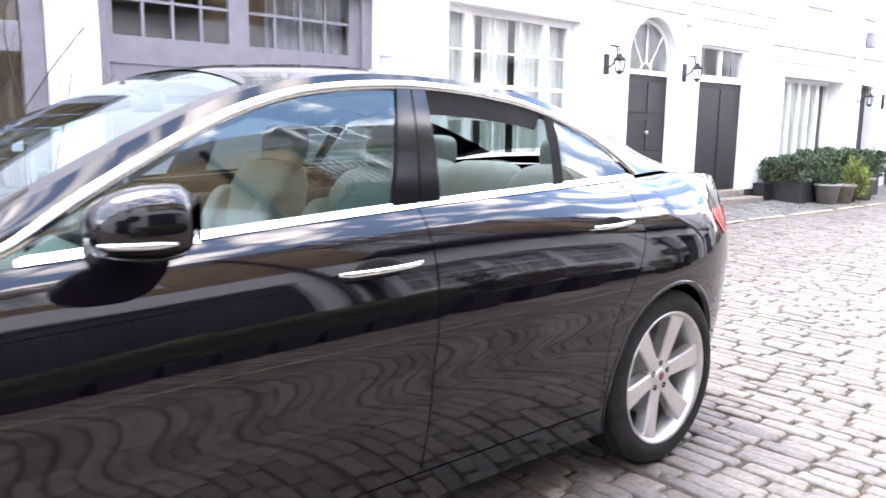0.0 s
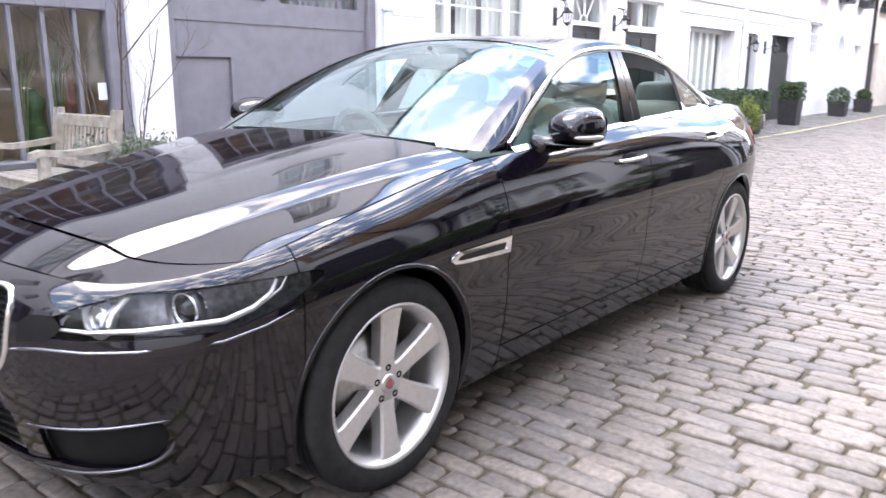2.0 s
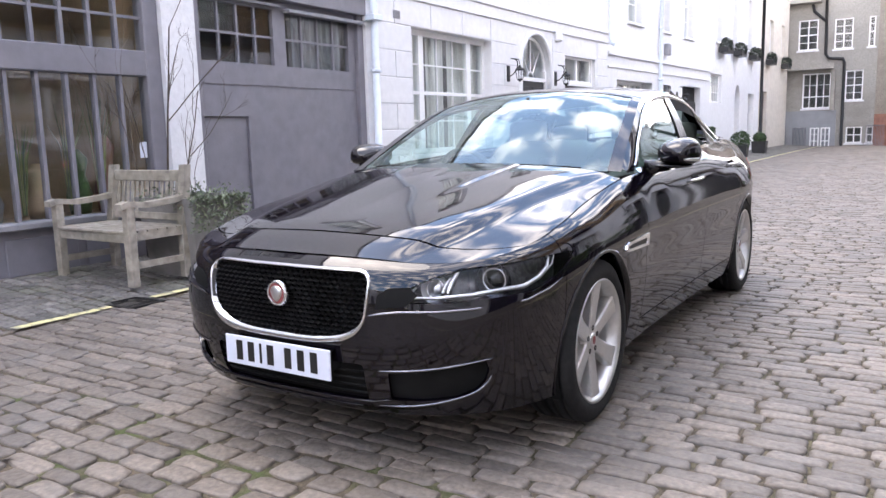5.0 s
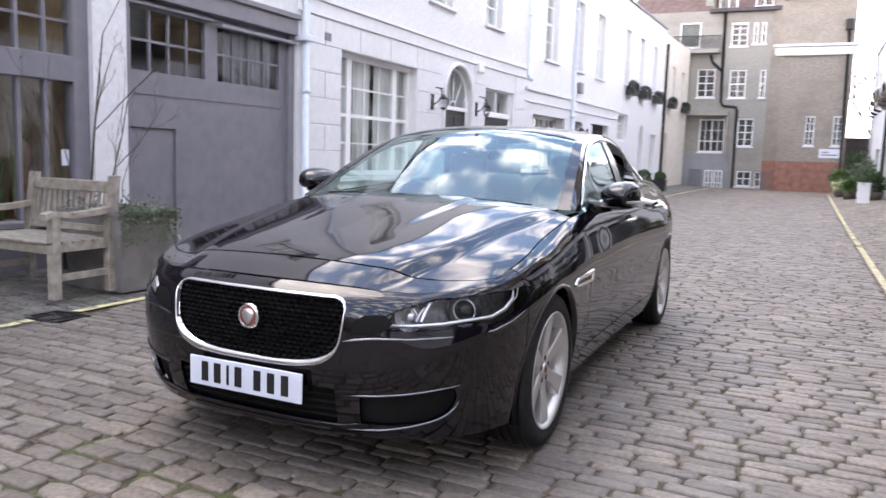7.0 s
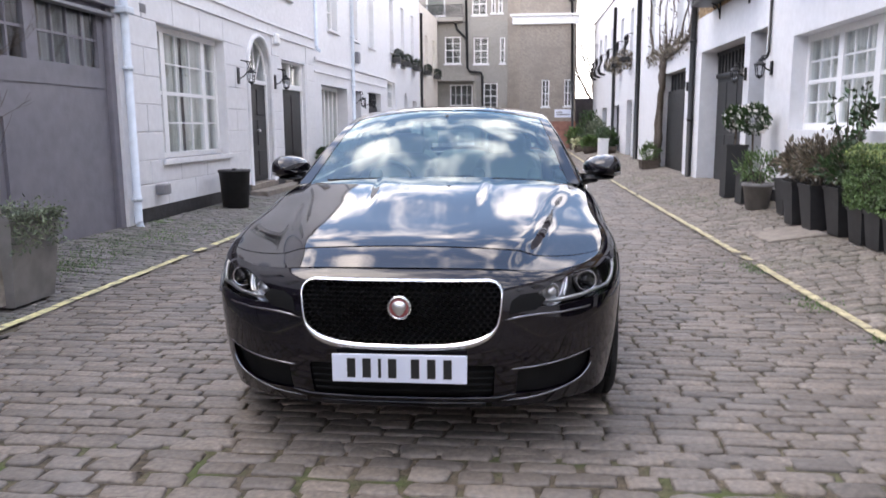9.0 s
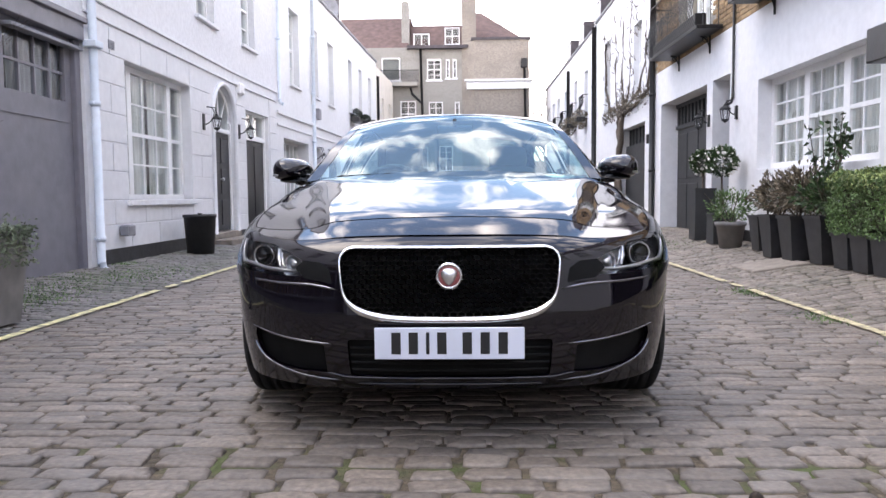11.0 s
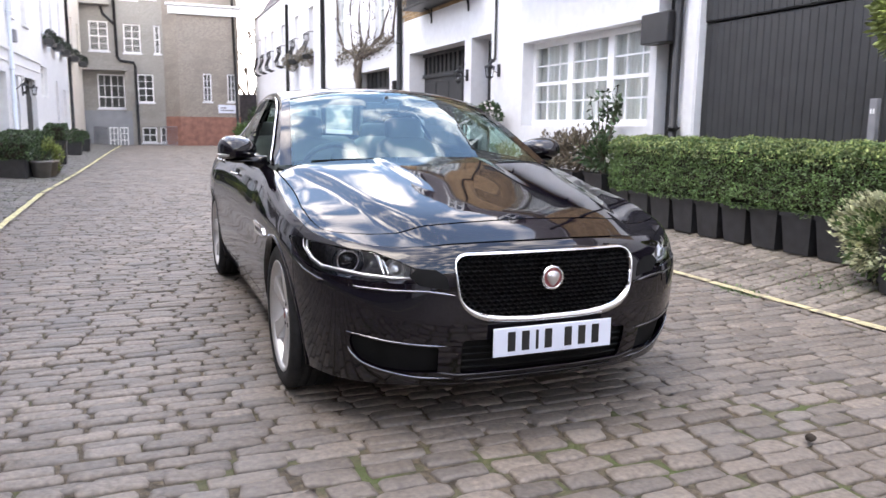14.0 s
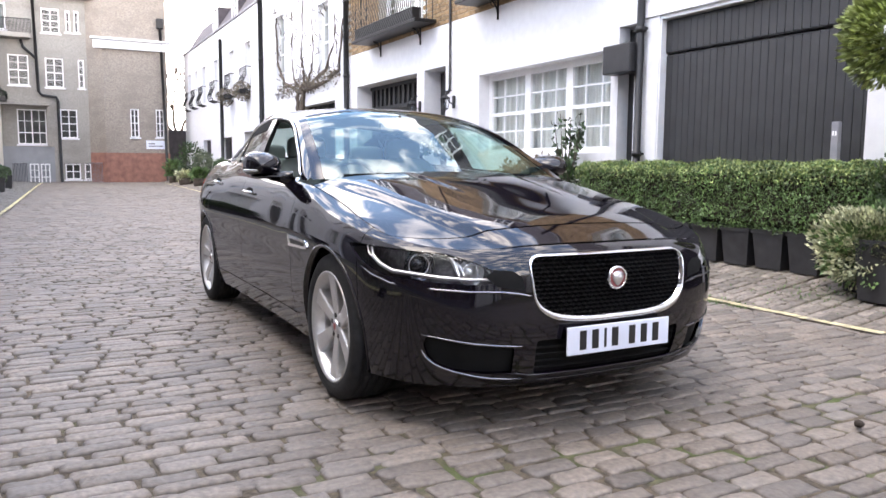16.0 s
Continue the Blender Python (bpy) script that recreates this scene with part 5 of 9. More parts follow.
# roofs of the end block
bm = bmesh.new()
e0, e1 = GREY_Y, END_Y + 9.0
for q in ([(-6.2, e0, 8.05), (-2.6, e0, 8.05), (-2.6, e0 + 2.2, 10.0), (-6.2, e0 + 2.2, 10.0)], [(-2.6, e0 + 0.8, 8.15), (0.7, e0 + 0.8, 8.15), (0.7, e0 + 2.2, 9.6), (-2.6, e0 + 2.2, 9.6)],
          [(0.6, e0, 8.35), (3.1, e0, 8.35), (1.0, e0 + 3, 10.4), (0.6, e0 + 3, 10.4)], [(3.22, e0, 8.3), (3.22, e1, 8.3), (1.0, e1, 10.4), (1.0, e0 + 3, 10.4)],
          [(-6.2, e0 + 2.2, 10.0), (-2.6, e0 + 2.2, 10.0), (-2.6, e1, 10.0), (-6.2, e1, 10.0)], [(-2.6, e0 + 2.2, 9.6), (1.0, e0 + 2.2, 9.6), (1.0, e1, 9.6), (-2.6, e1, 9.6)]):
    bm.faces.new([bm.verts.new(p) for p in q])
tagged(mesh_object("roof_end", bm, ROOF_TILE), "brown tiled mansard roofs of the end block", "roof", kind="structure")
tagged(mesh_object("trim_end_eaves", boxes((-2.65, 0.4, e0 - 0.3, e0 + 0.9, 8.0, 8.15), (0.45, 3.3, END_Y - 0.06, END_Y + 0.35, 8.3, 8.42)), SLATE), "dark eaves of the end block", "eaves", kind="structure")
tagged(mesh_object("chimney", boxes((0.0, 0.7, e0 + 0.1, e0 + 0.9, 8.0, 10.9), (-0.05, 0.75, e0 + 0.05, e0 + 0.95, 10.9, 11.1)), STOCK), "tall brick chimney stack", "chimney")
tagged(mesh_object("chimney", boxes((-2.95, -2.6, e0 + 0.4, e0 + 1.2, 8.0, 10.4)), STOCK_GREY), "narrow brick party-wall stack", "chimney")
end_window(-0.85, -0.1, 8.4, 9.25, e0 + 1.0, 2, 2, "white dormer window in the tiled roof")
end_window(-2.4, -1.6, 8.3, 8.95, e0 + 0.9, 2, 1, "white dormer window behind a roof terrace")
end_window(-3.9, -3.0, 6.5, 7.6, GREY_Y - 0.08, 1, 1, "pale glazed balcony door")
bm = bmesh.new()
for k in range(44):
    x = -4.25 + k * 0.05
    tube(bm, [(x, GREY_Y - 0.45, 6.36), (x, GREY_Y - 0.45, 6.95)], 0.010, 4)
tube(bm, [(-4.25, GREY_Y - 0.45, 6.95), (-2.1, GREY_Y - 0.45, 6.95)], 0.016, 5)
tagged(mesh_object("balcony_railing", bm, BLACK_IRON), "black railing of the upper balcony", "railing")
END_BLOCK = set(bpy.data.objects) - before_end
# plain closing walls behind the camera and beside the end
tagged(mesh_object("wall_back", boxes((-12, 12, -30.3, -30.0, -0.3, 8.0)), STOCK_GREY), "plain brick wall closing the mews", "wall", kind="structure")
house_wall("wall_left_back", L, -30.0, -8.5, -0.1, PARAPET_L, [(-13.0, -11.8, 1.0, 2.6), (-10.8, -9.6, 1.0, 2.6), (-12.8, -11.8, 3.9, 5.4), (-10.6, -9.6, 3.9, 5.4), (-19.0, -16.0, 0.0, 2.5), (-18.6, -17.6, 3.9, 5.4), (-24.0, -21.5, 0.0, 2.5)], WHITE, "plain white house front")
house_wall("wall_right_back", R, -30.0, -8.5, -0.1, 6.2, [(-13.0, -10.6, 0.1, 2.4), (-12.8, -11.8, 3.9, 5.4), (-10.6, -9.6, 3.9, 5.4), (-19.0, -16.0, 0.0, 2.5), (-18.6, -17.6, 3.9, 5.4), (-24.0, -21.5, 0.0, 2.5)], WHITE, "plain white house front")
tagged(mesh_object("wall_room_dark", boxes((-9.0, -6.0, -30.0, -8.5, 0, 6.2), (6.0, 9.0, -30.0, -8.5, 0, 6.0)), DARK_ROOM), "dark rooms behind the plain house fronts", "wall", kind="structure")
tagged(mesh_object("wall_rear_left", boxes((-9.0, -8.8, -8.5, 11.0, -0.3, 6.3), (-9.0, -8.8, 11.0, 42.0, -0.3, 6.3)), STOCK_GREY), "rear wall of the left row", "wall", kind="structure")
tagged(mesh_object("wall_rear_right", boxes((8.8, 9.0, -8.5, 34.5, -0.3, 5.6)), STOCK_GREY), "rear wall of the right row", "wall", kind="structure")


# ---------------------------------------------------------------- the saloon car (nose towards -y, front axle at y = 0)
WHEELBASE, HUB_Z = 2.835, 0.33
# half outline in plan: x, y, bottom z, bottom inset, pivot z, top z, top inset, roundness of the shoulder
OUTLINE = [
    (0.00, -0.890, 0.20, 0.075, 0.46, 0.752, 0.092, 0.05),
    (0.20, -0.886, 0.20, 0.075, 0.46, 0.752, 0.092, 0.05),
    (0.38, -0.866, 0.20, 0.075, 0.47, 0.748, 0.092, 0.08),
    (0.54, -0.820, 0.20, 0.075, 0.48, 0.739, 0.092, 0.25),
    (0.68, -0.735, 0.20, 0.070, 0.52, 0.738, 0.088, 0.45),
    (0.805, -0.600, 0.20, 0.060, 0.58, 0.755, 0.080, 0.7),
    (0.882, -0.41, 0.20, 0.050, 0.63, 0.786, 0.088, 0.9),
    (0.915, -0.18, 0.19, 0.050, 0.66, 0.835, 0.105, 1.0),
    (0.920, 0.10, 0.19, 0.055, 0.68, 0.885, 0.130, 1.0),
    (0.921, 0.45, 0.19, 0.065, 0.69, 0.947, 0.120, 0.8),
    (0.916, 0.85, 0.19, 0.070, 0.69, 0.975, 0.106, 0.50),
    (0.914, 1.60, 0.19, 0.070, 0.69, 1.018, 0.122, 0.58),
    (0.918, 2.20, 0.19, 0.065, 0.70, 1.044, 0.150, 0.66),
    (0.926, 2.75, 0.20, 0.050, 0.72, 1.060, 0.232, 0.80),
    (0.912, 3.02, 0.22, 0.050, 0.73, 1.070, 0.265, 0.85),
    (0.872, 3.23, 0.25, 0.060, 0.73, 1.076, 0.240, 0.9),
    (0.798, 3.41, 0.27, 0.070, 0.72, 1.070, 0.170, 0.8),
    (0.690, 3.56, 0.28, 0.080, 0.70, 1.052, 0.075, 0.4),
    (0.500, 3.68, 0.28, 0.085, 0.69, 1.054, 0.060, 0.3),
    (0.250, 3.735, 0.28, 0.090, 0.68, 1.057, 0.055, 0.3),
    (0.000, 3.750, 0.28, 0.090, 0.68, 1.058, 0.055, 0.3),
]


def outline_table():
    rows = np.array(OUTLINE)
    pts = [rows[0] * np.array([1, 1, 1, 1, 1, 1, 1, 1])]
    dense = []
    ext = np.vstack([rows[1] * np.array([-1, 1, 1, 1, 1, 1, 1, 1]), rows, rows[-2] * np.array([-1, 1, 1, 1, 1, 1, 1, 1])])
    for i in range(1, len(ext) - 2):
        p0, p1, p2, p3 = ext[i - 1], ext[i], ext[i + 1], ext[i + 2]
        for k in range(24):
            t = k / 24
            dense.append(0.5 * ((2 * p1) + (p2 - p0) * t + (2 * p0 - 5 * p1 + 4 * p2 - p3) * t ** 2 + (3 * p1 - p0 - 3 * p2 + p3) * t ** 3))
    dense.append(rows[-1])
    dense = np.array(dense)
    step = np.hypot(np.diff(dense[:, 0]), np.diff(dense[:, 1]))
    s = np.concatenate([[0], np.cumsum(step)])
    tang = np.gradient(dense[:, :2], s, axis=0)
    tang /= np.linalg.norm(tang, axis=1)[:, None]
    tang[0], tang[-1] = (1, 0), (-1, 0)
    return s, dense, np.stack([tang[:, 1], -tang[:, 0]], axis=1)


OUT_S, OUT_D, OUT_N = outline_table()
S_END = float(OUT_S[-1])


def s_of_y(y):
    i0 = int(np.argmax(OUT_D[:, 0] > 0.6))
    i1 = len(OUT_S) - int(np.argmax(OUT_D[::-1, 0] > 0.6))
    return float(np.interp(y, OUT_D[i0:i1, 1], OUT_S[i0:i1]))


def s_of_x(x):
    n = int(np.argmax(OUT_D[:, 0] > 0.9))
    return float(np.interp(x, OUT_D[:n, 0], OUT_S[:n]))


def skin_row(s):
    s = min(max(s, 0.0), S_END)
    return [float(np.interp(s, OUT_S, OUT_D[:, k])) for k in range(8)] + [float(np.interp(s, OUT_S, OUT_N[:, k])) for k in range(2)]


def skin(s, z, off=0.0):
    """A point of the left side's skin: s along the outline from the nose, height z, off metres outside it."""
    x, y, zb, ib, zp, zt, it, rnd, nx, ny = skin_row(s)
    z = min(max(z, zb), zt)
    if z < zp:
        u = (zp - z) / (zp - zb)
        inset = ib * (0.35 * u + 0.65 * u ** 3)
    else:
        u = (z - zp) / (zt - zp)
        plain = lerp(0.2 * u + 0.8 * u ** 7, 0.45 * u + 0.55 * u ** 2, smooth01(-0.5, 0.2, y))
        door = smooth01(0.6, 1.0, y) * (1 - smooth01(2.5, 2.9, y))
        soft = lerp(plain, u ** 1.8, smooth01(0.3, 0.7, rnd))
        inset = it * lerp(lerp(soft, 1 - math.sqrt(max(0.0, 1 - u * u * 0.985)), rnd), u ** 3.0, 0.5 * door)
    # a soft crease under the handles
    side = smooth01(-0.2, 0.7, y) * (1 - smooth01(2.9, 3.4, y))
    inset += 0.006 * side * math.exp(-((z - 0.60) / 0.07) ** 2)
    d = off - inset
    return Vector((x + nx * d, y + ny * d, z))


def z_top(s):
    return skin_row(s)[5]


def z_bottom(s):
    return skin_row(s)[2]


def arch_cut(y_hub, r=0.368):
    s0 = s_of_y(y_hub)
    return lambda s, z: math.hypot(s - s0, z - HUB_Z) - r


def polygon_cut(pts):
    """Signed distance to a polygon in (s, z), negative inside."""
    def f(s, z):
        best, inside = 1e9, False
        n = len(pts)
        for i in range(n):
            (ax, az), (bx, bz) = pts[i], pts[(i + 1) % n]
            ex, ez = bx - ax, bz - az
            t = min(max(((s - ax) * ex + (z - az) * ez) / (ex * ex + ez * ez), 0), 1)
            best = min(best, math.hypot(s - ax - ex * t, z - az - ez * t))
            if (az > z) != (bz > z) and s < ax + (z - az) / (bz - az) * ex:
                inside = not inside
        return -best if inside else best
    return f


def round_box_cut(s0, s1, z0, z1, r, r_top=0.0):
    cs, cz, hs, hz = (s0 + s1) / 2, (z0 + z1) / 2, (s1 - s0) / 2, (z1 - z0) / 2

    def f(s, z):
        k = lerp(r_top or r, r, smooth01(z1, z0, z)) if z1 > z0 else r
        qx, qz = abs(s - cs) - hs + k, abs(z - cz) - hz + k
        return math.hypot(max(qx, 0), max(qz, 0)) + min(max(qx, qz), 0) - k
    return f


def skin_patch(bm, s0, s1, z0, z1, step=0.022, cuts=(), keep_inside=None, off=0.0, mirror=False, flange=0.0, rows=None):
    """A sheet of the skin between s0(z)..s1(z) and z0(s)..z1(s), without what lies inside the cuts; its free edges turned in by flange."""
    fs0 = s0 if callable(s0) else (lambda z: s0)
    fs1 = s1 if callable(s1) else (lambda z: s1)
    fz0 = z0 if callable(z0) else (lambda s: z0)
    fz1 = z1 if callable(z1) else (lambda s: z1)
    mid = (fs0(0.6) + fs1(0.6)) / 2
    ns = max(2, int(round((fs1(0.6) - fs0(0.6)) / step)))
    nz = rows or max(2, int(round((fz1(mid) - fz0(mid)) / step)))
    coords = []
    for i in range(ns + 1):
        for j in range(nz + 1):
            a, b = i / ns, j / nz
            s = lerp(fs0(0.6), fs1(0.6), a)
            z = lerp(fz0(s), fz1(s), b)
            s = lerp(fs0(z), fs1(z), a)
            z = lerp(fz0(s), fz1(s), b)
            coords.append([s, z])
    faces = [(i * (nz + 1) + j, (i + 1) * (nz + 1) + j, (i + 1) * (nz + 1) + j + 1, i * (nz + 1) + j + 1) for i in range(ns) for j in range(nz)]
    tests = [(c, 1) for c in cuts] + ([(keep_inside, -1)] if keep_inside else [])
    for cut, sign in tests:
        d = [sign * cut(*c) for c in coords]
        for k, dd in enumerate(d):
            if abs(dd) < step * 0.22:
                e = 1e-4
                gs = (sign * cut(coords[k][0] + e, coords[k][1]) - dd) / e
                gz = (sign * cut(coords[k][0], coords[k][1] + e) - dd) / e
                g2 = gs * gs + gz * gz
                if g2 > 0.2:
                    coords[k] = [coords[k][0] - dd * gs / g2, coords[k][1] - dd * gz / g2]
                    d[k] = 0.0
        crossing, kept = {}, []
        for f in faces:
            ring = []
            for i, k in enumerate(f):
                m = f[(i + 1) % len(f)]
                if d[k] >= 0:
                    ring.append(k)
                if d[k] * d[m] < 0:
                    key = (min(k, m), max(k, m))
                    if key not in crossing:
                        (sa, za), (sb, zb), lo, hi = coords[k], coords[m], 0.0, 1.0
                        for _ in range(14):
                            t = (lo + hi) / 2
                            if sign * cut(lerp(sa, sb, t), lerp(za, zb, t)) * d[k] > 0:
                                lo = t
                            else:
                                hi = t
                        crossing[key] = len(coords)
                        coords.append([lerp(sa, sb, lo), lerp(za, zb, lo)])
                    ring.append(crossing[key])
            if len(ring) > 2 and max(d[k] if k < len(d) else 0 for k in ring) > 0:
                kept.append(tuple(ring))
        faces = kept
    verts = {}
    for f in faces:
        for k in f:
            if k not in verts:
                p = skin(*coords[k], off)
                if mirror:
                    p.x = -p.x
                verts[k] = bm.verts.new(p)
    made = []
    for f in faces:
        q = [verts[k] for k in f]
        if len(q) > 3 and ((q[0].co - q[2].co).length < 1e-6 or (q[1].co - q[3].co).length < 1e-6):
            continue
        if mirror:
            q.reverse()
        face = bm.faces.new(q)
        face.smooth = True
        made.append(face)
    if flange:
        bm.normal_update()
        border = [e for e in {e for f in made for e in f.edges} if len(e.link_faces) == 1]
        border = [e for e in border if not all(abs(v.co.x) < 1e-4 for v in e.verts)]
        inner = {}
        for e in border:
            e.smooth = False
            for v in e.verts:
                if v not in inner:
                    n = v.normal
                    inner[v] = bm.verts.new(v.co - n * flange)
        for e in border:
            f0 = e.link_faces[0]
            a, b = e.verts
            for lo in f0.loops:
                if lo.edge == e:
                    a, b = lo.vert, lo.link_loop_next.vert
            bm.faces.new((b, a, inner[a], inner[b]))
    return bm


def grid_surface(bm, fn, nu, nv, mirror=False, flange=0.0, u0=0.0, u1=1.0, v0=0.0, v1=1.0, flip=False):
    vs = [[bm.verts.new(fn(lerp(u0, u1, i / nu), lerp(v0, v1, j / nv))) for j in range(nv + 1)] for i in range(nu + 1)]
    if mirror:
        for col in vs:
            for v in col:
                v.co.x = -v.co.x
    made = []
    for i in range(nu):
        for j in range(nv):
            q = [vs[i][j], vs[i + 1][j], vs[i + 1][j + 1], vs[i][j + 1]]
            if mirror != flip:
                q.reverse()
            f = bm.faces.new(q)
            f.smooth = True
            made.append(f)
    if flange:
        bm.normal_update()
        border = [e for e in {e for f in made for e in f.edges} if len(e.link_faces) == 1 and not all(abs(v.co.x) < 1e-5 for v in e.verts)]
        inner = {}
        for e in border:
            e.smooth = False
            for v in e.verts:
                if v not in inner:
                    inner[v] = bm.verts.new(v.co - v.normal * flange)
        for e in border:
            a, b = e.verts
            for lo in e.link_faces[0].loops:
                if lo.edge == e:
                    a, b = lo.vert, lo.link_loop_next.vert
            bm.faces.new((b, a, inner[a], inner[b]))
    return vs


def both_sides(builder):
    """Run builder for the left and the right half and weld them at the middle."""
    bm = bmesh.new()
    builder(bm, False)
    builder(bm, True)
    bmesh.ops.remove_doubles(bm, verts=[v for v in bm.verts if abs(v.co.x) < 0.002], dist=0.001)
    return bm


car = empty("saloon_car", (0, 0, 0), label="glossy black four-door saloon car with chrome trim, parked on granite setts", category="car")

# key lines of the upper body
CREST_S0, CREST_S1 = s_of_y(-0.56), s_of_y(0.50)
bonnet_mid = spline([(-0.81, 0.752), (-0.70, 0.785), (-0.5, 0.830), (-0.2, 0.888), (0.1, 0.945), (0.47, 1.003)])
rail_x = spline([(0.52, 0.795), (0.75, 0.745), (1.0, 0.695), (1.3, 0.635), (1.6, 0.605), (2.0, 0.598), (2.4, 0.578), (2.8, 0.530), (3.1, 0.520), (3.3, 0.53)])
rail_z = spline([(0.52, 0.958), (0.75, 1.084), (1.0, 1.211), (1.25, 1.315), (1.5, 1.370), (1.8, 1.391), (2.1, 1.381), (2.4, 1.348), (2.8, 1.262), (3.1, 1.160), (3.22, 1.112), (3.3, 1.090)])
roof_mid = spline([(0.47, 1.007), (0.8, 1.176), (1.1, 1.318), (1.32, 1.402), (1.6, 1.432), (1.9, 1.436), (2.2, 1.418), (2.5, 1.376), (2.9, 1.278), (3.2, 1.165), (3.3, 1.125)])


def wrap_top(s, off=0.0):
    return skin(s, z_top(s), off)


def bonnet(r, v):
    """Coons patch between the nose, the wing crests and the foot of the windscreen; r across (0..1), v backwards."""
    def front(t):
        return wrap_top(lerp(0.0, CREST_S0, t))

    def crest(t):
        return wrap_top(lerp(CREST_S0, CREST_S1, t))

    def mid(t):
        y = lerp(wrap_top(0.0).y, 0.47, t)
        return Vector((0, y, bonnet_mid(y)))

    def back(t):
        c1 = crest(1.0)
        return Vector((c1.x * t, lerp(0.47, c1.y, t ** 2), lerp(bonnet_mid(0.47), c1.z, t ** 2.4)))
    p = (lerp(front(r), back(r), v) + lerp(mid(v), crest(v), r)
         - ((1 - r) * (1 - v) * front(0) + r * (1 - v) * front(1) + (1 - r) * v * back(0) + r * v * back(1)))
    # crown and the raised centre with its two creases
    p.z += 0.028 * r ** 2 * (1 - r ** 2) * smooth01(0.0, 0.35, v) + 0.030 * math.sin(math.pi * v) * r * (1 - r) ** 2
    fold = lerp(0.46, 0.87, v)
    run = min(max((r - fold + 0.03) / min(0.13, 1.03 - fold), 0.0), 1.0)
    p.z += 0.026 * (1 - run) ** 2 * (1 + 2 * run) * smooth01(-0.05, 0.22, v) * (1 - 0.45 * v)
    bulge = lerp(0.17, 0.35, v)
    p.z += 0.0075 * (1 - smooth01(bulge, bulge + 0.045, r)) * smooth01(0.35, 0.75, v)
    return p


SHUT = lambda r: 0.125 - 0.02 * r ** 2

# outer panels ---------------------------------------------------------------
SC = s_of_x(0.386)
GRILLE_TOP = round_box_cut(-SC, SC, 0.452, 0.718, 0.052)


def grille_shape(s, z):
    """Nearly square at the top, one broad curve below, a little narrower at the bottom."""
    s = abs(s) / (1 + (z - 0.6) * 0.34)
    if z > 0.612:
        return GRILLE_TOP(s, z)
    a, b, q = s / SC, (0.612 - z) / 0.160, 3.5
    n = max((a ** q + b ** q) ** (1 / q), 1e-3)
    slope = math.hypot((a / n) ** (q - 1) / SC, (b / n) ** (q - 1) / 0.160)
    return (n - 1) / slope


HEADLAMP_PTS = [(s_of_x(0.475), 0.616), (s_of_x(0.60), 0.612), (s_of_x(0.70), 0.616), (s_of_y(-0.50), 0.632), (s_of_y(-0.36), 0.674), (s_of_y(-0.245), 0.736), (s_of_y(-0.30), 0.742),
                (s_of_y(-0.50), 0.736), (s_of_x(0.70), 0.722), (s_of_x(0.60), 0.694), (s_of_x(0.52), 0.659)]
HEADLAMP = polygon_cut(HEADLAMP_PTS)
SIDE_INTAKE_PTS = [(s_of_x(0.455), 0.262), (s_of_x(0.455), 0.366), (s_of_x(0.60), 0.380), (s_of_x(0.750), 0.404), (s_of_x(0.760), 0.372), (s_of_x(0.752), 0.330), (s_of_x(0.730), 0.298), (s_of_x(0.68), 0.272), (s_of_x(0.57), 0.260)]
SIDE_INTAKE = polygon_cut(SIDE_INTAKE_PTS)
LOWER_INTAKE = round_box_cut(-s_of_x(0.365), s_of_x(0.365), 0.250, 0.392, 0.016)
ARCH_F, ARCH_R = arch_cut(0.0), arch_cut(WHEELBASE)
WING_CUT = s_of_y(-0.335)
DOOR_F = s_of_y(0.56)
gap = 0.0022


def door_mid(z):
    return s_of_y(1.668 + (z - 0.45) * 0.07)


def door_rear(z):
    return s_of_y(2.442 + 0.25 * smooth01(0.48, 1.02, z))


def bumper_half(bm, mirror):
    skin_patch(bm, 0.0, lambda z: WING_CUT - gap, z_bottom, lambda s: z_top(s), step=0.0115,
               cuts=(grille_shape, HEADLAMP, SIDE_INTAKE, LOWER_INTAKE, ARCH_F), mirror=mirror, flange=0.014)


mesh_object("front_bumper", both_sides(bumper_half), PAINT, parent=car)


def nose_half(bm, mirror):
    grid_surface(bm, lambda r, v: bonnet(r, v * (SHUT(r) - 0.004)), 36, 6, mirror=mirror)


part("nose_panel", both_sides(nose_half), PAINT, car)


def bonnet_half(bm, mirror):
    def f(r, v):
        a = SHUT(r) + 0.004
        return bonnet(r * 0.991, lerp(a, 0.995, v))
    grid_surface(bm, f, 44, 44, mirror=mirror, flange=0.012)


part("bonnet", both_sides(bonnet_half), PAINT, car)

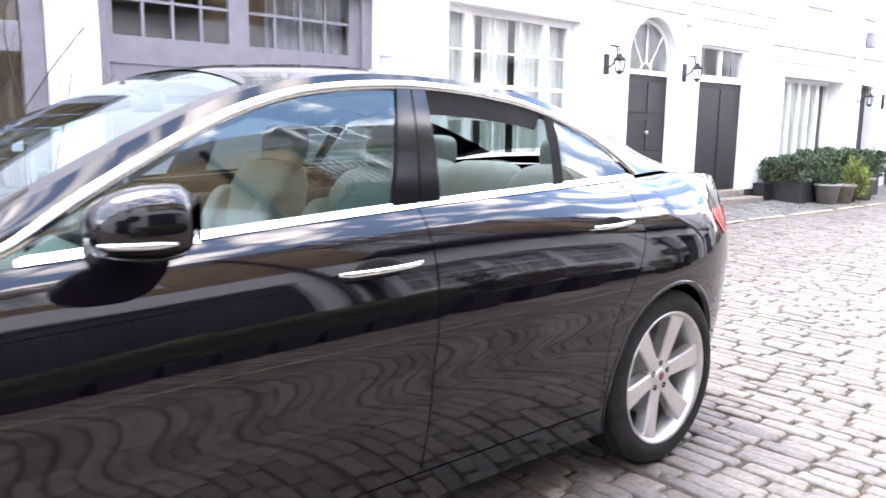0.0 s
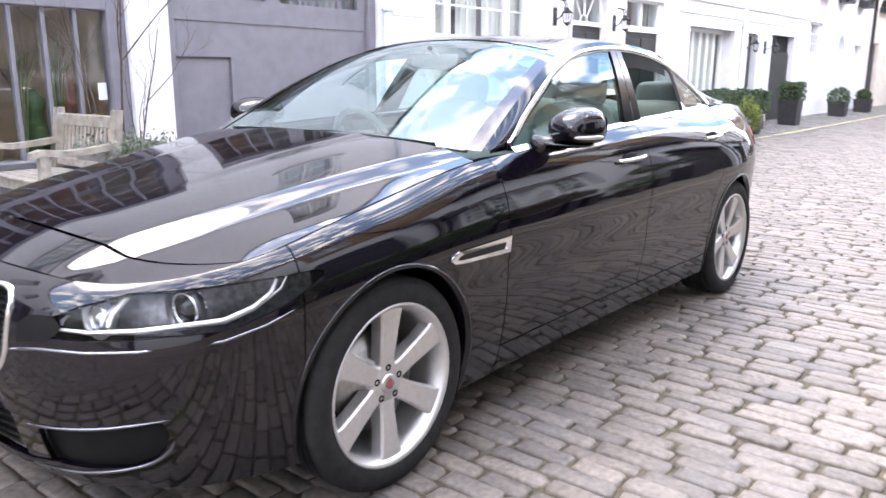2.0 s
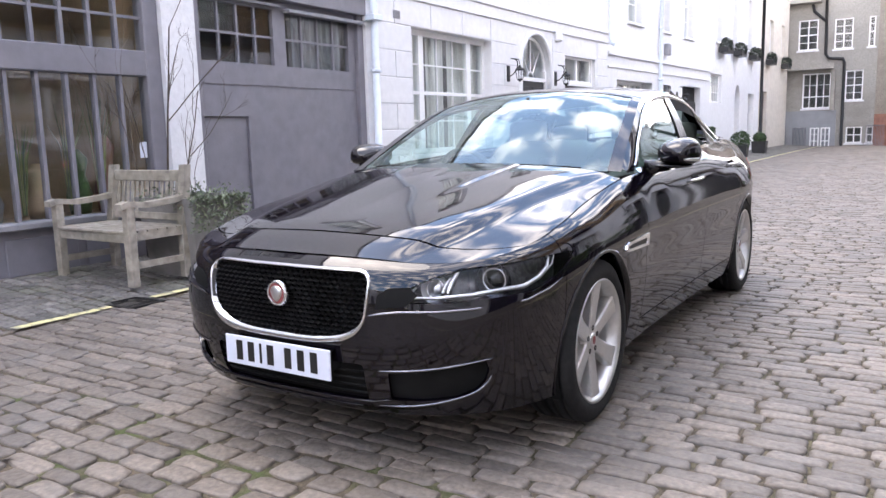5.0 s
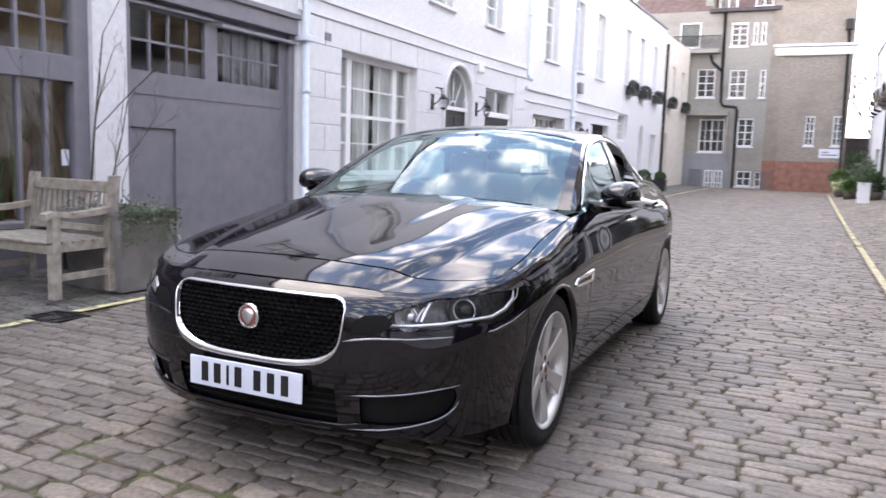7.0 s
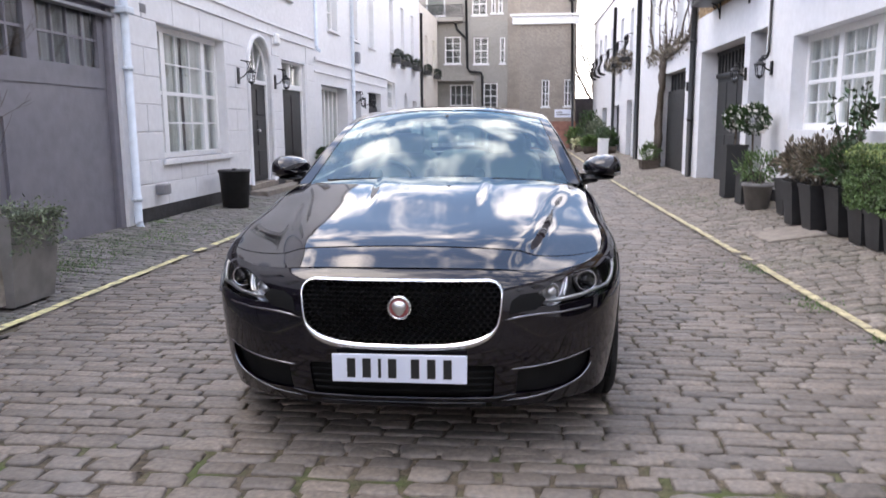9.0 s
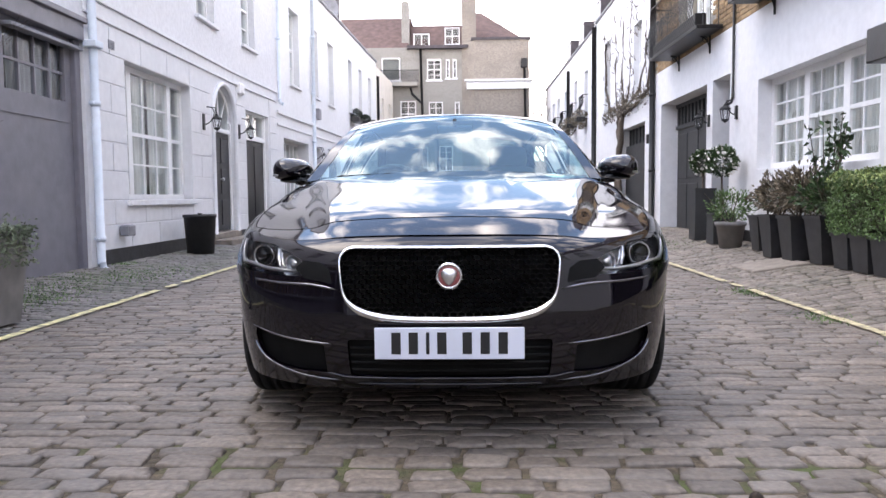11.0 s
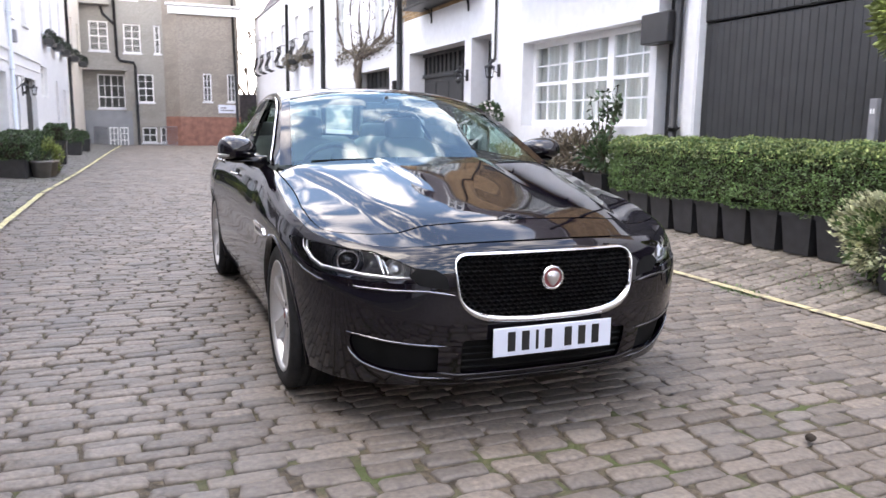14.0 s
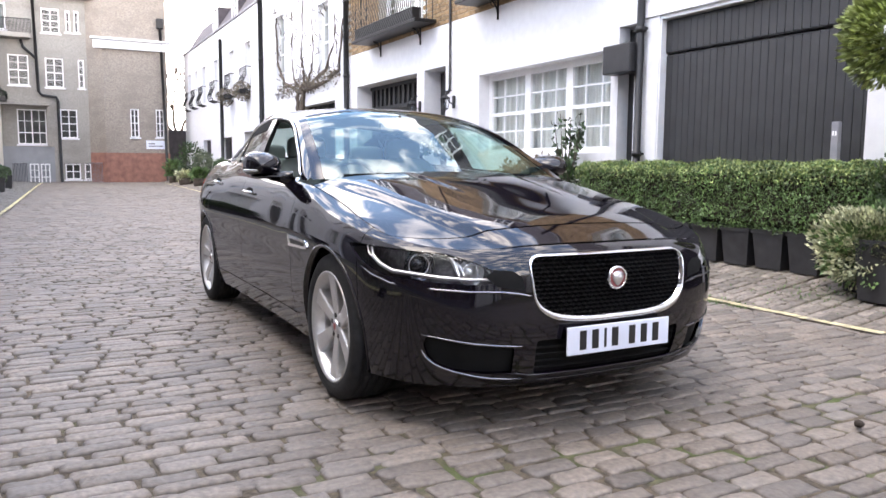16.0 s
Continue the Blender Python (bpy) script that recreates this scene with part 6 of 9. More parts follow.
for side, mirror in (("left", False), ("right", True)):
    bm = bmesh.new()
    skin_patch(bm, WING_CUT + gap, lambda z: DOOR_F - gap, lambda s: 0.19, z_top, step=0.0125, cuts=(ARCH_F, HEADLAMP), mirror=mirror, flange=0.012)
    part("front_wing", bm, PAINT, car)
    bm = bmesh.new()
    skin_patch(bm, DOOR_F + gap, lambda z: door_mid(z) - gap, 0.300, z_top, step=0.025, mirror=mirror, flange=0.012)
    part("front_door", bm, PAINT, car)
    bm = bmesh.new()
    skin_patch(bm, lambda z: door_mid(z) + gap, lambda z: door_rear(z) - gap, 0.300, z_top, step=0.025, cuts=(arch_cut(WHEELBASE, 0.385),), mirror=mirror, flange=0.012)
    part("rear_door", bm, PAINT, car)
    bm = bmesh.new()
    skin_patch(bm, lambda z: door_rear(z) + gap, s_of_y(3.46), z_bottom, z_top, step=0.016, cuts=(ARCH_R,), mirror=mirror, flange=0.012)
    part("rear_wing", bm, PAINT, car)
    bm = bmesh.new()
    skin_patch(bm, DOOR_F + gap, s_of_y(2.47), z_bottom, 0.295, step=0.03, cuts=(ARCH_F, ARCH_R), mirror=mirror, flange=0.012)
    part("sill", bm, PAINT, car)
    # lips of the wheel arches
    for hub in (0.0, WHEELBASE):
        s0 = s_of_y(hub)
        bm = bmesh.new()
        ring = []
        for k in range(41):
            a = radians(lerp(-24, 204, k / 40))
            row = []
            for rr, off in ((0.372, -0.012), (0.374, 0.003), (0.362, 0.004), (0.356, -0.03), (0.356, -0.16)):
                s, z = s0 + rr * math.cos(a), HUB_Z + rr * math.sin(a)
                p = skin(s, max(z, 0.19), off)
                if mirror:
                    p.x = -p.x
                row.append(bm.verts.new(p))
            ring.append(row)
        for ra, rb in zip(ring, ring[1:]):
            for k in range(4):
                f = bm.faces.new((ra[k], rb[k], rb[k + 1], ra[k + 1]) if not mirror else (ra[k + 1], rb[k + 1], rb[k], ra[k]))
                f.smooth = True
        part("wheel_arch_lip", bm, PAINT, car)
    # bright strip under the side glass
    bm = bmesh.new()

    def strip(u, v):
        s = lerp(s_of_y(0.72), s_of_y(2.84), u)
        p = skin(s, z_top(s) - 0.001, 0.002) + Vector((0, 0, 0.002)) if v < 0.5 else skin(s, z_top(s)) + Vector((-0.016, 0, 0.018))
        return p
    grid_surface(bm, strip, 90, 1, mirror=mirror)
    part("waist_trim", bm, CHROME, car, "bright chrome strip")


def tail_half(bm, mirror):
    skin_patch(bm, s_of_y(3.46) + gap, S_END, z_bottom, z_top, step=0.03, mirror=mirror, flange=0.012)


part("rear_bumper", both_sides(tail_half), PAINT, car)


def deck_half(bm, mirror):
    def f(r, v):
        y0, y1 = 3.30, 3.71
        s = s_of_y(lerp(3.18, 3.50, v)) if v < 1 else s_of_y(3.50)
        c = wrap_top(s)
        m = Vector((0, lerp(3.26, wrap_top(S_END).y, v), lerp(1.118, wrap_top(S_END).z, v)))
        return Vector((c.x * r, lerp(m.y, c.y, r ** 2.5) if v < 1 else lerp(m.y, c.y, r ** 2.5), lerp(m.z, c.z, r ** 2)))
    grid_surface(bm, f, 20, 14, mirror=mirror)


part("boot_lid", both_sides(deck_half), PAINT, car)

# upper body: windscreen, roof, rear window ------------------------------------
STATIONS = [(0.47, 0.56), (0.8, 0.86), (1.1, 1.12), (1.33, 1.31), (1.6, 1.6), (1.9, 1.9), (2.2, 2.2), (2.42, 2.45), (2.75, 2.75), (3.0, 2.99), (3.24, 3.22)]
mid_y = spline([(i, a) for i, (a, b) in enumerate(STATIONS)])
edge_y = spline([(i, b) for i, (a, b) in enumerate(STATIONS)])


def upper(r, v):
    """v in stations from the foot of the windscreen (0) to the foot of the rear window (10); r across."""
    ym, ye = mid_y(v), edge_y(v)
    zm, ze, xe = roof_mid(ym), rail_z(ye), rail_x(ye)
    bow = r ** 2.6 if 3 <= v <= 7 else r ** 2.2
    x = xe * r
    return Vector((x, lerp(ym, ye, r ** 2), lerp(zm, ze, bow)))


def upper_part(name, v0, v1, r0, r1, mat, label="", nu=24, nv=24, off=0.0, seam=0.0):
    def half(bm, mirror):
        grid_surface(bm, lambda r, v: upper(lerp(r0, r1, r), lerp(v0, v1, v)) - Vector((0, 0, off)), nu, nv, mirror=mirror, flange=seam)
    return part(name, both_sides(half), mat, car, label)


upper_part("roof", 2.96, 7.1, 0.0, 1.0, PAINT, nv=36)
upper_part("windscreen", 0.0, 2.98, 0.0, 0.925, SCREEN_GLASS, "clear laminated windscreen", nv=40, off=0.003)
upper_part("rear_window", 7.08, 9.9, 0.0, 0.88, DARK_GLASS, "tinted rear window", off=0.003)
for mirror in (False, True):
    for name, v0, v1, r0 in (("windscreen_pillar", 0.0, 2.97, 0.92), ("rear_pillar", 7.08, 10.0, 0.87)):
        bm = bmesh.new()
        grid_surface(bm, lambda r, v: upper(lerp(r0, 1.0, r), lerp(v0, v1, v)), 4, 24, mirror=mirror)
        part(name, bm, PAINT, car)
# black border and header of the windscreen
upper_part("windscreen_header", 2.80, 2.97, 0.0, 0.925, GLOSS_BLACK, nv=3, off=0.006)
upper_part("scuttle", 0.0, 0.16, 0.0, 0.93, UNDER, nv=2, off=0.012)
upper_part("headlining", 2.9, 7.2, 0.0, 0.97, HEADLINING, "pale cloth headlining", nv=14, off=0.035)


# side glass -------------------------------------------------------------------
def belt(y):
    return wrap_top(s_of_y(y)) + Vector((-0.010, 0, 0.012))


glass_top = spline([(0.70, 0.995), (0.85, 1.086), (1.0, 1.164), (1.2, 1.258), (1.4, 1.320), (1.6, 1.350), (1.85, 1.362), (2.1, 1.350), (2.3, 1.325), (2.46, 1.290), (2.6, 1.248), (2.7, 1.208), (2.79, 1.150), (2.86, 1.082)])


def flank(y, z):
    """A point of the side above the waist, at height z."""
    b = belt(y)
    top_z, top_x = rail_z(y), rail_x(y)
    t = 0.0 if top_z - b.z < 1e-4 else (z - b.z) / (top_z - b.z)
    x = lerp(b.x, top_x, t) + 0.012 * math.sin(math.pi * min(max(t, 0), 1))
    return Vector((x, y, z))


def flank_sheet(y0, y1, lower, higher, n, rows, out, mirror):
    """A sheet of the upper side; y0 and y1 may be pairs (at the waist, at the top) for leaning edges."""
    ya, yb = (e if isinstance(e, tuple) else (e, e) for e in (y0, y1))
    bm = bmesh.new()

    def f(a, b):
        y = lerp(lerp(ya[0], ya[1], b), lerp(yb[0], yb[1], b), a)
        return flank(y, lerp(lower(y), higher(y), b)) + Vector((out, 0, 0))
    grid_surface(bm, f, n, rows, mirror=mirror)
    return bm


belt_z = lambda y: belt(y).z
glass_end = 2.83
top_of_glass = lambda y: max(glass_top(y) - 0.004, belt_z(y) + 0.002)
B_FRONT, B_REAR, C_FRONT, C_REAR = (1.63, 1.765), (1.80, 1.87), (2.318, 2.405), (2.375, 2.465)
for side, mirror in (("left", False), ("right", True)):
    # cant rail and pillars in body colour
    part("cant_rail", flank_sheet(0.58, 3.22, lambda y: max(min(glass_top(y) if 0.70 <= y <= glass_end else belt_z(y), rail_z(y)), belt_z(y)), lambda y: max(rail_z(y), belt_z(y)), 130, 4, 0.0, mirror), PAINT, car)
    open_front, open_rear = side == "right", side == "left"
    if not open_front:
        part("front_side_window", flank_sheet(0.72, B_FRONT, belt_z, top_of_glass, 30, 8, -0.006, mirror), CAR_GLASS, car, "side window, wound up")
    if not open_rear:
        part("rear_side_window", flank_sheet(B_REAR, C_FRONT, belt_z, top_of_glass, 24, 8, -0.006, mirror), DARK_GLASS, car, "side window, wound up")
    part("quarter_window", flank_sheet(C_REAR, glass_end, belt_z, top_of_glass, 14, 6, -0.006, mirror), DARK_GLASS, car, "small fixed side window")
    y_m = lerp(B_FRONT[0], B_REAR[0], 0.55), lerp(B_FRONT[1], B_REAR[1], 0.5)
    part("centre_pillar", flank_sheet(B_FRONT, (y_m[0] - 0.003, y_m[1] - 0.003), belt_z, lambda y: glass_top(y) - 0.002, 4, 8, 0.002, mirror), GLOSS_BLACK, car, "gloss black pillar")
    part("centre_pillar", flank_sheet((y_m[0] + 0.003, y_m[1] + 0.003), B_REAR, belt_z, lambda y: glass_top(y) - 0.002, 4, 8, 0.002, mirror), GLOSS_BLACK, car, "gloss black pillar")
    part("pillar_core", flank_sheet((B_FRONT[0] + 0.01, B_FRONT[1] + 0.01), (B_REAR[0] - 0.01, B_REAR[1] - 0.01), belt_z, lambda y: glass_top(y) - 0.002, 2, 6, -0.03, mirror), UNDER, car)
    part("door_divider", flank_sheet(C_FRONT, C_REAR, belt_z, lambda y: glass_top(y) - 0.002, 3, 8, 0.001, mirror), UNDER, car, "satin black upright")
    part("rear_door_seal", flank_sheet((B_REAR[0], B_REAR[1] - 0.02), C_FRONT, lambda y: glass_top(y) - 0.085, lambda y: glass_top(y) - 0.006, 20, 3, -0.004, mirror), UNDER, car, "satin black window frame")
    # dark seals round the window openings
    part("window_seal", flank_sheet(0.74, 2.79, lambda y: max(glass_top(y) - 0.030, belt_z(y)), lambda y: max(glass_top(y), belt_z(y) + 0.002), 60, 2, -0.012, mirror), UNDER, car)
    # bright surround over the side glass
    bm = bmesh.new()
    pts = []
    for k in range(70):
        y = lerp(0.690, 2.86, k / 69)
        p = flank(y, glass_top(y)) + Vector((0.004, 0, 0))
        pts.append(Vector((-p.x if mirror else p.x, p.y, p.z)))
    rings = []
    for k, p in enumerate(pts):
        d = (pts[min(k + 1, 69)] - pts[max(k - 1, 0)]).normalized()
        n = Vector((-1 if mirror else 1, 0, 0.25)).normalized()
        w = d.cross(n).normalized() * (0.0125 if not mirror else -0.0125)
        rings.append([bm.verts.new(p + w), bm.verts.new(p + n * 0.006 + w * 0.6), bm.verts.new(p + n * 0.006 - w * 0.6), bm.verts.new(p - w)])
    for ra, rb in zip(rings, rings[1:]):
        for j in range(3):
            f = bm.faces.new((ra[j], rb[j], rb[j + 1], ra[j + 1]))
            f.smooth = True
    bmesh.ops.recalc_face_normals(bm, faces=bm.faces[:])
    part("window_surround", bm, CHROME, car, "bright chrome window surround")
    # mirror
    sg = -1 if mirror else 1
    arm = bmesh.new()
    tube(arm, [(sg * 0.80, 0.88, 0.978), (sg * 0.86, 0.89, 0.988), (sg * 0.915, 0.89, 0.998)], [0.045, 0.032, 0.03], 10)
    mirror_arm = part("mirror_arm", arm, GLOSS_BLACK, car)
    bm = bmesh.new()
    shell = bmesh.ops.create_uvsphere(bm, u_segments=28, v_segments=18, radius=1.0)["verts"]

    def shell_point(x, y, z):
        """Domed above, flatter below, cut off square towards the glass."""
        depth = -0.145 * abs(y) if y < 0 else 0.060 * y ** 0.45
        x = math.copysign(abs(x) ** 0.78, x)
        z = 0.074 * z ** 0.86 if z > 0 else -0.054 * abs(z) ** 0.62
        return Vector((sg * (0.946 + x * 0.108), 0.945 + depth - 0.025 * x, 1.050 + z * (1 + 0.16 * x)))
    for v in shell:
        v.co = shell_point(*v.co)
    if mirror:
        bmesh.ops.reverse_faces(bm, faces=bm.faces[:])
    housing = part("mirror_housing", bm, PAINT, car, smooth=True)
    bm = bmesh.new()
    face = bmesh.ops.create_circle(bm, cap_ends=True, segments=28, radius=1.0)["verts"]
    for v in face:
        x, y = v.co.x, v.co.y
        x, y = math.copysign(abs(x) ** 0.6, x), math.copysign(abs(y) ** 0.6, y)
        v.co = Vector((sg * (0.948 + x * 0.090), 1.0075 - 0.0206 * x, 1.056 + y * 0.049))
    part("mirror_glass", bm, MIRROR, housing, "silvered mirror glass")
    bm = bmesh.new()
    pts = []
    for k in range(12):
        a, low = radians(lerp(28, 92, k / 11)), radians(-20)
        pts.append(shell_point(math.sin(a) * math.cos(low), -math.cos(a) * math.cos(low), math.sin(low)) + Vector((0, 0, 0.004)))
    tube(bm, pts, [0.004, 0.007] + [0.0085] * 8 + [0.007, 0.004], 6)
    part("indicator_strip", bm, SATIN_CHROME, housing, "clear indicator strip")
    bm = bmesh.new()
    vs = bmesh.ops.create_uvsphere(bm, u_segments=20, v_segments=10, radius=1.0)["verts"]
    for v in vs:
        v.co = Vector((sg * (0.918 + 0.102 * v.co.x), 0.915 + 0.084 * v.co.y, 0.992 + 0.015 * v.co.z))
    part("mirror_base", bm, GLOSS_BLACK, mirror_arm, smooth=True)
    # handles
    for y_h, half_l in ((1.515, 0.128), (2.485, 0.112)):
        s = s_of_y(y_h)
        z_h = 0.886 + (y_h - 1.515) * 0.042
        bm = bmesh.new()
        pts = []
        for k in range(11):
            t = k / 10
            p = skin(s_of_y(y_h - half_l + 2 * half_l * t), z_h + 0.006 * t, 0.010 + 0.020 * math.sin(math.pi * t) ** 0.5)
            pts.append((sg * p.x, p.y, p.z))
        tube(bm, pts, [0.005] + [0.0085] * 9 + [0.005], 8)
        part("door_handle", bm, CHROME, car, "bright chrome door handle")
        bm = bmesh.new()
        cup = bmesh.ops.create_uvsphere(bm, u_segments=16, v_segments=8, radius=1.0)["verts"]
        p0 = skin(s, z_h, -0.004)
        for v in cup:
            v.co = Vector((sg * p0.x + v.co.x * 0.009, p0.y + v.co.y * 0.080, p0.z - 0.006 + v.co.z * 0.036))
        part("handle_recess", bm, UNDER, car, smooth=True)
    # vent on the front wing
    def vent_ring(scale, off):
        sv0, sv1 = s_of_y(0.230), s_of_y(0.556)
        pts = []
        for a, b in ((0.0, 0.35), (0.03, 0.75), (0.12, 0.98), (1.0, 1.0), (1.0, 0.0), (0.2, 0.0), (0.05, 0.08)):
            a = 0.5 + (a - 0.5) * scale[0]
            b = 0.5 + (b - 0.5) * scale[1]
            z = 0.656 - 0.010 * a + b * (0.042 + 0.018 * a)
            p = skin(lerp(sv0, sv1, a), z, off)
            pts.append(Vector((sg * p.x, p.y, p.z)))
        return pts
    bm = bmesh.new()
    loops = [[bm.verts.new(p) for p in vent_ring(sc, off)] for sc, off in (((1, 1), 0.0), ((0.99, 0.95), 0.008), ((0.84, 0.42), 0.009), ((0.82, 0.36), 0.002))]
    for la, lb in zip(loops, loops[1:]):
        for k in range(7):
            bm.faces.new((la[k], la[(k + 1) % 7], lb[(k + 1) % 7], lb[k]))
    bmesh.ops.recalc_face_normals(bm, faces=bm.faces[:])
    vent = part("wing_vent", bm, CHROME, car, "chrome vent blade")
    bm = bmesh.new()
    bm.faces.new([bm.verts.new(p) for p in vent_ring((0.82, 0.36), 0.003)])
    part("vent_insert", bm, GRILLE_BLACK, vent)
    # headlamp
    lamp = bmesh.new()
    zs = [p[1] for p in HEADLAMP_PTS]
    ss = [p[0] for p in HEADLAMP_PTS]
    skin_patch(lamp, min(ss), max(ss), min(zs) - 0.004, max(zs) + 0.004, step=0.012, keep_inside=HEADLAMP, off=-0.004, mirror=mirror)
    lens = part("headlamp", lamp, LAMP_GLASS, car, "clear headlamp with bright inner rings")
    bm = bmesh.new()
    skin_patch(bm, min(ss) - 0.02, max(ss) + 0.01, min(zs) - 0.02, max(zs) + 0.008, step=0.02, off=-0.115, mirror=mirror)
    part("lamp_bowl", bm, LAMP_INNER, lens)
    def lamp_point(s, z, off):
        p = skin(s, z, off)
        return Vector((sg * p.x, p.y, p.z))
    for s_c, rad, deep in ((0.65, 0.036, -0.085), (0.905, 0.043, -0.085)):
        bm = bmesh.new()
        z_c = 0.650 if rad < 0.04 else 0.670
        c = lamp_point(s_c, z_c, deep)
        fwd = Vector((0.18 * sg, -1, 0)).normalized()
        u = fwd.cross(Vector((0, 0, 1))).normalized()
        rings = []
        for r_, d_ in ((rad * 1.04, 0.0), (rad * 1.02, 0.028), (rad * 0.96, 0.033), (rad * 0.86, 0.027), (rad * 0.84, 0.012)):
            rings.append([bm.verts.new(c + fwd * d_ + (u * math.cos(k * math.tau / 24) + Vector((0, 0, 1)) * math.sin(k * math.tau / 24)) * r_) for k in range(24)])
        for ra, rb in zip(rings, rings[1:]):
            for k in range(24):
                f = bm.faces.new((ra[k], ra[(k + 1) % 24], rb[(k + 1) % 24], rb[k]))
                f.smooth = True
        bmesh.ops.recalc_face_normals(bm, faces=bm.faces[:])
        part("lamp_ring", bm, CHROME, lens)
        bm = bmesh.new()
        dish = [[bm.verts.new(c + fwd * d_ + (u * math.cos(k * math.tau / 24) + Vector((0, 0, 1)) * math.sin(k * math.tau / 24)) * r_) for k in range(24)] for r_, d_ in ((rad * 1.05, 0.004), (rad * 1.30, 0.016), (rad * 1.48, 0.036))]
        for ra, rb in zip(dish, dish[1:]):
            for k in range(24):
                bm.faces.new((ra[k], ra[(k + 1) % 24], rb[(k + 1) % 24], rb[k])).smooth = True
        part("reflector", bm, DARK_CHROME if rad > 0.04 else SATIN_CHROME, lens)
        bm = bmesh.new()
        bmesh.ops.create_uvsphere(bm, u_segments=20, v_segments=12, radius=rad * 0.85)
        for v in bm.verts:
            v.co = v.co + c + fwd * 0.008
        part("projector", bm, SATIN_CHROME if rad < 0.04 else GLOSS_BLACK, lens, smooth=True)
    bm = bmesh.new()
    pts = [lamp_point(s_of_x(0.50), 0.629, -0.022), lamp_point(s_of_x(0.62), 0.627, -0.022), lamp_point(s_of_x(0.72), 0.632, -0.022), lamp_point(s_of_y(-0.53), 0.646, -0.022),
           lamp_point(s_of_y(-0.46), 0.668, -0.022), lamp_point(s_of_y(-0.41), 0.698, -0.022), lamp_point(s_of_y(-0.39), 0.728, -0.022)]
    tube(bm, pts, [0.004, 0.007, 0.0085, 0.009, 0.009, 0.0075, 0.004], 8)
    part("running_light_blade", bm, SATIN_CHROME, lens, "silver running-light strip")
    for sa, za, sb, zb, rad in ((0.640, 0.642, 0.668, 0.690, 0.006), (0.656, 0.640, 0.690, 0.706, 0.010), (0.540, 0.638, 0.556, 0.662, 0.005)):
        bm = bmesh.new()
        sm = (s_of_x(sa) + s_of_x(sb)) / 2 - 0.006
        tube(bm, [lamp_point(s_of_x(sa), za, -0.03), lamp_point(sm, (za + zb) / 2, -0.026), lamp_point(s_of_x(sb), zb, -0.03)], [rad * 0.6, rad, rad * 0.6], 6)
        part("lamp_divider", bm, SATIN_CHROME, lens)
    bm = bmesh.new()
    tube(bm, [lamp_point(s_of_y(-0.52), 0.652, -0.018), lamp_point(s_of_y(-0.44), 0.676, -0.018), lamp_point(s_of_y(-0.385), 0.706, -0.018), lamp_point(s_of_y(-0.36), 0.736, -0.018)], [0.002, 0.003, 0.003, 0.002], 6)
    part("outer_line", bm, SATIN_CHROME, lens)
    # bright line under the headlamp
    bm = bmesh.new()
    pts = [lamp_point(s_of_x(0.395), 0.568, 0.001), lamp_point(s_of_x(0.44), 0.576, 0.001), lamp_point(s_of_x(0.50), 0.584, 0.001), lamp_point(s_of_x(0.62), 0.585, 0.001), lamp_point(s_of_x(0.72), 0.590, 0.001),
           lamp_point(s_of_y(-0.54), 0.602, 0.001), lamp_point(s_of_y(-0.44), 0.626, 0.001), lamp_point(s_of_y(-0.36), 0.654, 0.0)]
    tube(bm, pts, [0.002, 0.006, 0.0055, 0.005, 0.005, 0.005, 0.004, 0.001], 6)
    part("lamp_underline", bm, DARK_CHROME, car, "thin smoked chrome line under the lamp")
    bm = bmesh.new()
    slot = [(0.418, 0.588), (0.47, 0.598), (0.53, 0.604), (0.575, 0.640), (0.545, 0.668), (0.47, 0.664), (0.430, 0.640)]
    skin_patch(bm, 0.40, 0.59, 0.58, 0.68, step=0.008, keep_inside=polygon_cut(slot), off=0.0012, mirror=mirror)
    part("lamp_slot", bm, UNDER, car, "matt black slot beside the headlamp")
    bm = bmesh.new()
    skin_patch(bm, s_of_x(0.595), s_of_x(0.640), 0.548, 0.590, step=0.012, off=0.0016, mirror=mirror, flange=0.003)
    part("towing_eye_cover", bm, PAINT, car)
    # lower side intake with its blades
    bm = bmesh.new()
    si = [p[0] for p in SIDE_INTAKE_PTS]
    skin_patch(bm, min(si) - 0.02, max(si) + 0.02, 0.24, 0.42, step=0.03, off=-0.03, mirror=mirror)
    part("side_intake", bm, UNDER, car)
    upper_blade = [(s_of_x(0.42), 0.372), (s_of_x(0.52), 0.378), (s_of_x(0.64), 0.390), (s_of_x(0.765), 0.412)]
    lower_blade = [(s_of_x(0.40), 0.232), (s_of_x(0.54), 0.240), (s_of_x(0.66), 0.264), (s_of_x(0.725), 0.290), (s_of_x(0.757), 0.325), (s_of_x(0.766), 0.352)]
    for knots, rad in ((upper_blade, 0.0045), (lower_blade, 0.0050)):
        curve_s = spline([(i, k[0]) for i, k in enumerate(knots)])
        curve_z = spline([(i, k[1]) for i, k in enumerate(knots)])
        m = (len(knots) - 1) * 5
        bm = bmesh.new()
        tube(bm, [lamp_point(curve_s(k / 5), curve_z(k / 5), 0.001) for k in range(m + 1)], [rad * min(1, 0.25 + 0.25 * min(k, m - k)) for k in range(m + 1)], 6)
        # smoked chrome in place of black paint: it puts in the blade's edge highlight
        part("bumper_blade", bm, DARK_CHROME, car, "slim black bumper blade, its highlight put in as smoked chrome")
    # rear lamp
    bm = bmesh.new()
    skin_patch(bm, lambda z: s_of_y(3.20 + abs(z - 0.905) * 1.2), S_END - 0.30, 0.835, 0.938, step=0.02, off=0.004, mirror=mirror, flange=0.006)
    part("tail_lamp", bm, TAIL_RED, car, "red tail lamp lens")
